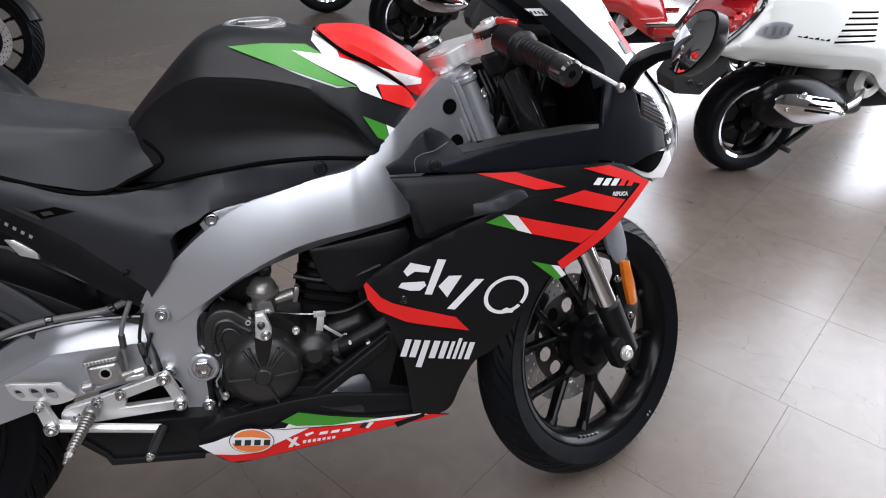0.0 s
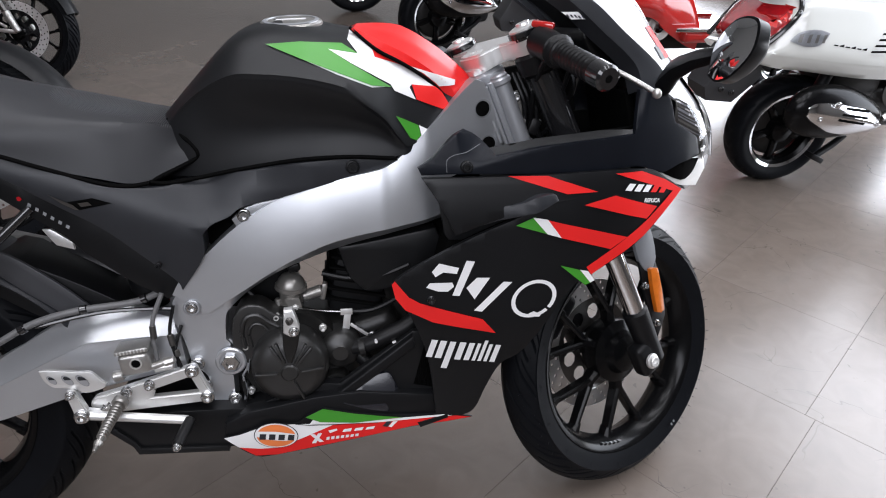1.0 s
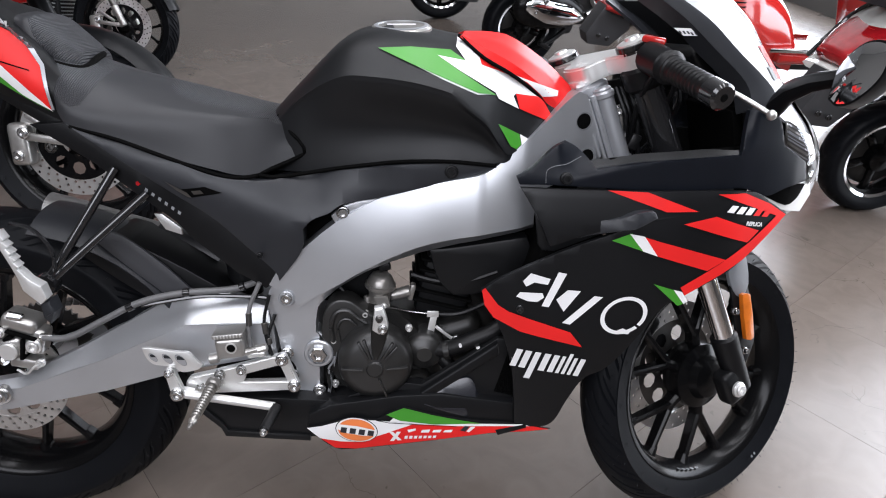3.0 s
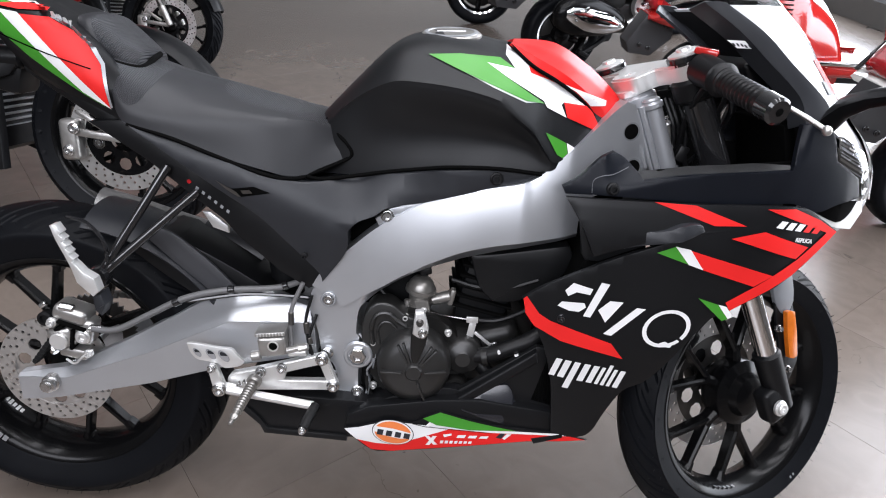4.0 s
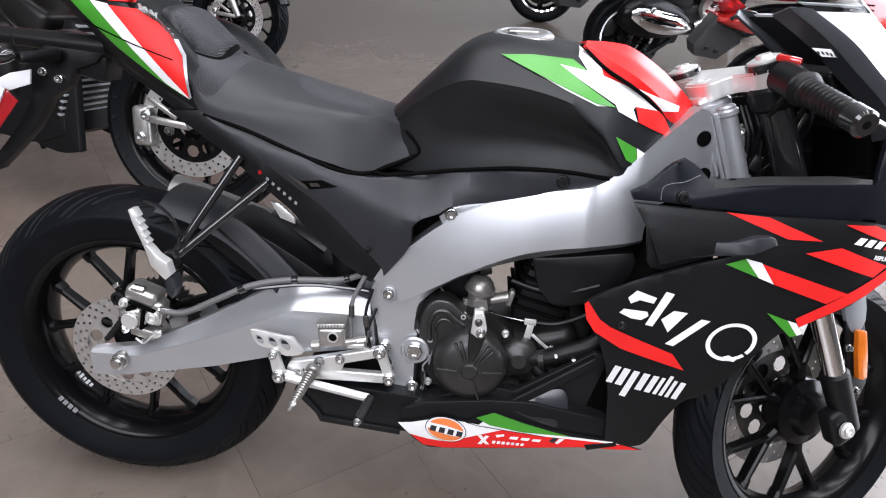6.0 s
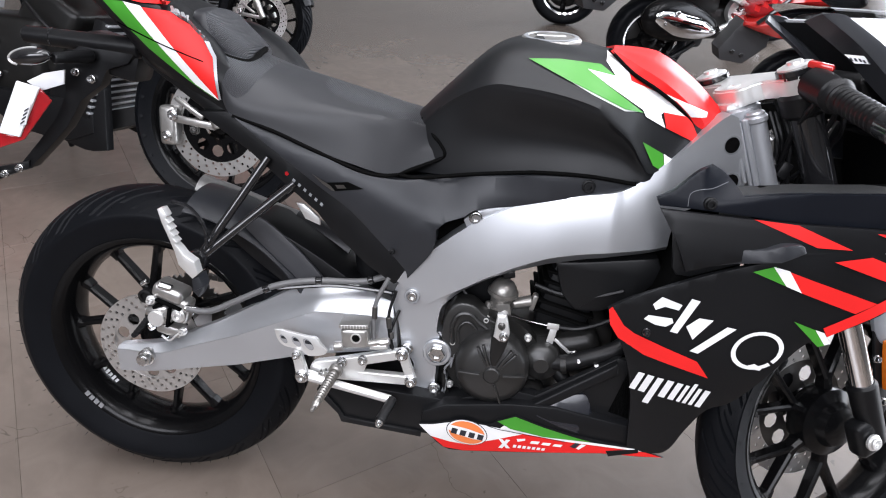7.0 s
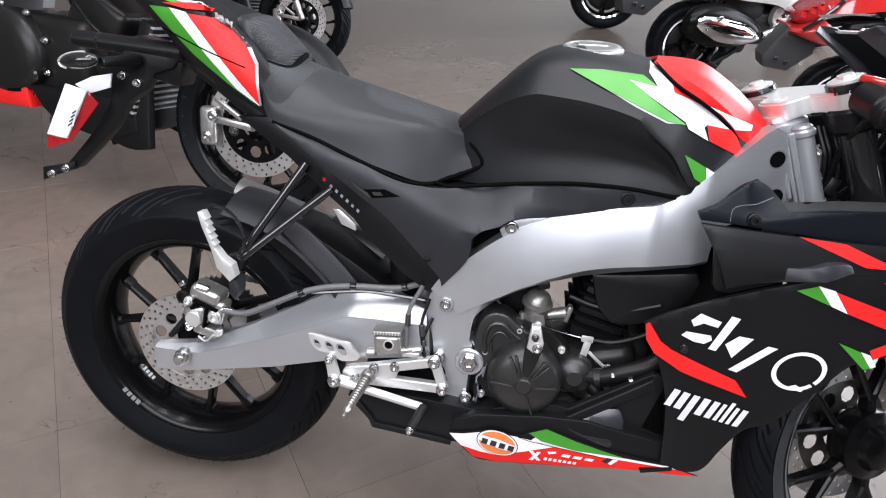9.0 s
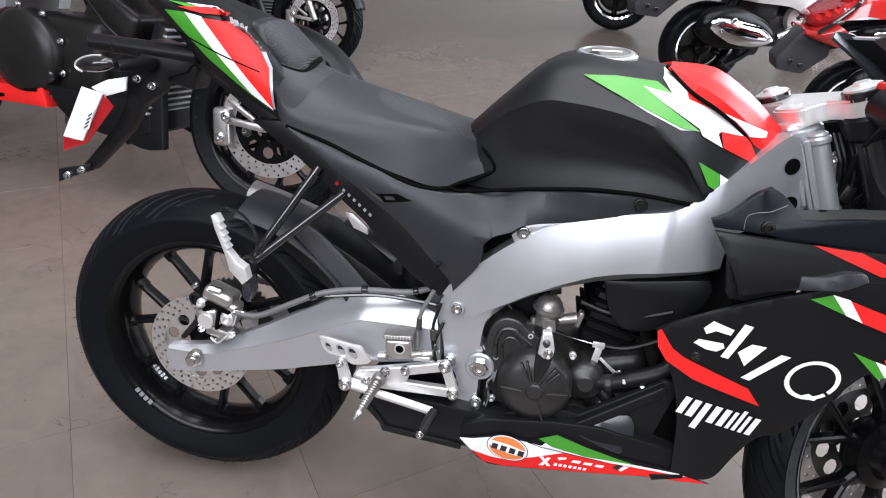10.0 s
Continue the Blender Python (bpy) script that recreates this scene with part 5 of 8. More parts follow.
# the shell's pale upper part paints in the glare on the clear screen
nose = part("nose_fairing", solid(nose_shell(), 0.004), "pearl", bike, "pale nose fairing with screen glare painted in at the top, a red edge and black middle strip", smooth=60)
part("nose_lining", nose_shell(0.014, 0.97, NOSE[:7]), "matt_black", nose, "dark inner lining", smooth=60)
part("black_band", nose_shell(-0.0055, 1.008, NOSE[3:8], (0.1, 0.42, 0.74, 0.88, 0.94)), "gloss_black", nose, "glossy black middle of the nose", smooth=60)
part("middle_strip", tube([(1.4, 0, 0.926), (1.428, 0, 0.892), (1.476, 0, 0.843), (1.502, 0, 0.795), (1.513, 0, 0.745)], 0.0085, 10), "gloss_black", nose, "black strip down the middle of the nose")
decal("red_edge", [(1.322, 0.985), (1.345, 0.985), (1.385, 0.935), (1.362, 0.93)], nose, "decal_red", nose, 0.002)
decal("black_mark", [(1.335, 0.953), (1.35, 0.95), (1.362, 0.93), (1.348, 0.93)], nose, "satin_black", nose, 0.0026)
# dark grey frame of the screen, on both sides
for s in (-1, 1):
    edge = bmesh.new()
    inner = catmull([(1.104, 0.116 * s, 1.06), (1.168, 0.124 * s, 1.02), (1.222, 0.127 * s, 0.977), (1.285, 0.13 * s, 0.925), (1.3, 0.14 * s, 0.882)], 5)
    outer = catmull([(1.138, 0.118 * s, 1.062), (1.208, 0.124 * s, 1.021), (1.262, 0.126 * s, 0.977), (1.335, 0.125 * s, 0.919), (1.354, 0.132 * s, 0.876)], 5)
    lines = []
    for a, b in zip(inner, outer):
        lines.append([edge.verts.new(q) for q in (a + Vector((-0.012, -0.03 * s, -0.012)), a, a.lerp(b, 0.5) + Vector((0.0, 0.003 * s, 0.002)), b)])
    for a, b in zip(lines, lines[1:]):
        for j in range(3):
            edge.faces.new((a[j], a[j + 1], b[j + 1], b[j]))
    part("screen_frame", solid(edge, 0.005), "dark_grey", bike, "dark grey frame along the screen")
part("windscreen", nose_shell(0, 1.0, [((1.098, 0.112, 1.08), (1.245, 1.1)), ((1.12, 0.115, 1.068), (1.265, 1.082)), ((1.137, 0.1185, 1.0585), (1.281, 1.0685))]), "screen", bike, "clear curved windscreen", smooth=60)
# headlamp: dark bed, bright bent strips, clear lens
decal("lamp_bed", [(1.372, 0.866), (1.432, 0.838), (1.474, 0.764), (1.452, 0.748), (1.432, 0.79), (1.378, 0.812)], nose, "dark_steel", nose, 0.003)


def bent(k0, k1, cut=1.0):
    """A strip that runs along the top of the lamp and bends down its front; k: share of the way inwards."""
    outer = [(1.374, 0.861), (1.43, 0.835), (1.47, 0.766)]
    inner = [(1.382, 0.817), (1.434, 0.793), (1.453, 0.754)]
    a = [(o[0] + (i[0] - o[0]) * k0, o[1] + (i[1] - o[1]) * k0) for o, i in zip(outer, inner)]
    b = [(o[0] + (i[0] - o[0]) * k1, o[1] + (i[1] - o[1]) * k1) for o, i in zip(outer, inner)]
    a[2] = (a[1][0] + (a[2][0] - a[1][0]) * cut, a[1][1] + (a[2][1] - a[1][1]) * cut)
    b[2] = (b[1][0] + (b[2][0] - b[1][0]) * cut, b[1][1] + (b[2][1] - b[1][1]) * cut)
    return a + b[::-1]


for k0, k1, cut, mat in ((0.0, 0.06, 1.0, "pearl"), (0.14, 0.22, 0.98, "alloy"), (0.27, 0.37, 0.95, "pearl"), (0.46, 0.5, 0.9, "silver_dark"), (0.56, 0.62, 0.85, "pearl"), (0.7, 0.8, 0.85, "alloy"), (0.9, 0.96, 1.0, "silver_dark")):
    decal("lamp_strip", bent(k0, k1, cut), nose, mat, nose, 0.005, 0.008)
for x, z in ((1.402, 0.832), (1.425, 0.823), (1.444, 0.79)):
    part("lamp_bulb", rod_bm((x, -0.095 + 0.5 * (x - 1.4), z), (x + 0.006, -0.108 + 0.5 * (x - 1.4), z - 0.002), 0.007, 0.005, 14), "silver_dark", nose)
decal("headlamp", [(1.371, 0.866), (1.432, 0.839), (1.475, 0.764), (1.452, 0.747), (1.43, 0.789), (1.377, 0.811)], nose, "lens", nose, 0.012, 0.01, label="clear headlamp lens")
plate("nose_chin", [(1.35, 0.738), (1.39, 0.756), (1.46, 0.757), (1.47, 0.73), (1.45, 0.698), (1.395, 0.708)], lambda x, z: -0.122 + 0.5 * max(0.0, x - 1.4), 0.006, "white", bike, 0.02, 0.002, 3, True)
# closed black plate painted as the shaded mouth of the intake
plate("intake", [(1.348, 0.737), (1.387, 0.754), (1.444, 0.752), (1.43, 0.727), (1.402, 0.716)], lambda x, z: -0.126 + 0.5 * max(0.0, x - 1.4), 0.004, "hollow", bike, 0.02, 0.001, 3, True)

# mirrors
for s in (-1, 1):
    base = Vector((1.328, 0.15 * s, 0.912))
    head = Vector((1.335, 0.33 * s, 0.955))
    arm = bmesh.new()
    rings = []
    for t, hz, hx, dx, dz in ((-0.04, 0.026, 0.02, 0.012, -0.016), (0.06, 0.027, 0.019, 0.008, -0.01), (0.2, 0.02, 0.015, 0.006, 0.0), (0.45, 0.015, 0.012, 0.01, 0.006),
                              (0.75, 0.0125, 0.011, 0.016, 0.004), (1.0, 0.011, 0.01, 0.024, -0.002)):
        c = base.lerp(head, t) + Vector((dx, 0, dz))
        rings.append([arm.verts.new(c + Vector((hx * math.cos(a) * (1 - 0.3 * abs(math.sin(a))), 0, hz * math.sin(a) + 0.2 * hx * math.cos(a)))) for a in (2 * math.pi * k / 14 for k in range(14))])
    for u, v in zip(rings, rings[1:]):
        for k in range(14):
            arm.faces.new((u[k], u[(k + 1) % 14], v[(k + 1) % 14], v[k]))
    arm.faces.new(rings[0][::-1])
    arm.faces.new(rings[-1])
    mirror_ob = part("mirror", arm, "satin_black", bike, "black mirror on a short arm")
    shape = catmull([(-0.03, -0.034, 0), (-0.012, -0.044, 0), (0.012, -0.036, 0), (0.036, -0.006, 0), (0.037, 0.03, 0), (0.022, 0.044, 0), (-0.006, 0.042, 0), (-0.03, 0.012, 0)], 5, True)
    mm = Matrix.Translation(head) @ pose(0, 0, 0, -6, 0, (9 if s < 0 else -9)) @ pose(0, 0, 0, 0, 13, 0)
    bm = bmesh.new()
    shape = [Vector((q.x * 1.22, q.y * 1.02, 0)) for q in shape]
    near = [bm.verts.new(mm @ Vector((0.0, -q.x, q.y))) for q in shape]
    mid = [bm.verts.new(mm @ Vector((0.02, -q.x * 0.97, q.y * 0.97))) for q in shape]
    far = [bm.verts.new(mm @ Vector((0.034, -q.x * 0.7, q.y * 0.7))) for q in shape]
    bm.faces.new(near)
    bm.faces.new(far[::-1])
    for lo, hi in ((near, mid), (mid, far)):
        for i in range(len(shape)):
            j = (i + 1) % len(shape)
            bm.faces.new((lo[i], hi[i], hi[j], lo[j]))
    part("mirror_shell", bm, "satin_black", mirror_ob)
    bm = bmesh.new()
    rings = []
    for k in range(1, 9):
        t = k / 8
        rings.append([bm.verts.new(mm @ Vector((-0.0015 - 0.004 * (1 - t * t), -q.x * 0.93 * t, q.y * 0.93 * t))) for q in shape])
    bm.faces.new(rings[0])
    for a, b in zip(rings, rings[1:]):
        for i in range(len(shape)):
            j = (i + 1) % len(shape)
            bm.faces.new((a[i], a[j], b[j], b[i]))
    bmesh.ops.recalc_face_normals(bm, faces=bm.faces)
    part("mirror_glass", bm, "mirror", mirror_ob, "bowed mirror glass", smooth=60)

# belly
belly = plate("belly_fairing", [(0.5557, 0.2802), (0.583, 0.2846), (0.6314, 0.2997), (0.6821, 0.2978), (0.6999, 0.3096), (0.7318, 0.325), (0.7856, 0.3102), (0.839, 0.3009), (0.892, 0.2962), (0.9553, 0.2929),
                                (0.9749, 0.2879), (1.0095, 0.281), (0.9582, 0.2748), (0.8957, 0.2708), (0.7925, 0.2533), (0.645, 0.2308), (0.6073, 0.2328), (0.5793, 0.2557)],
              lambda x, z: -0.176 + 0.15 * max(0.0, 0.27 - z), 0.004, "satin_black", bike, 0.02, 0.001, 2, True, "red belly fairing with white and green fields", corner=40)
decal("red_field", [(0.5566, 0.2795), (0.5803, 0.2568), (0.6073, 0.234), (0.645, 0.232), (0.7925, 0.2545), (0.8957, 0.272), (0.9582, 0.2758), (1.006, 0.281), (0.9749, 0.2868), (0.9553, 0.2905), (0.8769, 0.2915), (0.75, 0.292), (0.65, 0.2897), (0.583, 0.282)], belly, "decal_red", belly, 0.0008, 0.02)
decal("white_field", [(0.5566, 0.28), (0.583, 0.2841), (0.6315, 0.299), (0.6822, 0.297), (0.7543, 0.2912), (0.6492, 0.2484), (0.617, 0.2496), (0.5803, 0.2568)], belly, "decal_white", belly, 0.0014, 0.012)
decal("white_field", [(0.7057, 0.2933), (0.7161, 0.3055), (0.7263, 0.297), (0.788, 0.2898), (0.8769, 0.292), (0.9556, 0.2915), (0.9728, 0.2877), (0.8305, 0.2863), (0.7544, 0.2901)], belly, "decal_white", belly, 0.0014, 0.012)
decal("green_field", [(0.7005, 0.3096), (0.7318, 0.3243), (0.7857, 0.3097), (0.8392, 0.299), (0.8769, 0.293), (0.788, 0.2898), (0.7263, 0.297)], belly, "decal_green", belly, 0.002, 0.012)
decal("seam", [(0.6821, 0.2986), (0.7057, 0.2935), (0.7544, 0.2906), (0.8305, 0.2868), (0.8305, 0.2858), (0.7544, 0.2894), (0.7057, 0.2922), (0.6821, 0.297)], belly, "hollow", belly, 0.0026, 0.02)


def oval(cx, cz, a, b, k=28):
    return [(cx + a * math.cos(2 * math.pi * i / k), cz + b * math.sin(2 * math.pi * i / k) - 0.1 * a * math.cos(2 * math.pi * i / k)) for i in range(k)]


decal("logo_rim", oval(0.647, 0.2765, 0.039, 0.0275), belly, "navy", belly, 0.002)
decal("logo_rim", oval(0.647, 0.2765, 0.0374, 0.0262), belly, "decal_white", belly, 0.0026)
decal("logo_disc", oval(0.647, 0.2765, 0.034, 0.024), belly, "orange", belly, 0.0032)
decal("logo_bar", [(0.611, 0.28), (0.614, 0.29), (0.648, 0.286), (0.683, 0.277), (0.683, 0.265), (0.66, 0.265), (0.63, 0.271)], belly, "decal_white", belly, 0.0038)
for k in range(4):
    u, z = 0.617 + 0.0165 * k, 0.276 - 0.0022 * k
    decal("logo_stroke", [(u, z - 0.003), (u + 0.011, z - 0.0045), (u + 0.013, z + 0.007), (u + 0.002, z + 0.0085)], belly, "navy", belly, 0.0044)
decal("letter_cross", [(0.7067, 0.2726), (0.714, 0.2733), (0.7308, 0.254), (0.7234, 0.2532)], belly, "decal_white", belly, 0.002)
decal("letter_cross", [(0.7212, 0.274), (0.7287, 0.274), (0.7161, 0.2523), (0.7086, 0.2523)], belly, "decal_white", belly, 0.0026)
for k in range(7):
    u = 0.735 + 0.0088 * k
    decal("letter_bar", [(u, 0.2572 + 0.0004 * k), (u + 0.0058, 0.2574 + 0.0004 * k), (u + 0.007, 0.2645 + 0.0002 * k), (u + 0.0012, 0.2642 + 0.0002 * k)], belly, "decal_white", belly, 0.002)
decal("letter_bar", [(0.7399, 0.2778), (0.7554, 0.2809), (0.756, 0.277), (0.7427, 0.272)], belly, "decal_white", belly, 0.002)
for k in range(3):
    u = 0.765 + 0.021 * k
    decal("letter_bar", [(u, 0.2722 + 0.0004 * k), (u + 0.015, 0.2724 + 0.0004 * k), (u + 0.018, 0.279), (u + 0.003, 0.278)], belly, "decal_white", belly, 0.002)
decal("letter_bar", [(0.838, 0.2774), (0.847, 0.2872), (0.856, 0.2862), (0.848, 0.275)], belly, "navy", belly, 0.0022)
decal("letter_bar", [(0.85, 0.2755), (0.858, 0.286), (0.8671, 0.286), (0.8554, 0.2735)], belly, "decal_white", belly, 0.0022)
plate("belly_tray", [(0.352, 0.305), (0.398, 0.268), (0.404, 0.252), (0.56, 0.243), (0.6, 0.25), (0.64, 0.29), (0.72, 0.3), (0.8, 0.305), (0.8, 0.35), (0.72, 0.36), (0.64, 0.335), (0.6, 0.322), (0.47, 0.325), (0.38, 0.318)], -0.15, 0.3, "satin_black", bike, 0.06, 0.01, 3, label="black lower tray under the engine", corner=40)
plate("belly_back", [(0.557, 0.276), (0.6, 0.28), (0.7, 0.285), (0.8, 0.285), (0.955, 0.28), (0.955, 0.33), (0.8, 0.35), (0.72, 0.345), (0.6, 0.325), (0.56, 0.305)], -0.1715, 0.03, "satin_black", bike, 0.06, 0.003, 1, True)
plate("belly_edge", [(0.36, 0.296), (0.396, 0.262), (0.404, 0.245), (0.56, 0.236), (0.56, 0.248), (0.41, 0.258), (0.4, 0.274), (0.37, 0.304)], -0.155, 0.31, "matt_black", bike, 0.06, 0.003, 1)
plate("belly_inset", [(0.72, 0.325), (0.9, 0.455), (0.93, 0.45), (0.945, 0.29), (0.79, 0.312)], lambda x, z: -0.15, 0.012, "matt_black", bike, 0.04, 0.003, 1, True)
plate("inset_blade", [(0.7685, 0.3282), (0.8096, 0.3633), (0.8464, 0.3765), (0.8617, 0.3638), (0.883, 0.3056), (0.8777, 0.2977), (0.8157, 0.3111)], lambda x, z: -0.172 + 0.35 * max(0.0, z - 0.33) + 1.2 * max(0.0, x - 0.862), 0.03, "blade_plastic", bike, 0.02, 0.005, 3, corner=60, segs=3)
plate("inset_clip", [(0.8867, 0.334), (0.9004, 0.3341), (0.9011, 0.3294), (0.8898, 0.327)], -0.163, 0.006, "cast", bike, 0.03, 0.001, 1)
plate("inset_clip", [(0.922, 0.3303), (0.9282, 0.3309), (0.9258, 0.3257)], -0.163, 0.006, "alloy", bike, 0.03, 0.001, 1)
plate("belly_rail", [(0.7496, 0.3389), (0.8978, 0.4515), (0.9021, 0.4291), (0.7664, 0.3285)], -0.166, 0.02, "satin_black", bike, 0.03, 0.004, 1, segs=3)
plate("belly_notch", [(0.904, 0.2785), (0.9611, 0.2918), (0.9621, 0.2844), (0.9097, 0.268)], -0.1785, 0.006, "satin_black", bike, 0.03, 0.001, 1)

# swingarm, rear brake and axle
crease = ramp_of([-0.07, 0.031, 0.186, 0.336, 0.478, 0.51], [0.318, 0.322, 0.384, 0.456, 0.462, 0.455])
swing_poly = [(-0.06, 0.324), (0.027, 0.337), (0.137, 0.393), (0.298, 0.486), (0.34, 0.502), (0.402, 0.502), (0.479, 0.484), (0.482, 0.459), (0.497, 0.402), (0.465, 0.393), (0.327, 0.364), (0.186, 0.32), (0.011, 0.279), (-0.057, 0.271)]
CREASE = [(0.49, 0.461), (0.478, 0.462), (0.41, 0.46), (0.336, 0.456), (0.26, 0.42), (0.186, 0.384), (0.11, 0.354), (0.031, 0.322), (-0.061, 0.3185)]
swingarm = plate("swingarm", CREASE + [(-0.057, 0.271), (0.011, 0.279), (0.186, 0.32), (0.327, 0.364), (0.465, 0.393), (0.497, 0.402)], lambda x, z: -0.122, 0.032, "silver", bike, 0.03, 0.0025, 1, False,
                 "silver painted box-section swingarm", corner=60, even=True)
plate("top_facet", swing_poly[:7] + [(0.486, 0.4625)] + [(q[0], q[1] + 0.0004) for q in CREASE[1:]], lambda x, z: -0.122 + 1.1 * max(0.0, z - crease(x)), 0.02, "silver", swingarm, 0.012, 0.0015, 1, False, even=True)
plate("swingarm_left", [(p[0], p[1]) for p in swing_poly], 0.09, 0.03, "silver", bike, 0.05, 0.004, 3)
part("swingarm_bridge", box_bm((0.1, 0.2, 0.07), pose(0.42, 0, 0.44), bevel=0.01), "silver_dark", bike)
axle = lathe([(0.0, 0.012), (0.017, 0.012), (0.017, 0.0), (0.0135, -0.001), (0.0135, -0.012), (0.009, -0.013), (0.009, -0.018), (0.0, -0.018)], 12, at=(0.002, -0.13, 0.312))
part("axle_nut", axle, "steel", swingarm, "steel axle nut", smooth=20)
part("axle", rod_bm((0.0, -0.12, 0.312), (0.0, 0.12, 0.312), 0.011), "steel", bike)
cal = bmesh.new()
box(cal, (0.062, 0.05, 0.03), pose(0.046, -0.1, 0.449, 0, 18, 0), bevel=0.009, segs=3)
box(cal, (0.05, 0.042, 0.042), pose(0.027, -0.105, 0.404, 0, -12, 0), bevel=0.011, segs=3)
box(cal, (0.036, 0.036, 0.05), pose(0.067, -0.103, 0.416, 0, 14, 0), bevel=0.008, segs=3)
box(cal, (0.05, 0.03, 0.022), pose(0.045, -0.106, 0.372, 0, 12, 0), bevel=0.006, segs=2)
rear_cal = part("rear_caliper", cal, "caliper", bike, "cast aluminium rear brake caliper")
part("caliper_cap", lathe([(0.0, -0.004), (0.0145, -0.004), (0.0165, -0.002), (0.0165, 0.012), (0.0, 0.012)], 28, at=(0.0263, -0.128, 0.4)), "cast", rear_cal)
for at, r in (((0.0687, -0.124, 0.4094), 0.0105), ((0.016, -0.126, 0.436), 0.007), ((0.075, -0.122, 0.375), 0.006)):
    bolt(rear_cal, at, r, "cast")
coil = bmesh.new()
for k in range(7):
    rod(coil, (-0.026 + 0.0052 * k, -0.1, 0.352 + 0.0072 * k), (-0.022 + 0.0052 * k, -0.128, 0.356 + 0.0072 * k), 0.0055, 0.0055, 8)
# black boxes set into the caliper imitate the shade in its gaps
slot = bmesh.new()
box(slot, (0.052, 0.045, 0.005), pose(0.05, -0.1065, 0.431, 0, 18, 0), bevel=0.001)
box(slot, (0.006, 0.043, 0.04), pose(0.049, -0.1065, 0.403, 0, 8, 0), bevel=0.001)
box(slot, (0.018, 0.046, 0.006), pose(0.028, -0.106, 0.425, 0, -25, 0), bevel=0.001)
part("caliper_gap", slot, "hollow", rear_cal)
for nm, a, b, r0 in (("bleed_screw", (-0.006, -0.115, 0.462), (0.004, -0.115, 0.47), 0.006), ("slide_pin", (0.03, -0.118, 0.466), (0.055, -0.118, 0.462), 0.0085), ("hose_union", (0.085, -0.128, 0.43), (0.108, -0.128, 0.431), 0.007), ("slide_pin", (0.012, -0.122, 0.38), (0.018, -0.126, 0.376), 0.008)):
    part(nm, rod_bm(a, b, r0, r0 * 0.9, 14), "steel", rear_cal)
pin_lug = lathe([(0.0, 0.01), (0.014, 0.01), (0.014, -0.004), (0.009, -0.005), (0.008, 0.0), (0.0, 0.0)], 20, at=(0.002, -0.118, 0.44))
part("caliper_lug", pin_lug, "soft_rubber", rear_cal)
part("pad_spring", tube([(0.032, -0.12, 0.36), (0.05, -0.126, 0.355), (0.066, -0.126, 0.37), (0.084, -0.122, 0.383)], 0.0022, 6), "cast", rear_cal)
part("sensor", coil, "soft_rubber", rear_cal)
part("brake_line", tube([(0.09, -0.13, 0.43), (0.135, -0.13, 0.432), (0.192, -0.125, 0.462), (0.258, -0.12, 0.497), (0.33, -0.115, 0.515), (0.42, -0.1, 0.52), (0.475, -0.1, 0.542)], 0.006, 10), "hose_grey", bike, "grey sheathed rear brake line")
for a, b in (((0.236, -0.121, 0.486), (0.248, -0.1205, 0.492)), ((0.333, -0.1145, 0.5155), (0.345, -0.113, 0.5165)), ((0.43, -0.1, 0.523), (0.44, -0.1, 0.527))):
    part("hose_clip", rod_bm(a, b, 0.0082, 0.0082, 12), "gloss_black", bike)
part("brake_line", tube([(0.258, -0.11, 0.487), (0.36, -0.105, 0.505), (0.45, -0.1, 0.505), (0.49, -0.095, 0.5)], 0.004, 8), "gloss_black", bike)
for k, (a, b, c) in enumerate((((0.472, -0.13, 0.545), (0.452, -0.138, 0.49), (0.455, -0.145, 0.42)), ((0.487, -0.125, 0.52), (0.478, -0.135, 0.47), (0.488, -0.14, 0.41)), ((0.495, -0.12, 0.48), (0.484, -0.135, 0.44), (0.492, -0.14, 0.405)))):
    hose = part("hose", tube([a, b, c], 0.0042 if k == 0 else 0.003, 8), "hose_grey" if k == 0 else "soft_rubber", bike)
    part("hose_end", rod_bm(b, Vector(b).lerp(Vector(c), 0.35), 0.0056, 0.0056, 10), "dark_steel", hose)
part("hose_joint", rod_bm((0.45, -0.15, 0.415), (0.482, -0.15, 0.418), 0.008, 0.007, 10), "cast", bike)

# chain and sprocket behind the wheel
spr = bmesh.new()
teeth = [((0.095 if k % 2 else 0.087), 2 * math.pi * k / 84) for k in range(84)]
ring = [[spr.verts.new((-0.018 + r * math.cos(a), y, 0.308 + r * math.sin(a))) for r, a in teeth] for y in (0.085, 0.091)]
inn = [[spr.verts.new((-0.018 + 0.06 * math.cos(a), y, 0.308 + 0.06 * math.sin(a))) for r, a in teeth] for y in (0.085, 0.091)]
for k in range(84):
    j = (k + 1) % 84
    spr.faces.new((ring[0][k], ring[0][j], ring[1][j], ring[1][k]))
    spr.faces.new((inn[0][k], inn[0][j], ring[0][j], ring[0][k]))
    spr.faces.new((ring[1][k], ring[1][j], inn[1][j], inn[1][k]))
part("sprocket", spr, "dark_steel", bike, "dark steel chain sprocket")
for z0, z1 in ((0.403, 0.42), (0.213, 0.33)):
    links = bmesh.new()
    for k in range(36):
        t = (k + 0.5) / 36
        box(links, (0.0125, 0.018 if k % 2 else 0.012, 0.011), pose(-0.02 + 0.56 * t, 0.088, z0 + (z1 - z0) * t, 0, -math.degrees(math.atan((z1 - z0) / 0.56)), 0), bevel=0)
    part("chain", links, "dark_steel", bike)

# hugger and inner mudguard
hug = bmesh.new()
rows = []
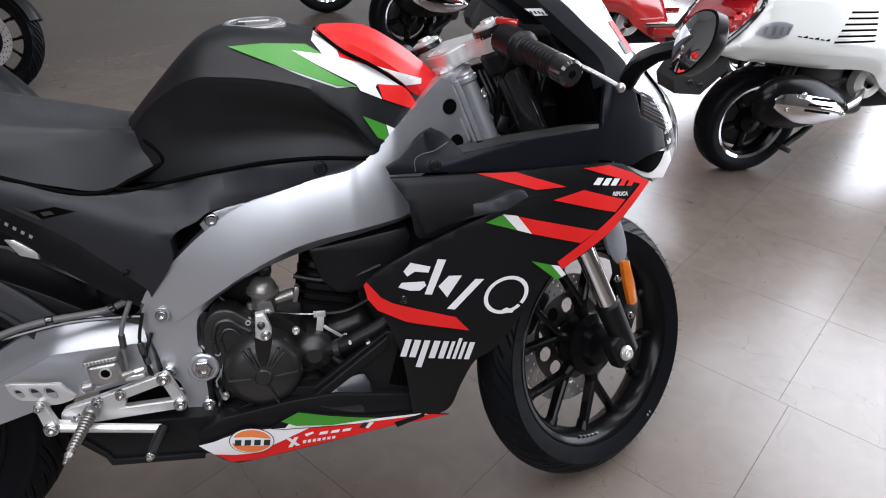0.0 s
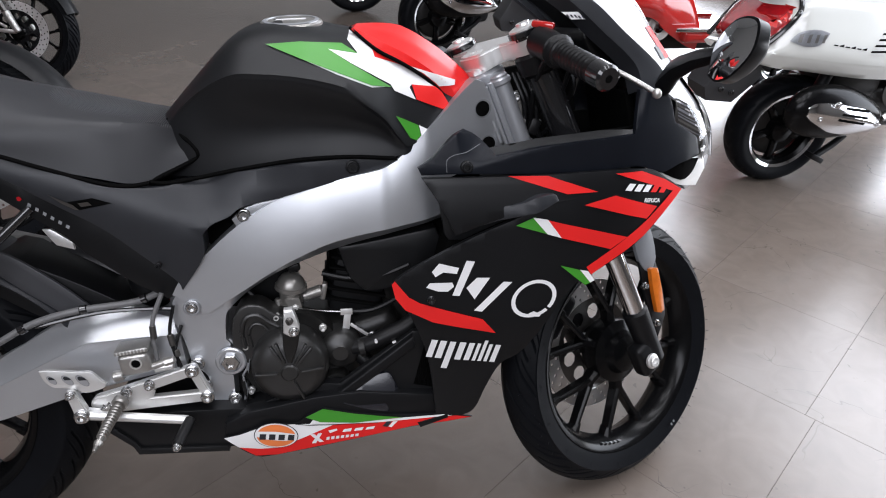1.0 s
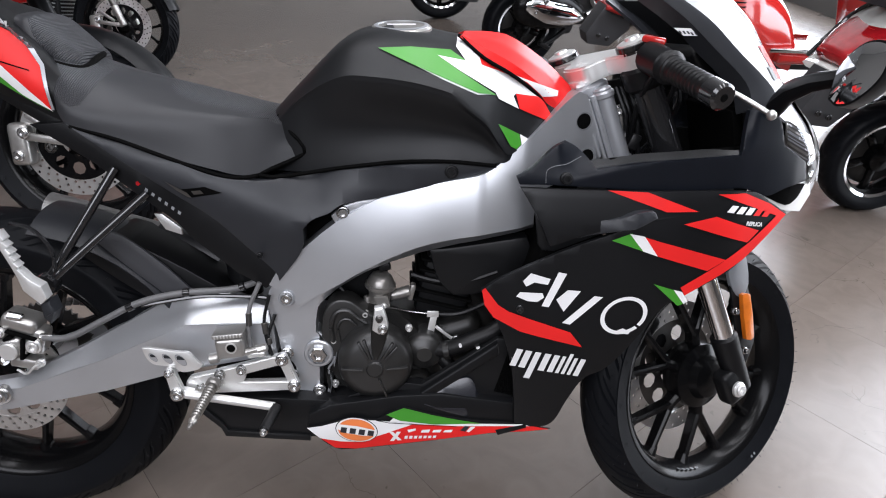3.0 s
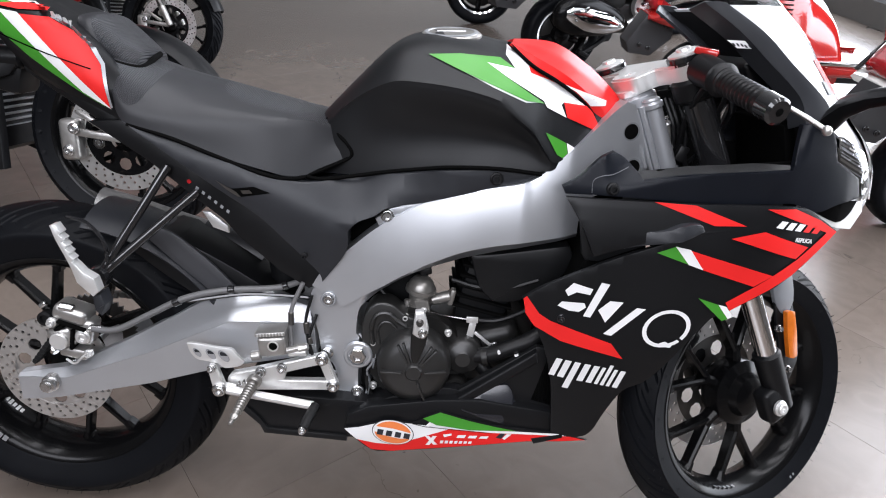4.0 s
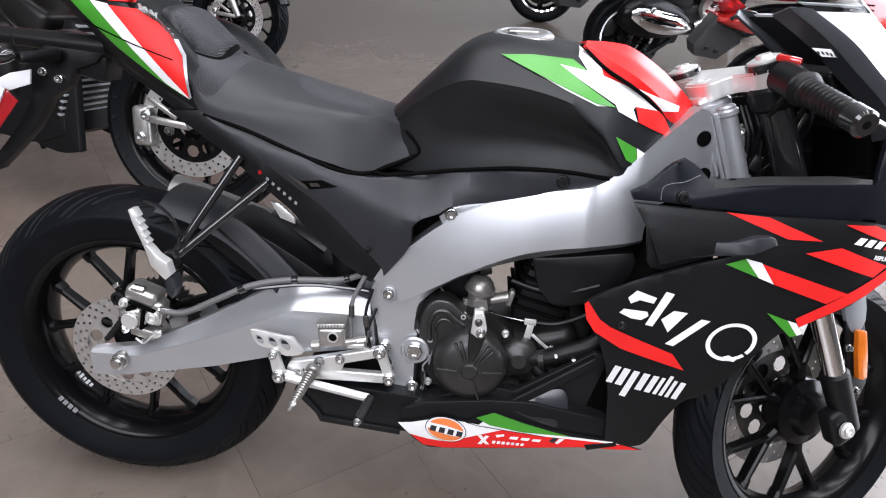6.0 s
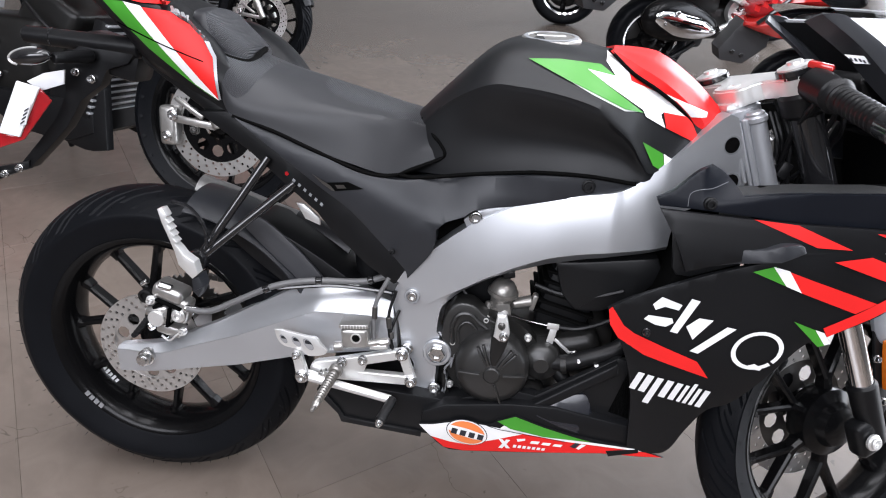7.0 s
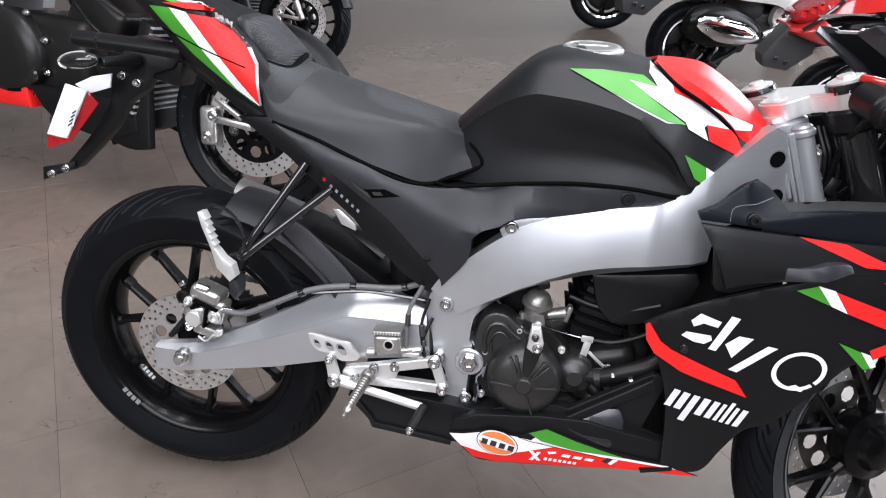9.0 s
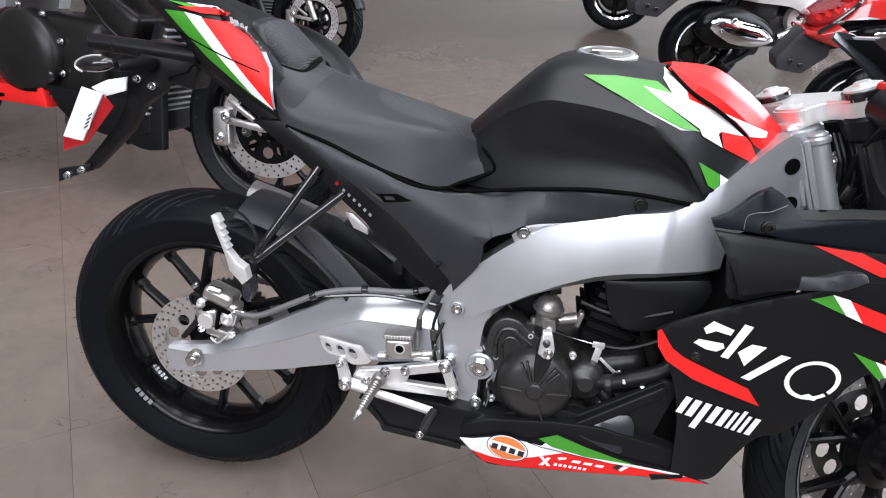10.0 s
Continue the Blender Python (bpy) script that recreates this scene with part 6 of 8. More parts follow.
for i in range(19):
    t = i / 18
    a = radians(75 - 58 * t)
    r = 0.345 + 0.055 * t
    rows.append([hug.verts.new((-0.018 + (r - 0.035 * abs(u) ** 2.5) * math.cos(a), 0.085 * u, 0.308 + (r - 0.035 * abs(u) ** 2.5) * math.sin(a))) for u in np.linspace(-1, 1, 13)])
for a, b in zip(rows, rows[1:]):
    for j in range(12):
        hug.faces.new((a[j], a[j + 1], b[j + 1], b[j]))
part("hugger", solid(hug, 0.004), "dark_grey", bike, "dark grey rear wheel hugger")
plate("hugger_side", [(0.1791, 0.5967), (0.1921, 0.6123), (0.2257, 0.6074), (0.2895, 0.5574), (0.335, 0.512), (0.345, 0.5), (0.325, 0.488), (0.2931, 0.497), (0.2752, 0.512), (0.2457, 0.5363), (0.2106, 0.5675)],
      -0.082, 0.006, "hugger_grey", bike, 0.03, 0.003, 4, False, "dark grey hugger side", corner=60)
part("silencer", tube([(0.035, 0.06, 0.616), (0.1, 0.06, 0.6), (0.18, 0.06, 0.577), (0.247, 0.06, 0.559)], 0.032, 24, 6, 0.95), "pipe_grey", bike, "dark grey rounded pipe cover")
part("silencer_ring", tube([(0.236, 0.06, 0.562), (0.29, 0.06, 0.544), (0.36, 0.06, 0.52)], 0.0335, 24, 3, 0.95), "flap", bike)
plate("pipe_trim", [(0.2756, 0.6443), (0.29, 0.644), (0.3216, 0.6198), (0.3226, 0.6063), (0.294, 0.6155)], -0.06, 0.006, "cast", bike, 0.05, 0.001, 1)
plate("inner_mudguard", [(0.14, 0.572), (0.2, 0.602), (0.3, 0.56), (0.4, 0.5), (0.46, 0.46), (0.4, 0.44), (0.33, 0.45), (0.27, 0.478), (0.2, 0.525)], -0.072, 0.14, "satin_black", bike, 0.05, 0.008, 3)
part("shock", rod_bm((0.4, 0.0, 0.62), (0.43, 0.0, 0.42), 0.03, 0.03, 16), "satin_black", bike)
part("under_seat", box_bm((0.26, 0.16, 0.1), pose(0.4, 0, 0.655, 0, 28, 0), bevel=0.015), "matt_black", bike)
part("under_tail", box_bm((0.3, 0.15, 0.045), pose(0.12, 0, 0.815, 0, 33, 0), bevel=0.015), "matt_black", bike)

# passenger peg on its two struts
boss = Vector((0.13, -0.168, 0.548))
for top in ((0.24, -0.115, 0.738), (0.288, -0.115, 0.697)):
    part("peg_strut", tube([top, Vector(top).lerp(boss, 0.5), boss], 0.0078, 10, 2), "gloss_black", bike, "black tubular strut")
part("peg_boss", lathe([(0.0, 0.014), (0.019, 0.014), (0.021, 0.0), (0.019, -0.012), (0.009, -0.013), (0.008, -0.008), (0.0, -0.008)], 20, at=tuple(boss)), "gloss_black", bike)
peg_pts = [(0.088, 0.653), (0.096, 0.655), (0.104, 0.642), (0.1005, 0.638), (0.108, 0.631), (0.1045, 0.627), (0.112, 0.62), (0.1085, 0.616), (0.116, 0.609), (0.1125, 0.605), (0.12, 0.598), (0.1165, 0.594), (0.124, 0.587), (0.132, 0.577), (0.15, 0.566),
           (0.156, 0.545), (0.146, 0.535), (0.122, 0.558), (0.116, 0.58), (0.108, 0.6), (0.095, 0.63)]
plate("passenger_peg", peg_pts, -0.222, 0.02, "cast", bike, 0.03, 0.002, 1, False, "bare aluminium folded passenger peg")
plate("peg_hinge", [(0.138, 0.53), (0.152, 0.536), (0.158, 0.515), (0.15, 0.495), (0.14, 0.505)], -0.21, 0.03, "dark_grey", bike, 0.03, 0.003, 1)
part("peg_guard", tube([(0.098, -0.19, 0.66), (0.125, -0.18, 0.648), (0.148, -0.175, 0.615), (0.152, -0.175, 0.575)], 0.0035, 8), "gloss_black", bike)

# rider's footrest bracket, brake pedal and reservoir
brk = bmesh.new()


def strap(bm, a, b, w0, w1, y, deep=0.014):
    """A flat bar between two points of the side view, with rounded ends."""
    a, b = Vector((a[0], 0, a[1])), Vector((b[0], 0, b[1]))
    u = (b - a).normalized()
    v = Vector((-u.z, 0, u.x))
    ring = []
    for k in range(9):
        t = math.pi / 2 + math.pi * k / 8
        ring.append(a + u * math.cos(t) * w0 + v * math.sin(t) * w0)
    for k in range(9):
        t = -math.pi / 2 + math.pi * k / 8
        ring.append(b + u * math.cos(t) * w1 + v * math.sin(t) * w1)
    near = [bm.verts.new((q.x, y, q.z)) for q in ring]
    far = [bm.verts.new((q.x, y + deep, q.z)) for q in ring]
    fn = bm.faces.new(near)
    bm.faces.new(far[::-1])
    for i in range(len(ring)):
        j = (i + 1) % len(ring)
        bm.faces.new((near[i], far[i], far[j], near[j]))
    bmesh.ops.recalc_face_normals(bm, faces=bm.faces)
    bmesh.ops.bevel(bm, geom=list(fn.edges), offset=0.0025, segments=2, affect="EDGES", clamp_overlap=True)


strap(brk, (0.36, 0.357), (0.51, 0.4037), 0.0105, 0.0095, -0.15)
strap(brk, (0.349, 0.342), (0.531, 0.3505), 0.0115, 0.0095, -0.149)
strap(brk, (0.51, 0.4037), (0.531, 0.3505), 0.0085, 0.0085, -0.148)
strap(brk, (0.355, 0.349), (0.427, 0.369), 0.018, 0.017, -0.1495)
footrest = part("footrest_bracket", brk, "cast", bike, "bare aluminium footrest bracket")
for at, r in (((0.51, -0.151, 0.4037), 0.009), ((0.531, -0.15, 0.3505), 0.009), ((0.399, -0.152, 0.3724), 0.0075), ((0.4375, -0.152, 0.3828), 0.007)):
    bolt(footrest, at, r, "steel")
heel = plate("heel_guard", [(0.2721, 0.4305), (0.2884, 0.4308), (0.3319, 0.4243), (0.3513, 0.423), (0.3617, 0.4107), (0.3731, 0.3985), (0.366, 0.3902), (0.3392, 0.3843), (0.3257, 0.3926), (0.306, 0.3962), (0.2895, 0.3994), (0.2782, 0.4116)],
             -0.165, 0.006, "cast", footrest, 0.03, 0.0022, 4, corner=60)
for x, z, r in ((0.2905, 0.413, 0.0072), (0.3145, 0.411, 0.0086), (0.3375, 0.4085, 0.0098)):
    tilted = [(x + 0.72 * r * math.cos(t * 0.5236) - 0.55 * r * math.sin(t * 0.5236), z + r * math.sin(t * 0.5236)) for t in range(12)]
    decal("slot_rim", [(x + 1.16 * (q[0] - x), z + 1.16 * (q[1] - z)) for q in tilted], heel, "silver_dark", heel, 0.0006)
    decal("slot", tilted, heel, "silver", heel, 0.001)
    decal("slot_shade", [(x + 0.9 * (q[0] - x) + 0.001, z + 0.8 * (q[1] - z) + 0.001) for q in tilted[:7]], heel, "dark_grey", heel, 0.0014)
pedal = bmesh.new()
strap(pedal, (0.3166, 0.386), (0.3284, 0.343), 0.0085, 0.0115, -0.17, 0.012)
strap(pedal, (0.3284, 0.343), (0.352, 0.34), 0.01, 0.008, -0.168, 0.012)
pedal_ob = part("brake_pedal", pedal, "cast", bike, "bare aluminium brake pedal")
bolt(pedal_ob, (0.3284, -0.172, 0.343), 0.0095, "steel")
bolt(pedal_ob, (0.3166, -0.172, 0.386), 0.006, "steel")
part("pedal_arm", tube([(0.342, -0.168, 0.342), (0.40, -0.169, 0.334), (0.498, -0.169, 0.319)], 0.008, 12, 4), "cast", pedal_ob)
part("pedal_tip", rod_bm((0.503, -0.17, 0.321), (0.488, -0.222, 0.303), 0.0095, 0.0095, 14), "soft_rubber", pedal_ob)
bolt(pedal_ob, (0.488, -0.223, 0.302), 0.0055, "steel")
peg = bmesh.new()
a, b = Vector((0.391, -0.165, 0.362)), Vector((0.3777, -0.262, 0.341))
rod(peg, a, b, 0.0065, 0.005, 12)
for k in range(11):
    t0 = 0.14 + 0.064 * k
    rod(peg, a.lerp(b, t0), a.lerp(b, t0 + 0.034), 0.0105 - 0.0002 * k, 0.0105 - 0.0002 * k, 14)
rod(peg, b - (b - a) * 0.1, b, 0.0075, 0.005, 12)
rod(peg, b, b + (b - a) * 0.09, 0.0038, 0.0034, 10)
rod(peg, a - (b - a) * 0.06, a + (b - a) * 0.08, 0.0135, 0.0135, 16)
part("footpeg", peg, "alloy", footrest, "ribbed aluminium footpeg")
part("peg_spring", tube([(0.36 + 0.003 * k, -0.166 - 0.004 * math.cos(2.1 * k), 0.352 + 0.0012 * k + 0.006 * math.sin(2.1 * k)) for k in range(9)], 0.0016, 6, 4), "steel", footrest)
resv = bmesh.new()
box(resv, (0.05, 0.04, 0.04), pose(0.4225, -0.146, 0.431, 0, -7, 0), bevel=0.007, segs=3, taper=0.95)
box(resv, (0.055, 0.043, 0.008), pose(0.42, -0.146, 0.4565, 0, -7, 0), bevel=0.0025)
rod(resv, (0.385, -0.158, 0.408), (0.402, -0.158, 0.411), 0.0095, 0.0095, 16)
rod(resv, (0.445, -0.155, 0.42), (0.47, -0.155, 0.428), 0.0062, 0.0062, 14)
rod(resv, (0.468, -0.155, 0.427), (0.486, -0.155, 0.432), 0.0078, 0.007, 8)
res_ob = part("reservoir", resv, "caliper", bike, "cast aluminium brake cylinder")
for k in range(9):
    part("lid_rib", box_bm((0.0022, 0.044, 0.006), pose(0.398 + 0.0055 * k, -0.1465, 0.4535 + 0.00068 * k, 0, -7, 0), bevel=0.0006), "cast", res_ob)
part("sight_rim", lathe([(0.0078, 0.0), (0.0102, 0.0), (0.0102, -0.002), (0.0078, -0.002)], 22, True, at=(0.4255, -0.166, 0.434)), "cast", res_ob)
part("sight_glass", lathe([(0.0, -0.001), (0.007, -0.001), (0.0078, 0.002)], 18, at=(0.4255, -0.166, 0.434)), "hollow", res_ob)

# engine
case = bmesh.new()
box(case, (0.24, 0.2, 0.15), pose(0.69, 0, 0.375), bevel=0.03, segs=3)
box(case, (0.16, 0.17, 0.1), pose(0.81, 0.0, 0.4, 0, -20, 0), bevel=0.025, segs=3)
box(case, (0.2, 0.2, 0.06), pose(0.68, 0, 0.315), bevel=0.02, segs=2)
engine = part("engine_case", case, "engine_black", bike, "black painted single-cylinder engine")
clutch = part("clutch_cover", lathe([(0.0, -0.022), (0.012, -0.0225), (0.018, -0.021), (0.045, -0.019), (0.06, -0.013), (0.067, -0.002), (0.069, 0.012), (0.069, 0.05), (0.074, 0.051), (0.075, 0.07), (0.0, 0.07)], 64,
              at=(0.678, -0.148, 0.398)), "cover_black", engine, "black round clutch cover with raised ribs")
for ang, wide in ((111, 0.005), (121, 0.005), (49, 0.005), (59, 0.005), (182, 0.004), (4, 0.004), (-68, 0.004)):
    a = radians(ang)
    rib = bmesh.new()
    box(rib, (0.04, 0.011, wide), pose(0.678 + 0.04 * math.cos(a), -0.1672, 0.398 + 0.04 * math.sin(a), 0, -ang, 0) @ pose(0, 0, 0, 0, 0, 5), bevel=0.0015)
    part("cover_rib", rib, "cover_black", clutch)
part("cover_hub", lathe([(0.0, -0.003), (0.013, -0.003), (0.016, 0.0), (0.016, 0.003)], 24, at=(0.678, -0.1705, 0.398)), "cover_black", clutch)
for x, z in ((0.6, 0.429), (0.603, 0.338), (0.657, 0.31), (0.657, 0.483), (0.738, 0.456), (0.752, 0.345)):
    bolt(clutch, (x, -0.116, z), 0.0052, "cast")
part("cover_flange", lathe([(0.0, 0.0), (0.09, 0.0), (0.092, 0.004), (0.092, 0.03), (0.0, 0.03)], 48, at=(0.678, -0.11, 0.398)), "engine_black", engine)
gear = plate("gear_cover", [(0.585, 0.4), (0.578, 0.44), (0.582, 0.484), (0.602, 0.509), (0.63, 0.509), (0.654, 0.492), (0.69, 0.472), (0.67, 0.42), (0.63, 0.395)], -0.123, 0.05, "cover_black", engine, 0.03, 0.007, 3, corner=60, segs=3)
part("cover_ridge", tube([(0.6, -0.124, 0.43), (0.596, -0.125, 0.462), (0.606, -0.125, 0.488), (0.626, -0.125, 0.492), (0.644, -0.125, 0.478), (0.66, -0.125, 0.468)], 0.0045, 8), "cover_black", gear)
part("cover_ridge", tube([(0.612, -0.124, 0.43), (0.608, -0.125, 0.458), (0.617, -0.125, 0.474), (0.63, -0.125, 0.474), (0.642, -0.125, 0.462)], 0.003, 8), "cover_black", gear)
part("cover_rim", tube([(0.59, -0.118, 0.36), (0.597, -0.118, 0.325), (0.625, -0.118, 0.302), (0.67, -0.118, 0.298), (0.72, -0.118, 0.31)], 0.0045, 8), "engine_black", engine)
barrel = part("cylinder", box_bm((0.1, 0.13, 0.16), pose(0.81, 0, 0.53, 0, 12, 0), bevel=0.015), "matt_black", engine, "black finned cylinder")
for k in range(6):
    part("fin", box_bm((0.115, 0.15, 0.006), pose(0.81 + 0.0045 * (k - 3), 0, 0.535 + 0.02 * (k - 2.5), 0, 12, 0), bevel=0.002), "hollow", barrel)
body = lathe([(0.0, 0.024), (0.01, 0.0235), (0.018, 0.02), (0.0235, 0.012), (0.026, 0.003), (0.029, 0.0025), (0.0295, -0.004), (0.027, -0.006), (0.022, -0.009), (0.0205, -0.02), (0.0205, -0.03), (0.024, -0.031), (0.024, -0.04), (0.021, -0.042), (0.021, -0.056), (0.0, -0.056)], 36)
body.transform(pose(0.683, -0.068, 0.523, 6, 4, 0) @ pose(0, 0, 0, 90, 0, 0))
throttle = part("throttle_body", body, "alloy", engine, "bare aluminium throttle body")
part("throttle_disc", lathe([(0.0, -0.002), (0.02, -0.002), (0.022, 0.0), (0.022, 0.004), (0.0, 0.004)], 28, at=(0.686, -0.074, 0.503)), "dark_steel", throttle)
bracket = plate("cable_bracket", [(0.672, 0.505), (0.697, 0.508), (0.703, 0.482), (0.7, 0.451), (0.69, 0.444), (0.679, 0.449), (0.679, 0.482)], -0.092, 0.018, "alloy", throttle, 0.03, 0.004, 2, segs=3)
for at, r in (((0.69, -0.094, 0.456), 0.0085), ((0.69, -0.094, 0.487), 0.0055)):
    bolt(bracket, at, r, "cast")
part("fuel_pipe", rod_bm((0.704, -0.068, 0.5), (0.74, -0.068, 0.511), 0.0105, 0.0115, 16), "alloy", throttle)
part("pipe_flange", box_bm((0.01, 0.02, 0.032), pose(0.742, -0.068, 0.51, 0, 12, 0), bevel=0.003), "alloy", throttle)
part("sensor_plug", box_bm((0.022, 0.018, 0.014), pose(0.69, -0.06, 0.556, 0, -15, 0), bevel=0.003), "soft_rubber", throttle)
part("lower_pipe", rod_bm((0.66, -0.07, 0.5), (0.66, -0.075, 0.47), 0.008, 0.008, 12), "alloy", throttle)
part("vacuum_pipe", rod_bm((0.668, -0.075, 0.49), (0.668, -0.08, 0.455), 0.006, 0.006, 10), "steel", throttle)
lever_arm = plate("clutch_arm", [(0.67, 0.495), (0.697, 0.498), (0.699, 0.47), (0.691, 0.44), (0.683, 0.42), (0.675, 0.421), (0.67, 0.45)], lambda x, z: -0.178, 0.024, "engine_black", engine, 0.03, 0.004, 2)
head = plate("arm_head", [(0.675, 0.522), (0.69, 0.524), (0.7, 0.49), (0.697, 0.476), (0.684, 0.472), (0.672, 0.48)], lambda x, z: -0.182, 0.016, "cast", lever_arm, 0.03, 0.004, 2, segs=3)
bolt(head, (0.69, -0.184, 0.484), 0.0065, "steel")
bolt(head, (0.684, -0.184, 0.504), 0.005, "dark_steel")
part("clutch_wire", tube([(0.69, -0.1, 0.49), (0.74, -0.082, 0.474), (0.785, -0.086, 0.471)], 0.0018, 6), "steel", engine)
part("clutch_cable", tube([(0.79, -0.082, 0.47), (0.83, -0.083, 0.472), (0.87, -0.09, 0.492), (0.92, -0.1, 0.53)], 0.005, 8), "soft_rubber", engine)
clip = bmesh.new()
box(clip, (0.022, 0.004, 0.012), pose(0.782, -0.1, 0.478), bevel=0.001)
box(clip, (0.013, 0.004, 0.05), pose(0.781, -0.1, 0.452, 0, 8, 0), bevel=0.001)
box(clip, (0.042, 0.004, 0.006), pose(0.805, -0.1, 0.44, 0, 38, 0), bevel=0.001)
part("cable_clip", clip, "cast", engine)
bolt(engine, (0.828, -0.105, 0.43), 0.006, "steel")
part("water_pump", lathe([(0.0, -0.012), (0.014, -0.012), (0.018, -0.008), (0.028, -0.006), (0.034, 0.0), (0.037, 0.012), (0.038, 0.04), (0.0, 0.04)], 36, at=(0.768, -0.122, 0.41)), "cover_black", engine)
strainer = part("oil_cover", lathe([(0.018, -0.006), (0.024, -0.006), (0.026, 0.0), (0.027, 0.03), (0.0, 0.03), (0.0, 0.0), (0.018, 0.0)], 32, at=(0.758, -0.122, 0.342)), "engine_black", engine)
for k in range(7):
    part("cover_fin", box_bm((0.0025, 0.008, 0.022 - 0.0016 * abs(k - 3) ** 1.5), pose(0.746 + 0.004 * k, -0.124, 0.342, 0, 14, 0), bevel=0.0006), "engine_black", strainer)
part("coolant_hose", tube([(0.775, -0.11, 0.408), (0.816, -0.122, 0.419), (0.85, -0.126, 0.436), (0.9, -0.122, 0.46), (0.95, -0.1, 0.5)], 0.0155, 14), "soft_rubber", engine, "black coolant hose")
part("cable_tie", lathe([(0.0, -0.002), (0.0028, -0.002), (0.0028, 0.006), (0.0, 0.006)], 10, at=(0.8326, -0.143, 0.4345)), "decal_white", engine)
plate("cable_tie", [(0.8619, 0.4303), (0.8728, 0.4337), (0.8708, 0.4254)], -0.146, 0.008, "decal_white", engine, 0.03, 0.0005, 1)
part("coolant_hose", tube([(0.80, -0.1, 0.39), (0.84, -0.11, 0.36), (0.9, -0.1, 0.35)], 0.014, 12), "soft_rubber", engine)
part("hose_clamp", tube([(0.805, -0.124, 0.414), (0.815, -0.1255, 0.4165)], 0.0168, 14, 2), "engine_black", engine)
part("vacuum_hose", tube([(0.6, -0.07, 0.525), (0.625, -0.075, 0.5), (0.65, -0.07, 0.49), (0.67, -0.06, 0.5)], 0.005, 8), "soft_rubber", engine)
part("vacuum_hose", tube([(0.74, -0.07, 0.545), (0.79, -0.075, 0.535), (0.85, -0.08, 0.54), (0.9, -0.085, 0.56)], 0.005, 8), "soft_rubber", engine)
part("wiring", tube([(0.62, -0.06, 0.54), (0.66, -0.05, 0.56), (0.72, -0.04, 0.575), (0.8, -0.05, 0.6)], 0.006, 8), "matt_black", engine)
plate("engine_shroud", [(0.77, 0.6), (0.82, 0.606), (0.95, 0.63), (0.965, 0.6), (0.93, 0.555), (0.87, 0.515), (0.82, 0.51), (0.79, 0.54)], lambda x, z: -0.085, 0.03, "matt_black", bike, 0.05, 0.008, 3, True, corner=40)
# plain near-black box in the radiator's place, filling the fairing with shade
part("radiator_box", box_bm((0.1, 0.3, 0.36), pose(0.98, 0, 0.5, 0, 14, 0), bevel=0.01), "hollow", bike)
part("header_pipe", tube([(0.85, 0.0, 0.5), (0.9, 0.0, 0.4), (0.86, -0.03, 0.28), (0.7, -0.06, 0.262), (0.5, -0.06, 0.27)], 0.022, 14), "dark_steel", bike)
bolt(bike, (0.61, -0.152, 0.292), 0.009, "gloss_black")

# side stand on the far side
stand = part("side_stand", tube([(0.62, 0.12, 0.27), (0.58, 0.2, 0.16), (0.555, 0.262, 0.062)], 0.011, 10), "satin_black", bike, "black side stand")

# number plate hanger, indicator and paper tag
hang = part("plate_hanger", box_bm((0.11, 0.07, 0.07), pose(-0.09, -0.0, 0.872, 0, 12, 0), bevel=0.012), "satin_black", bike, "black number plate hanger")
part("hanger_bar", rod_bm((-0.255, -0.03, 0.897), (-0.03, -0.03, 0.893), 0.0155, 0.019, 16), "satin_black", hang)
part("hanger_collar", rod_bm((-0.205, -0.03, 0.896), (-0.197, -0.03, 0.896), 0.0175, 0.0175, 16), "gloss_black", hang)
plate("hanger_arm", [(-0.03, 0.9), (-0.05, 0.865), (-0.09, 0.85), (-0.106, 0.819), (-0.146, 0.787), (-0.179, 0.733), (-0.262, 0.645), (-0.281, 0.651), (-0.202, 0.745), (-0.175, 0.805), (-0.175, 0.858), (-0.12, 0.9)],
      -0.045, 0.03, "satin_black", hang, 0.04, 0.005, 2)
plate("reflector_bracket", [(-0.332, 0.64), (-0.285, 0.652), (-0.259, 0.662), (-0.26, 0.645), (-0.299, 0.629), (-0.334, 0.612)], -0.05, 0.012, "satin_black", hang, 0.04, 0.003, 1)
for at in ((-0.31, -0.052, 0.63), (-0.278, -0.052, 0.645), (-0.15, -0.047, 0.84), (-0.12, -0.047, 0.83)):
    bolt(hang, at, 0.006, "steel")
ind = bmesh.ops.create_uvsphere
lens = bmesh.new()
ind(lens, u_segments=24, v_segments=14, radius=1.0)
lens.transform(pose(-0.179, -0.125, 0.868, 0, -10, 0) @ Matrix.Diagonal((0.038, 0.016, 0.0145, 1)))
indicator = part("indicator", lens, "gloss_black", hang, "dark smoked indicator with a clear rim")
part("indicator_rim", tube([(-0.179 + 0.0385 * math.cos(t), -0.128, 0.868 + 0.015 * math.sin(t) + 0.17 * 0.0385 * math.cos(t)) for t in np.linspace(1.2, 4.0, 10)], 0.0022, 6), "cast", indicator)
part("indicator_stalk", rod_bm((-0.145, -0.115, 0.868), (-0.115, -0.05, 0.872), 0.01, 0.012, 12), "satin_black", indicator)
tag = plate("paper_tag", [(-0.233, 0.819), (-0.275, 0.722), (-0.238, 0.717), (-0.194, 0.81)], lambda x, z: -0.098 + 0.12 * (x + 0.25), 0.004, "paper", bike, 0.03, 0.001, 1, False, "white paper tag in a clear bag")
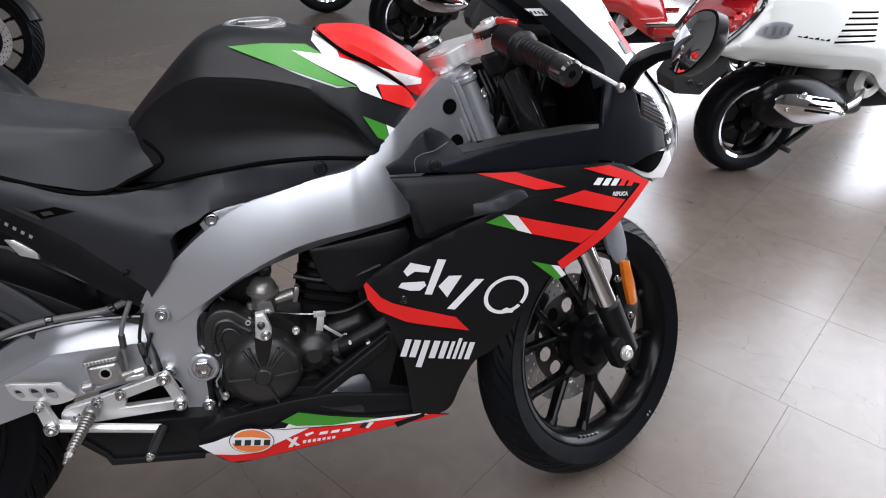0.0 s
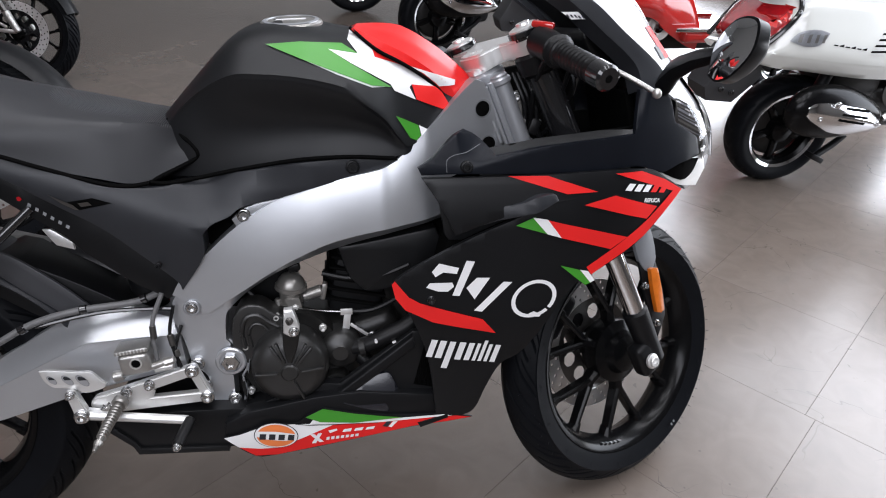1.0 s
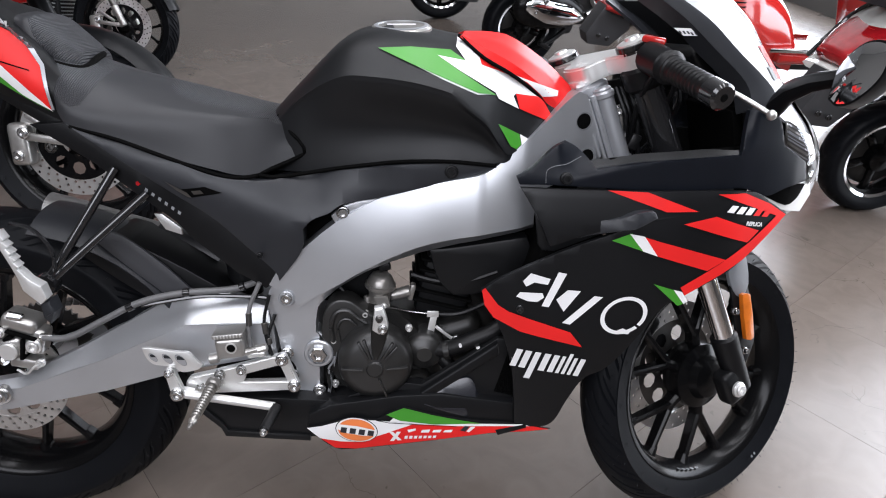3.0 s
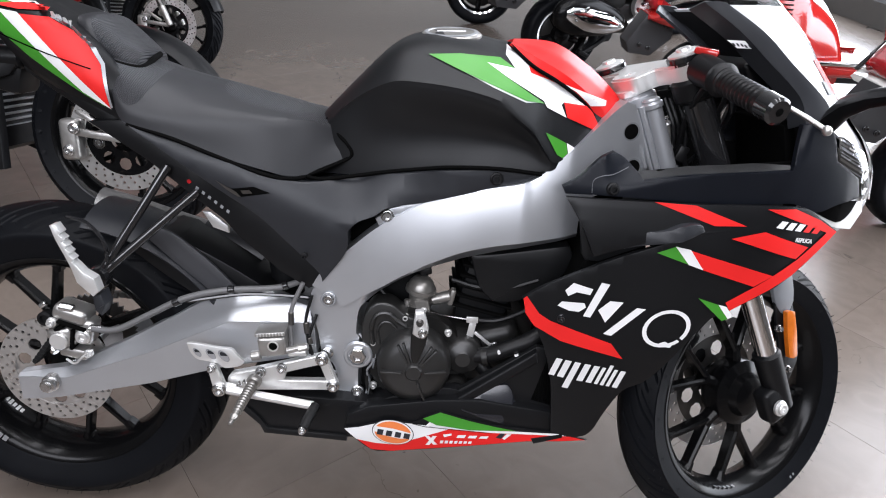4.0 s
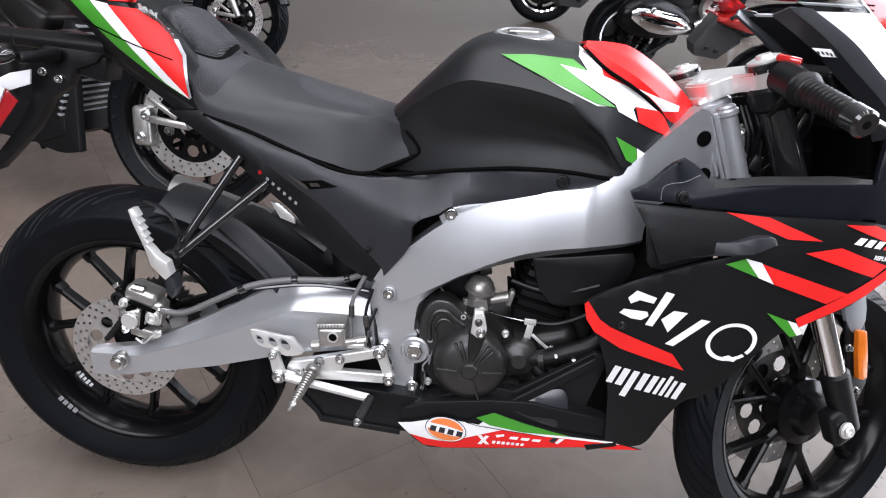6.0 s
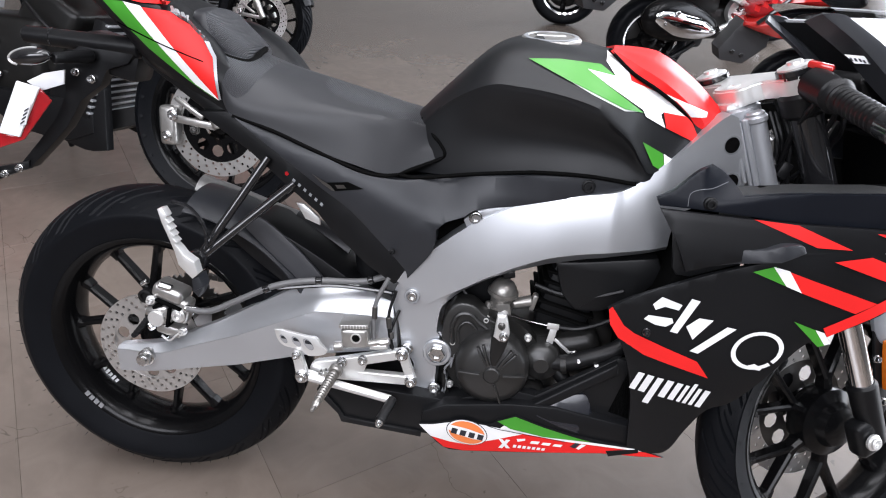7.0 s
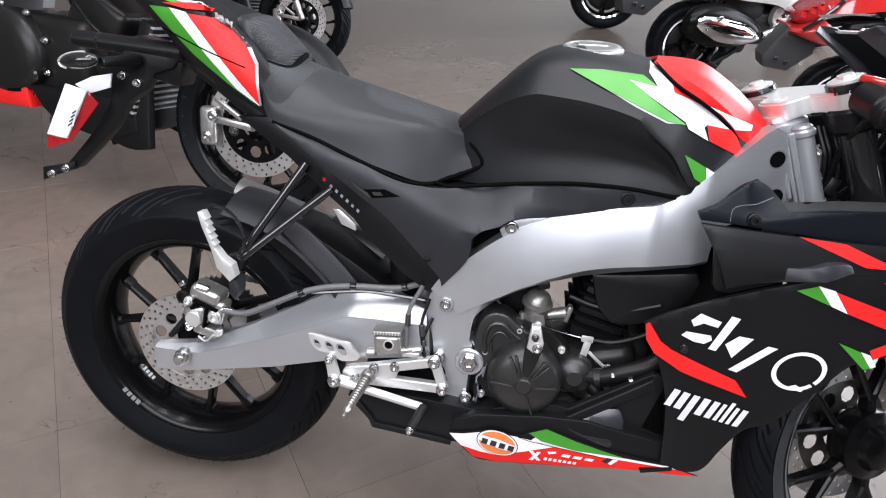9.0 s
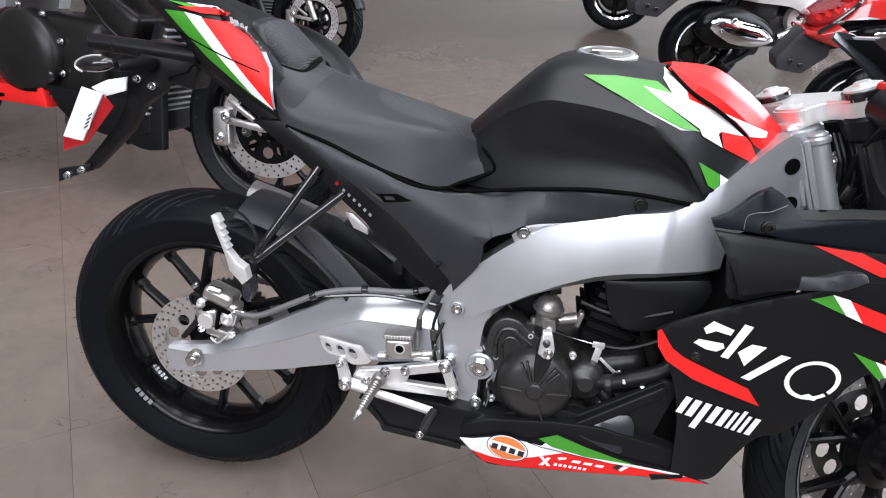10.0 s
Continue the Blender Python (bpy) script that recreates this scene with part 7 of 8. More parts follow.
plate("bag", [(-0.197, 0.809), (-0.24, 0.716), (-0.279, 0.719), (-0.282, 0.691), (-0.234, 0.712), (-0.177, 0.788)], lambda x, z: -0.092 + 0.1 * (x + 0.25), 0.003, "lamp_red", tag, 0.03, 0.001, 1)
plate("tag_fold", [(-0.225, 0.818), (-0.2, 0.803), (-0.154, 0.82), (-0.15, 0.846), (-0.19, 0.836)], lambda x, z: -0.08, 0.004, "paper", tag, 0.03, 0.001, 1)
plate("tag_bar", [(-0.222, 0.772), (-0.208, 0.782), (-0.222, 0.742), (-0.236, 0.738)], lambda x, z: -0.0975, 0.001, "paper", tag, 0.03, 0, 1)
for k in range(4):
    plate("tag_bar", [(-0.221 - 0.0035 * k, 0.768 - 0.008 * k), (-0.2125 - 0.0035 * k, 0.774 - 0.008 * k), (-0.213 - 0.0035 * k, 0.771 - 0.008 * k), (-0.2215 - 0.0035 * k, 0.765 - 0.008 * k)], lambda x, z: -0.099, 0.001, "navy", tag, 0.03, 0, 1)

# ---- other motorcycles parked behind ----


def parked_bike(m, label, steer=12.0, nose_paint="gloss_red"):
    """A red sport motorcycle of the same make-up with open engine, upright discs and a silver frame."""
    root = empty("motorcycle", m, label, "motorcycle", "motorcycles")
    st = steer_matrix(steer)
    wheel("front_wheel", root, st @ Matrix.Translation((WB, 0, RF)), RF, 0.062, 0.046, 26, -1, 0.16, 10, carrier="rim_black")
    wheel("rear_wheel", root, Matrix.Translation((-0.1, 0, RR)), RR, 0.075, 0.062, 26, -1, 0.11, 30, carrier="disc")
    for s in (-1, 1):
        leg = part("fork_leg", steered(rod_bm(on_fork(0.36, 0.105 * s), on_fork(1.0, 0.105 * s), 0.028, 0.028, 18), st), "satin_black", root, "dark fork leg")
        part("slider", steered(rod_bm(on_fork(0.1, 0.105 * s), on_fork(0.38, 0.105 * s), 0.017, 0.017, 18), st), "dark_steel", leg)
        foot = bmesh.new()
        rod(foot, on_fork(-0.03, 0.105 * s), on_fork(0.13, 0.105 * s), 0.018, 0.02, 14)
        box(foot, (0.15, 0.014, 0.022), Matrix.Translation((WB - 0.06, 0.1 * s, RF + 0.005)) @ pose(0, 0, 0, 0, 4, 0), bevel=0.004)
        box(foot, (0.1, 0.014, 0.016), Matrix.Translation((WB - 0.07, 0.1 * s, RF + 0.045)) @ pose(0, 0, 0, 0, 30, 0), bevel=0.004)
        part("fork_foot", steered(foot, st), "caliper", leg)
        cal = bmesh.new()
        box(cal, (0.055, 0.05, 0.12), Matrix.Translation((WB - 0.138, 0.085 * s, RF - 0.015)) @ pose(0, 0, 0, 0, -4, 0), bevel=0.014, segs=3)
        c = part("front_caliper", steered(cal, st), "caliper", root, "bare aluminium brake caliper")
        bolt(c, (WB - 0.136, 0.085 * s - 0.03, RF - 0.045), 0.012, "steel", st)
        bolt(c, (WB - 0.118, 0.085 * s - 0.03, RF + 0.02), 0.012, "steel", st)
        part("brake_hose", steered(tube([(WB - 0.1, 0.1 * s, RF + 0.12), (WB - 0.17, 0.11 * s, RF + 0.2), (WB - 0.14, 0.1 * s, RF + 0.34)], 0.005, 8), st), "soft_rubber", root)
    guard = bmesh.new()
    rows = []
    for i in range(21):
        a = radians(20 + 125 * i / 20)
        rows.append([guard.verts.new((WB + (RF + 0.022 - 0.035 * abs(u) ** 3) * math.cos(a), 0.07 * u, RF + (RF + 0.022 - 0.035 * abs(u) ** 3) * math.sin(a))) for u in np.linspace(-1, 1, 11)])
    for a, b in zip(rows, rows[1:]):
        for j in range(10):
            guard.faces.new((a[j], a[j + 1], b[j + 1], b[j]))
    part("front_mudguard", steered(solid(guard, 0.004), st), "satin_black", root, "black front mudguard")
    # engine, frame and radiator
    case = bmesh.new()
    box(case, (0.32, 0.26, 0.26), pose(0.66, 0, 0.42), bevel=0.04, segs=3)
    box(case, (0.2, 0.2, 0.24), pose(0.8, 0, 0.52, 0, 30, 0), bevel=0.03, segs=3)
    eng = part("engine_case", case, "engine_black", root, "black engine with a large round cover")
    cov = part("clutch_cover", lathe([(0.0, -0.03), (0.02, -0.03), (0.095, -0.026), (0.126, -0.014), (0.135, 0.0), (0.137, 0.05), (0.0, 0.05)], 56, at=(0.53, -0.155, 0.42)), "engine_black", eng)
    part("cover_boss", lathe([(0.0, -0.006), (0.014, -0.006), (0.02, 0.0), (0.02, 0.004)], 20, at=(0.64, -0.17, 0.36)), "gloss_black", cov)
    for ang in (20, 60, 100, 140, 180, 220, 260, 300, 340):
        bolt(eng, (0.53 + 0.146 * math.cos(radians(ang)), -0.14, 0.42 + 0.146 * math.sin(radians(ang))), 0.008, "steel")
    fr = plate("frame", [(0.2, 0.66), (0.36, 0.76), (0.6, 0.8), (0.85, 0.84), (1.02, 0.92), (1.08, 0.9), (1.07, 0.78), (0.9, 0.76), (0.66, 0.73), (0.5, 0.69), (0.466, 0.633), (0.442, 0.549), (0.35, 0.51), (0.36, 0.453), (0.29, 0.4), (0.2, 0.42)],
               lambda x, z: frame_y(x) - 0.012, 0.05, "silver_dark", root, 0.06, 0.008, 3, True, "silver aluminium frame")
    for at in ((0.4, -0.142, 0.6), (0.31, -0.142, 0.45), (0.42, -0.142, 0.66), (0.31, -0.142, 0.53)):
        bolt(fr, at, 0.013, "steel")
    part("cable", tube([(0.75, -0.12, 0.62), (0.84, -0.14, 0.55), (0.92, -0.12, 0.48)], 0.006, 8), "soft_rubber", eng)
    rad = part("radiator", box_bm((0.05, 0.34, 0.3), pose(1.03, 0, 0.43, 0, 18, 0), bevel=0.006), "satin_black", root, "black radiator with fine fins")
    for k in range(14):
        part("radiator_fin", box_bm((0.012, 0.35, 0.006), pose(1.056 + 0.0065 * (k - 6.5), -0.002, 0.43 + 0.02 * (k - 6.5), 0, 18, 0), bevel=0.001), "silver", rad)
    part("header_pipe", tube([(0.9, -0.06, 0.46), (0.98, -0.06, 0.36), (0.9, -0.05, 0.22), (0.6, -0.06, 0.2)], 0.024, 12), "dark_steel", root)
    plate("side_cover", [(0.87, 0.36), (0.93, 0.47), (1.03, 0.52), (1.06, 0.45), (1.06, 0.19), (0.98, 0.18), (0.851, 0.216)], -0.16, 0.03, "satin_black", root, 0.06, 0.006, 3, True, "black lower side cover")
    plate("belly_fairing", [(0.12, 0.28), (0.3, 0.298), (0.46, 0.31), (0.605, 0.322), (0.618, 0.255), (0.458, 0.25), (0.281, 0.24), (0.14, 0.24)], -0.17, 0.34, "decal_red", root, 0.08, 0.01, 3, False, "red belly fairing")
    for x, z in ((0.33, 0.285), (0.42, 0.268), (0.56, 0.305)):
        # uncut slots: black blocks carry their inner shade
        part("belly_slot", box_bm((0.055, 0.012, 0.012), pose(x, -0.168, z, 0, -6, 0), bevel=0.004), "hollow", root)
    plate("belly_front", [(0.61, 0.33), (0.8, 0.33), (0.95, 0.33), (1.02, 0.3), (1.02, 0.24), (0.9, 0.2), (0.7, 0.235)], -0.165, 0.33, "satin_black", root, 0.08, 0.01, 3)
    # tank, fairing, seat, tail
    part("fuel_tank", loft([(0.5, [(0.09, 0.78), (0.1, 0.82), (0.05, 0.86), (0, 0.87)]), (0.65, [(0.13, 0.79), (0.16, 0.9), (0.1, 0.99), (0, 1.01)]), (0.85, [(0.13, 0.82), (0.16, 0.91), (0.1, 0.99), (0, 1.01)]),
                            (1.0, [(0.08, 0.88), (0.1, 0.92), (0.06, 0.96), (0, 0.97)])], 6, 18), "gloss_red", root, "glossy red fuel tank")
    shroud = plate("tank_shroud", [(0.85, 0.672), (0.92, 0.722), (1.011, 0.75), (1.15, 0.75), (1.25, 0.73), (1.2, 0.69), (1.092, 0.66), (0.983, 0.631), (0.898, 0.639)], lambda x, z: -0.19 + 0.2 * max(0.0, x - 1.15), 0.02, "gloss_red", root, 0.04, 0.005, 4, True, "red side shroud with a grey mark")
    decal("grey_mark", [(0.926, 0.711), (0.96, 0.735), (1.0, 0.73), (1.021, 0.683), (0.984, 0.637), (0.955, 0.65), (0.95, 0.69)], shroud, "silver_dark", shroud, 0.003)
    nose = part("nose_fairing", solid(loft([(1.18, [(0.19, 0.74), (0.2, 0.82), (0.13, 0.95), (0, 1.03)]), (1.3, [(0.18, 0.73), (0.18, 0.80), (0.12, 0.91), (0, 0.98)]), (1.42, [(0.12, 0.73), (0.13, 0.78), (0.09, 0.86), (0, 0.91)]),
                                            (1.5, [(0.05, 0.73), (0.06, 0.76), (0.04, 0.81), (0, 0.84)])], 5, 16, shell=True), 0.004), nose_paint, root, "nose fairing with twin headlamps", smooth=60)
    for s in (-1, 1):
        lamp = bmesh.new()
        ind(lamp, u_segments=18, v_segments=10, radius=1.0)
        lamp.transform(pose(1.43, 0.085 * s, 0.765, 0, 20, -20 * s) @ Matrix.Diagonal((0.05, 0.04, 0.035, 1)))
        part("headlamp", lamp, "chrome", nose, "clear headlamp")
        part("handlebar", tube([(1.06, 0.08 * s, 0.96), (1.02, 0.25 * s, 0.98), (0.99, 0.34 * s, 0.97)], 0.015, 10), "soft_rubber", root)
        beak = plate("lip", [(1.2, 0.742), (1.34, 0.738), (1.5, 0.742), (1.46, 0.72), (1.3, 0.712), (1.2, 0.72)], (-0.15 if s < 0 else 0.13), 0.02, nose_paint, nose, 0.05, 0.004, 3)
    part("windscreen", solid(loft([(1.1, [(0.1, 1.02), (0.06, 1.1), (0, 1.12)]), (1.25, [(0.11, 0.97), (0.07, 1.02), (0, 1.05)]), (1.34, [(0.09, 0.93), (0.05, 0.95), (0, 0.97)])], 5, 12, shell=True), 0.003), "screen", root, "clear windscreen")
    part("seat", loft([(0.05, [(0.1, 0.86), (0.1, 0.9), (0, 0.93)]), (0.25, [(0.13, 0.8), (0.12, 0.84), (0, 0.86)]), (0.5, [(0.1, 0.78), (0.09, 0.82), (0, 0.83)])], 5, 14), "seat", root, "black seat")
    part("tail_fairing", loft([(0.2, [(0.12, 0.8), (0.13, 0.86), (0.06, 0.92), (0, 0.92)]), (0.0, [(0.09, 0.88), (0.11, 0.94), (0.05, 1.0), (0, 1.0)]), (-0.22, [(0.03, 1.0), (0.05, 1.02), (0.02, 1.04), (0, 1.045)])], 5, 16), "gloss_red", root, "red tail fairing")
    plate("side_cover", [(0.2, 0.8), (0.45, 0.78), (0.5, 0.7), (0.42, 0.6), (0.35, 0.66)], -0.12, 0.24, "satin_black", root, 0.08, 0.008, 2)
    plate("swingarm", [(-0.16, 0.34), (0.1, 0.36), (0.35, 0.47), (0.48, 0.46), (0.48, 0.38), (0.2, 0.31), (-0.05, 0.28)], -0.12, 0.03, "silver_dark", root, 0.05, 0.005, 3, True)
    part("side_stand", tube([(0.62, 0.12, 0.27), (0.58, 0.2, 0.16), (0.555, 0.262, 0.062)], 0.011, 10), "satin_black", root)
    return root


def ground_pose(front, heading, lean=-11.0, scale=1.0):
    """The pose of a motorcycle whose front tyre stands at a place."""
    h = radians(heading)
    return (Matrix.Translation((front[0] - 1.37 * scale * math.cos(h), front[1] - 1.37 * scale * math.sin(h), 0.0)) @ pose(0, 0, 0, 0, 0, heading)
            @ pose(0, 0, 0, lean, 0, 0) @ Matrix.Scale(scale, 4))


parked_bike(ground_pose((-0.36, 1.145), -8, scale=1.16), "red sport motorcycle with silver frame parked behind another", 6, "satin_black")
parked_bike(ground_pose((-0.89, 3.05), -8), "red sport motorcycle with clear headlamps parked further back", 8)

# ---- scooters ----


def scooter(m, paint, label, rim_mat="chrome"):
    """A steel-bodied scooter: rounded rear cowl, exposed rear wheel, silencer with a chrome shield, leg shield."""
    root = empty("scooter", m, label, "scooter", "scooters")
    r = 0.24

    def wheel_at(name, at, mat):
        rim = part(name, lathe([(0.158, -0.045), (0.165, -0.05), (0.168, -0.044), (0.155, -0.036), (0.148, 0.0), (0.155, 0.036), (0.168, 0.044), (0.165, 0.05), (0.158, 0.045), (0.142, 0.03), (0.138, 0.0), (0.142, -0.03)], 64, True), "rim_black", root, "dark alloy wheel with a bright edge")
        rim.matrix_local = Matrix.Translation(at)
        part("rim_ring", lathe([(0.154, -0.047), (0.1665, -0.0525), (0.1695, -0.046), (0.157, -0.042)], 64, True), mat, rim)
        line = catmull([(0.156, -0.044, 0), (0.172, -0.052, 0), (0.2, -0.062, 0), (0.222, -0.056, 0), (0.236, -0.032, 0), (0.24, 0, 0), (0.236, 0.032, 0), (0.222, 0.056, 0), (0.2, 0.062, 0), (0.172, 0.052, 0), (0.156, 0.044, 0)], 3)
        bm = bmesh.new()
        rings = []
        for i in range(180):
            a = 2 * math.pi * i / 180
            ring = []
            for q in line:
                rr = q.x
                if rr > 0.224 and (i + int(abs(q.y) * 160)) % 10 < 2:
                    rr -= 0.004
                ring.append(bm.verts.new((rr * math.cos(a), q.y, rr * math.sin(a))))
            rings.append(ring)
        for i in range(180):
            for j in range(len(line) - 1):
                a, b = rings[i], rings[(i + 1) % 180]
                bm.faces.new((a[j], b[j], b[j + 1], a[j + 1]))
        part("tyre", bm, "rubber", rim, "black scooter tyre")
        part("hub", lathe([(0.0, -0.05), (0.03, -0.05), (0.05, -0.04), (0.06, 0.0), (0.05, 0.04), (0.0, 0.05)], 28), "rim_black", rim)
        part("brake_drum", lathe([(0.0, 0.0), (0.11, 0.0), (0.125, 0.01), (0.13, 0.03), (0.0, 0.03)], 32), "engine_black", rim)
        for k in range(5):
            sp = box_bm((0.1, 0.03, 0.035), pose(0, 0, 0, 0, 72 * k + 20, 0) @ Matrix.Translation((0.095, 0, 0)), bevel=0.008)
            part("spoke", sp, "rim_black", rim)
        return rim

    wheel_at("rear_wheel", (-0.022, 0, r), rim_mat)
    wheel_at("front_wheel", (1.37, 0, r), rim_mat)
    under = bmesh.new()
    box(under, (0.6, 0.25, 0.13), pose(0.74, 0.02, 0.36), bevel=0.03, segs=2)
    box(under, (0.3, 0.2, 0.24), pose(0.18, 0.05, 0.33, 0, 10, 0), bevel=0.04, segs=2)
    part("engine_block", under, "matt_black", root, "dark engine and floor pan")
    cowl = part("rear_cowl", loft([
        (-0.4, [(0.1, 0.586), (0.13, 0.597), (0.1, 0.61), (0, 0.615)]),
        (-0.353, [(0.14, 0.576), (0.168, 0.597), (0.14, 0.622), (0, 0.64)]),
        (-0.285, [(0.165, 0.562), (0.197, 0.62), (0.168, 0.69), (0, 0.72)]),
        (-0.222, [(0.18, 0.553), (0.214, 0.63), (0.18, 0.772), (0, 0.85)]),
        (-0.15, [(0.185, 0.548), (0.228, 0.635), (0.195, 0.80), (0, 0.88)]),
        (0.1, [(0.2, 0.518), (0.24, 0.61), (0.2, 0.79), (0, 0.88)]),
        (0.35, [(0.195, 0.495), (0.225, 0.575), (0.18, 0.755), (0, 0.85)]),
        (0.46, [(0.18, 0.42), (0.2, 0.53), (0.16, 0.69), (0, 0.79)]),
        (0.62, [(0.14, 0.33), (0.155, 0.43), (0.13, 0.58), (0, 0.66)]),
        (0.7, [(0.13, 0.3), (0.14, 0.36), (0.12, 0.45), (0, 0.5)]),
    ], 6, 22), paint, root, "glossy painted steel rear cowl", smooth=60)
    for k in range(6):
        z = 0.628 + 0.0215 * k
        x = 0.09 + 0.013 * k
        x2 = 0.298 - 0.001 * k
        # black film as the shade under each louvre
        decal("louvre", [(x, z), (x2, z - 0.004), (x2 + 0.004, z + 0.004), (x + 0.005, z + 0.008)], cowl, "hollow", cowl, 0.001, 0.03)
        decal("louvre_lip", [(x, z - 0.005), (x2, z - 0.009), (x2, z - 0.004), (x, z)], cowl, paint, cowl, 0.005, 0.03)
    decal("indicator_lens", [(-0.25, 0.668), (-0.226, 0.696), (-0.19, 0.711), (-0.145, 0.712), (-0.104, 0.701), (-0.12, 0.675), (-0.148, 0.654), (-0.2, 0.653)], cowl, "silver_dark", cowl, 0.003, 0.01, 3)
    decal("indicator_lens", [(-0.246, 0.669), (-0.224, 0.693), (-0.19, 0.707), (-0.147, 0.708), (-0.11, 0.699), (-0.124, 0.677), (-0.15, 0.657), (-0.2, 0.657)], cowl, "lens", cowl, 0.009, 0.01, 3)
    for k in range(4):
        decal("lens_facet", [(-0.225 + 0.03 * k, 0.666), (-0.212 + 0.03 * k, 0.666), (-0.206 + 0.03 * k, 0.698), (-0.219 + 0.03 * k, 0.694)], cowl, "alloy", cowl, 0.005, 0.01)
    for k in range(6):
        u, z = -0.08 + 0.026 * k, 0.657 - 0.0035 * k
        decal("letter_bar", [(u, z), (u + 0.019, z - 0.003), (u + 0.021, z + 0.0015 + 0.006 * (k % 2)), (u + 0.003, z + 0.004)], cowl, "hollow", cowl, 0.002)
    decal("cowl_crease", [(-0.34, 0.628), (-0.1, 0.598), (0.2, 0.572), (0.42, 0.545), (0.42, 0.541), (0.2, 0.567), (-0.1, 0.593), (-0.34, 0.623)], cowl, paint, cowl, 0.004, 0.05)
    lamp = loft([(-0.385, [(0.07, 0.635), (0.09, 0.655), (0.06, 0.68), (0, 0.685)]), (-0.33, [(0.12, 0.632), (0.148, 0.662), (0.11, 0.712), (0, 0.722)]),
                 (-0.27, [(0.14, 0.68), (0.176, 0.705), (0.14, 0.752), (0, 0.765)]), (-0.215, [(0.15, 0.735), (0.178, 0.755), (0.12, 0.795), (0, 0.8)])], 5, 16)
    tl = part("tail_lamp", lamp, "lamp_red", root, "dark red glossy tail lamp", smooth=60)
    for k in range(5):
        decal("lamp_facet", [(-0.37 + 0.03 * k, 0.665 + 0.024 * k), (-0.352 + 0.03 * k, 0.66 + 0.024 * k), (-0.345 + 0.03 * k, 0.7 + 0.02 * k), (-0.36 + 0.03 * k, 0.705 + 0.02 * k)], tl, "gloss_red", tl, 0.002, 0.02)
    part("lamp_trim", tube([(-0.36, -0.166, 0.614), (-0.29, -0.184, 0.69), (-0.222, -0.178, 0.775), (-0.2, -0.1, 0.838), (-0.195, 0.0, 0.856), (-0.2, 0.1, 0.838), (-0.222, 0.178, 0.775), (-0.29, 0.184, 0.69), (-0.36, 0.166, 0.614)], 0.01, 8), "gloss_black", tl)
    flap = plate("mud_flap", [(-0.4, 0.61), (-0.25, 0.6), (-0.25, 0.49), (-0.35, 0.395), (-0.47, 0.407), (-0.488, 0.462)], -0.09, 0.14, "flap", root, 0.06, 0.012, 2, False, "dark grey plastic mud flap with bolts", corner=40)
    for at in ((-0.37, -0.102, 0.44), (-0.42, -0.102, 0.455), (-0.3, -0.102, 0.56)):
        bolt(flap, at, 0.009, "gloss_black")
    # silencer
    sil = part("silencer", loft([
        (x, [(0.5 * w0 * math.sin(k * math.pi / 8), zc - hz * math.cos(k * math.pi / 8)) for k in range(9)])
        for x, zc, hz, w0 in ((-0.172, 0.386, 0.02, 0.03), (-0.15, 0.387, 0.062, 0.08), (-0.1, 0.388, 0.095, 0.11), (-0.02, 0.385, 0.112, 0.125), (0.08, 0.378, 0.108, 0.125), (0.18, 0.366, 0.082, 0.1), (0.25, 0.355, 0.048, 0.07), (0.275, 0.35, 0.02, 0.03))
    ], 5, 20), "rim_black", root, "black silencer with a chrome heat shield", smooth=60)
    sil.location = (0, -0.2, 0)
    shield = bmesh.new()
    rows = []
    for i in range(17):
        t = i / 16
        x = -0.115 + 0.36 * t
        h = 0.066 * math.sin(math.pi * (0.015 + 0.975 * t) ** 0.85) ** 0.55
        rows.append([shield.verts.new((x, -0.25 - 0.026 * (1 - u * u) * math.sin(math.pi * (0.03 + 0.94 * t)) ** 0.5, 0.40 - 0.065 * t + u * h)) for u in np.linspace(-1, 1, 11)])
    for a, b in zip(rows, rows[1:]):
        for j in range(10):
            shield.faces.new((a[j], a[j + 1], b[j + 1], b[j]))
    shield_ob = part("heat_shield", solid(shield, 0.003), "chrome", sil, "chromed heat shield with three slots")
    shield_ob.location = (0, 0.2, 0)
    for k in range(3):
        u = 0.045 - 0.014 * k
        z = 0.412 - 0.022 * k
        # shade of the shield's slots laid on as black film
        decal("slot", [(u, z), (u + 0.13, z - 0.022), (u + 0.133, z - 0.013), (u + 0.006, z + 0.009)], shield_ob, "hollow", shield_ob, 0.0015, 0.02)
    for at in ((0.0, -0.27, 0.432), (-0.06, -0.262, 0.375), (0.215, -0.262, 0.345)):
        bolt(shield_ob, at, 0.01, "steel")
    part("exhaust_pipe", tube([(0.29, -0.2, 0.345), (0.36, -0.18, 0.37), (0.45, -0.1, 0.4)], 0.018, 12), "steel", root)
    eng = bmesh.new()
    box(eng, (0.42, 0.2, 0.2), pose(0.3, 0, 0.36), bevel=0.04, segs=3)
    box(eng, (0.25, 0.24, 0.16), pose(0.2, 0, 0.48), bevel=0.04, segs=2)
    engine_ob = part("engine", eng, "engine_black", root, "dark engine and swing unit")
    part("fan_cover", lathe([(0.03, -0.02), (0.05, -0.024), (0.075, -0.015), (0.08, 0.02), (0.0, 0.02)], 32, at=(0.44, -0.12, 0.43)), "cast", engine_ob)
    part("shock_absorber", rod_bm((-0.02, -0.1, 0.3), (0.06, -0.11, 0.56), 0.025, 0.025, 14), "satin_black", root)
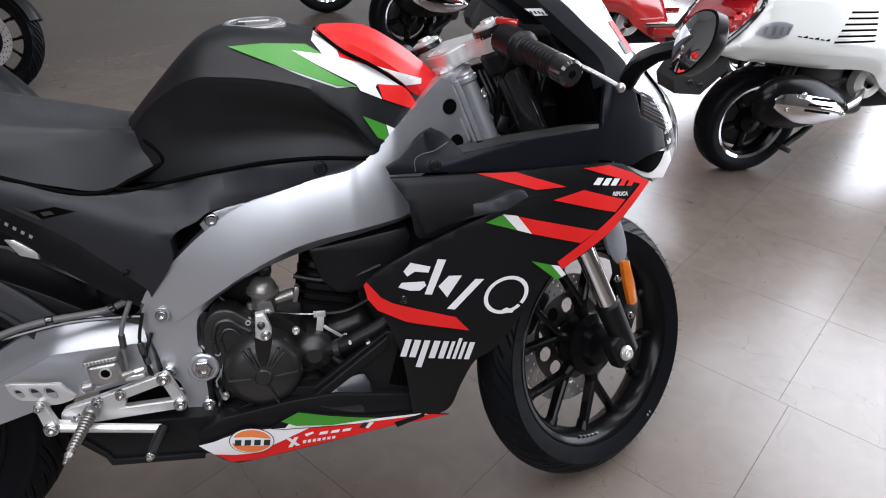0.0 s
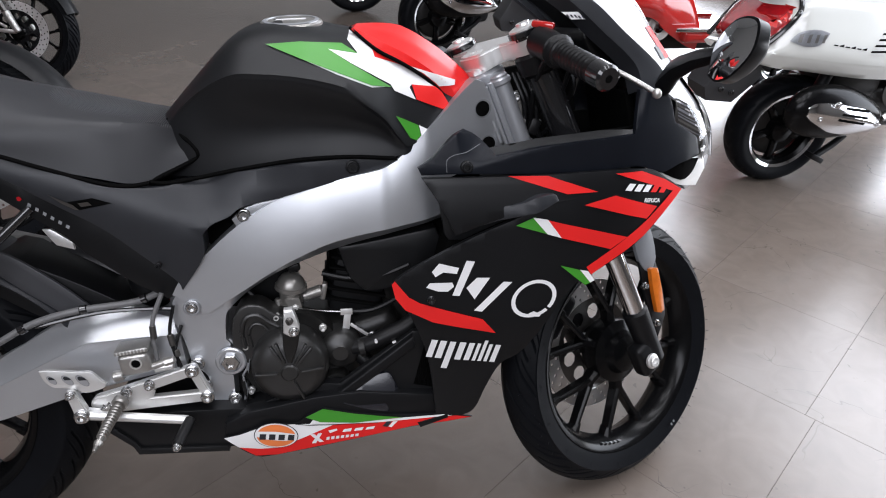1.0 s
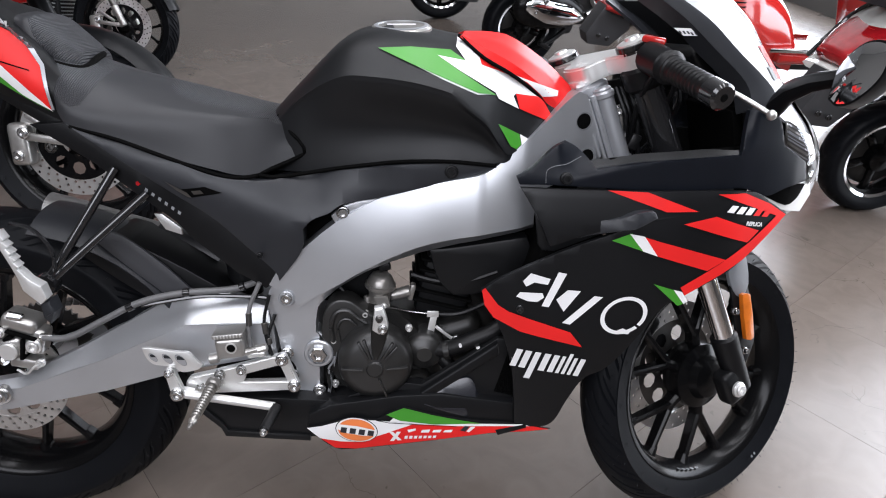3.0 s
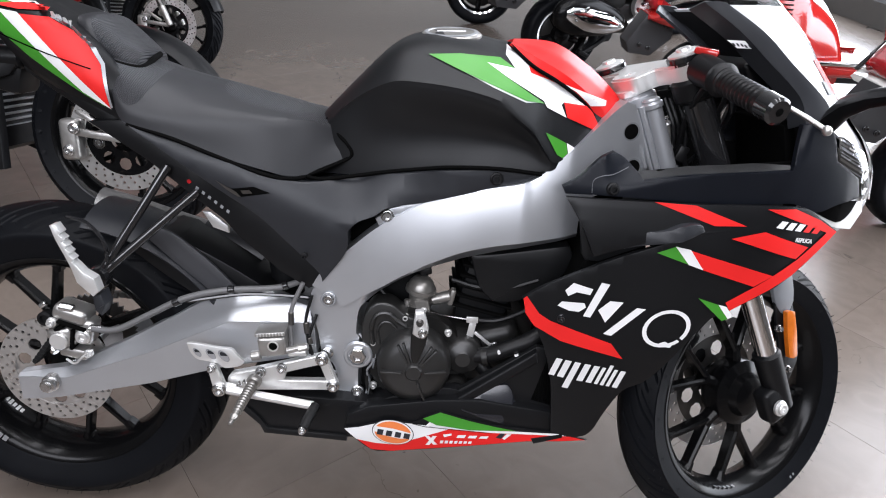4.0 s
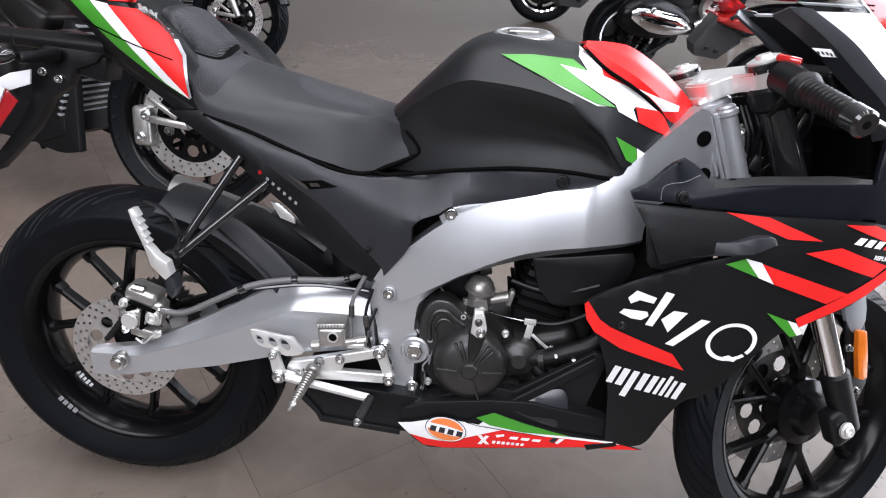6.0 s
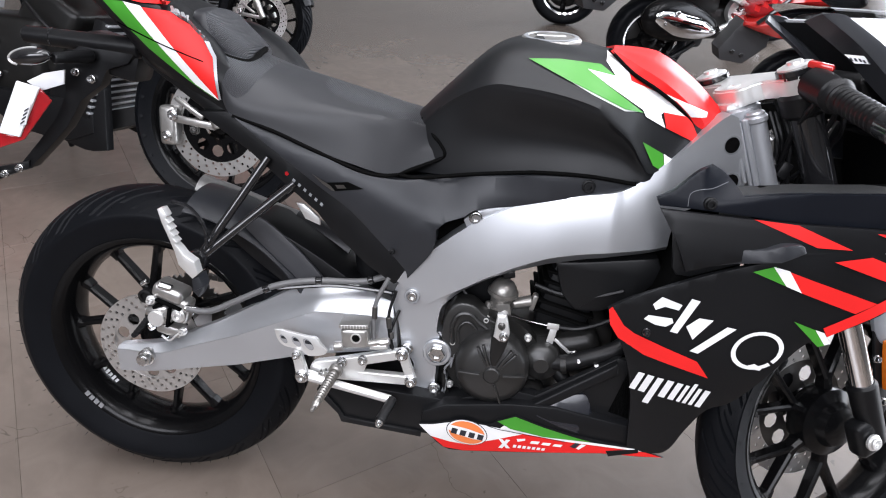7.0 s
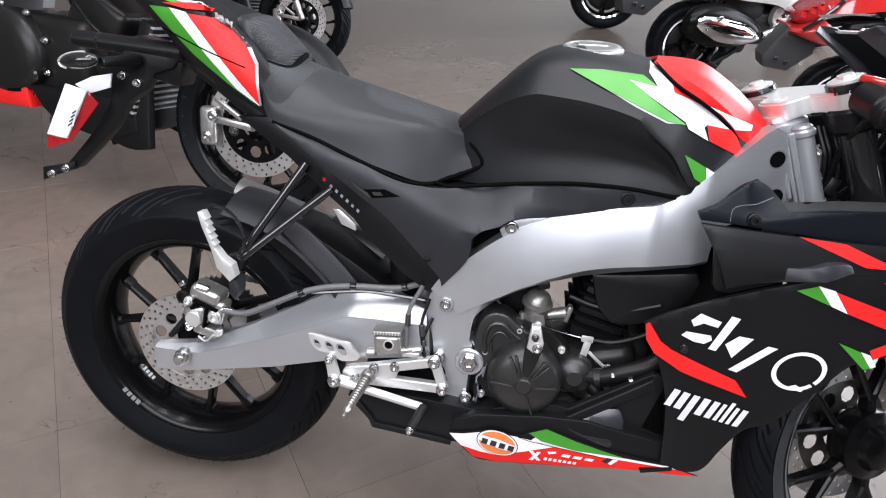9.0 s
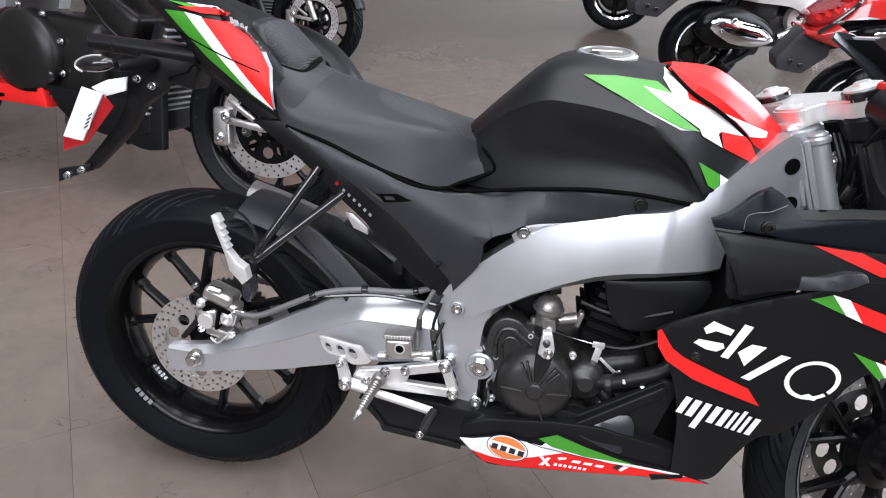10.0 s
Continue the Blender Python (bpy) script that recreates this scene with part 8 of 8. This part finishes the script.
    stand = part("centre_stand", tube([(0.2, -0.14, 0.25), (0.15, -0.15, 0.215), (0.1, -0.16, 0.19), (0.06, -0.17, 0.17)], 0.015, 10), "satin_black", root, "black centre stand")
    part("stand_foot", box_bm((0.07, 0.05, 0.024), pose(0.06, -0.17, 0.168, 0, 25, 0), bevel=0.006), "soft_rubber", stand)
    # front part
    part("floorboard", box_bm((0.46, 0.4, 0.08), pose(0.8, 0, 0.39), bevel=0.03, segs=3), paint, root, "painted floorboard")
    for s in (-1, 1):
        part("floor_strip", box_bm((0.46, 0.015, 0.022), pose(0.74, 0.205 * s, 0.43), bevel=0.004), "chrome", root, "chrome edge strip")
    part("leg_shield", box_bm((0.05, 0.52, 0.66), pose(1.14, 0, 0.63, 0, -14, 0), bevel=0.024, segs=3), paint, root, "painted leg shield")
    part("front_mudguard", loft([(1.12, [(0.06, 0.4), (0.09, 0.44), (0, 0.5)]), (1.3, [(0.08, 0.4), (0.11, 0.48), (0, 0.56)]), (1.5, [(0.07, 0.38), (0.1, 0.44), (0, 0.5)]), (1.6, [(0.03, 0.36), (0.05, 0.39), (0, 0.42)])], 5, 14), paint, root, "painted front mudguard")
    part("steering_column", rod_bm((1.33, 0, 0.3), (1.13, 0, 1.0), 0.03, 0.03, 14), "satin_black", root)
    part("handlebar_cover", loft([(1.0, [(0.06, 1.0), (0.1, 1.03), (0, 1.08)]), (1.12, [(0.1, 0.97), (0.13, 1.02), (0, 1.1)]), (1.22, [(0.06, 0.99), (0.08, 1.02), (0, 1.06)])], 5, 14), paint, root)
    part("handlebar", tube([(1.02, -0.34, 1.0), (1.1, -0.12, 1.02), (1.1, 0.12, 1.02), (1.02, 0.34, 1.0)], 0.016, 10), "soft_rubber", root)
    part("seat", loft([(-0.3, [(0.1, 0.85), (0.12, 0.89), (0, 0.92)]), (0.0, [(0.15, 0.86), (0.16, 0.91), (0, 0.94)]), (0.3, [(0.14, 0.83), (0.14, 0.87), (0, 0.9)]), (0.45, [(0.08, 0.79), (0.09, 0.82), (0, 0.84)])], 5, 14), "seat", root, "dark seat")
    return root


scooter(pose(2.756, 1.52, 0, 0, 0, 2), "scooter_white", "glossy white scooter with louvred rear cowl")
scooter(pose(2.2, 2.74, 0, 0, 0, 2), "scooter_red", "glossy red scooter parked between two others")
scooter(pose(1.56, 3.66, 0, 0, 0, 15) @ Matrix.Scale(1.14, 4), "scooter_grey", "pale scooter with a chromed heat shield")
scooter(pose(1.09, 5.216, 0, 0, 0, 2) @ Matrix.Scale(1.28, 4), "scooter_white", "white scooter at the end of the row")

# ---- the room ----


def slab(name, size, at, mat, label, category):
    return tagged(part(name, box_bm(size, Matrix.Translation(at), bevel=0.0), mat), label, category, kind="structure")


x0, x1, y0, y1, hh = (ROOM[k] for k in ("x0", "x1", "y0", "y1", "h"))
cx, cy = (x0 + x1) / 2, (y0 + y1) / 2
slab("ceiling", (x1 - x0, y1 - y0, 0.2), (cx, cy, hh + 0.1), "ceiling", "plain pale showroom ceiling", "ceiling")
slab("wall_west", (0.2, y1 - y0 + 0.4, hh), (x0 - 0.1, cy, hh / 2), "wall", "plain grey plaster wall", "wall")


def window_wall(name, along_x, fixed, lo, hi, glass_lo, glass_hi, sill=0.25):
    """A wall with one long window band: pieces round a real opening, posts and panes in it."""
    def put(nm, a, b, zlo, zhi, mat, label, cat, deep=0.2):
        size = (b - a, deep, zhi - zlo) if along_x else (deep, b - a, zhi - zlo)
        at = ((a + b) / 2, fixed, (zlo + zhi) / 2) if along_x else (fixed, (a + b) / 2, (zlo + zhi) / 2)
        return slab(nm, size, at, mat, label, cat)
    put(name, lo, glass_lo, 0, hh, "wall", "plain grey plaster wall beside the windows", "wall")
    put(name, glass_hi, hi, 0, hh, "wall", "plain grey plaster wall beside the windows", "wall")
    put(name, glass_lo, glass_hi, 0, sill, "wall", "low plaster wall under the windows", "wall")
    put(name, glass_lo, glass_hi, hh - 0.3, hh, "wall", "plaster band over the windows", "wall")
    k = max(1, int((glass_hi - glass_lo) / 1.8))
    for i in range(k + 1):
        a = glass_lo + (glass_hi - glass_lo) * i / k
        put("window_post", a - 0.03, a + 0.03, sill, hh - 0.3, "dark_steel", "dark metal window post", "window", 0.12)


window_wall("wall_east", False, x1 + 0.1, y0 - 0.2, 3.55, -0.6, 3.4)
# unseen pier below a high window, added to darken the floor's reflection
window_wall("wall_east", False, x1 + 0.1, 3.55, 4.75, 3.7, 4.6, 2.7)
window_wall("wall_east", False, x1 + 0.1, 4.75, y1 + 0.2, 4.8, 9.0)
# unseen wall; its window is made up to house the added south lamp
window_wall("wall_south", True, y0 - 0.1, x0, x1, -3.3, 2.1, 2.4)
slab("wall_north", (x1 - x0, 0.2, hh), (cx, y1 + 0.1, hh / 2), "wall_pale", "plain grey plaster wall behind the bikes", "wall")

for tx in TUBES:
    lum = empty("ceiling_luminaire", Matrix.Translation((tx, -0.5, 0)), "long white linear luminaire under the ceiling", "ceiling lamp", "ceiling lamps")
    part("housing", box_bm((0.3, 4.1, 0.08), Matrix.Translation((0, 0, 4.36)), bevel=0.01), "white", lum)
    part("hanger", box_bm((0.02, 0.02, 0.22), Matrix.Translation((0, -1.8, 4.5)), bevel=0.0), "steel", lum)
    part("hanger", box_bm((0.02, 0.02, 0.22), Matrix.Translation((0, 1.8, 4.5)), bevel=0.0), "steel", lum)

# ---- floor of square vinyl tiles ----
TILE, TURN_F = 0.483, radians(37.5)
base = tagged(part("floor", box_bm((x1 - x0 + 0.4, y1 - y0 + 0.4, 0.1), Matrix.Translation((cx, cy, -0.0555)), bevel=0.0), "joint"), "worn warm-grey vinyl tile floor with dark joints", "floor", kind="structure")
tile = bmesh.new()
g = 0.0006
half = TILE / 2 - g
top = [tile.verts.new((u * half, v * half, 0)) for u, v in ((-1, -1), (1, -1), (1, 1), (-1, 1))]
edge = [tile.verts.new((u * (half + 0.0009), v * (half + 0.0009), -0.002)) for u, v in ((-1, -1), (1, -1), (1, 1), (-1, 1))]
tile.faces.new(top)
for i in range(4):
    tile.faces.new((edge[i], edge[(i + 1) % 4], top[(i + 1) % 4], top[i]))
tile_me = finish(tile, 20)
tile_me.materials.append(M["tile"])
eu, ev = Vector((math.cos(TURN_F), math.sin(TURN_F))), Vector((-math.sin(TURN_F), math.cos(TURN_F)))
U0, V0 = 1.612, -1.126
cells = []
for i in range(-24, 26):
    shift = 0.053 * min(4, -i) * TILE if i < 0 else 0.0
    for j in range(-16, 34):
        u, v = U0 + (i + 0.5) * TILE, V0 + (j + 0.5) * TILE - shift
        p = eu * u + ev * v
        if x0 - 0.2 < p.x < x1 + 0.2 and y0 - 0.2 < p.y < y1 + 0.2:
            cells.append((abs(p.x - 0.8) + 0.8 * abs(p.y - 1.3), p))
cells.sort(key=lambda c: c[0])
for _, p in cells[:300]:
    ob = part("tile", tile_me, "tile", base)
    ob.matrix_local = pose(p.x, p.y, 0.0, 0, 0, 37.5)
rest_v, rest_f = [], []
for _, p in cells[300:]:
    k = len(rest_v)
    for u, v in ((-1, -1), (1, -1), (1, 1), (-1, 1)):
        q = p + eu * u * half + ev * v * half
        rest_v.append((q.x, q.y, 0.0))
    rest_f.append((k, k + 1, k + 2, k + 3))
rest = bpy.data.meshes.new("tiles")
rest.from_pydata(rest_v, [], rest_f)
rest.materials.append(M["tile"])
far_tiles = new("far_tiles", rest)
far_tiles.parent = base
tagged(far_tiles, kind="stuff")
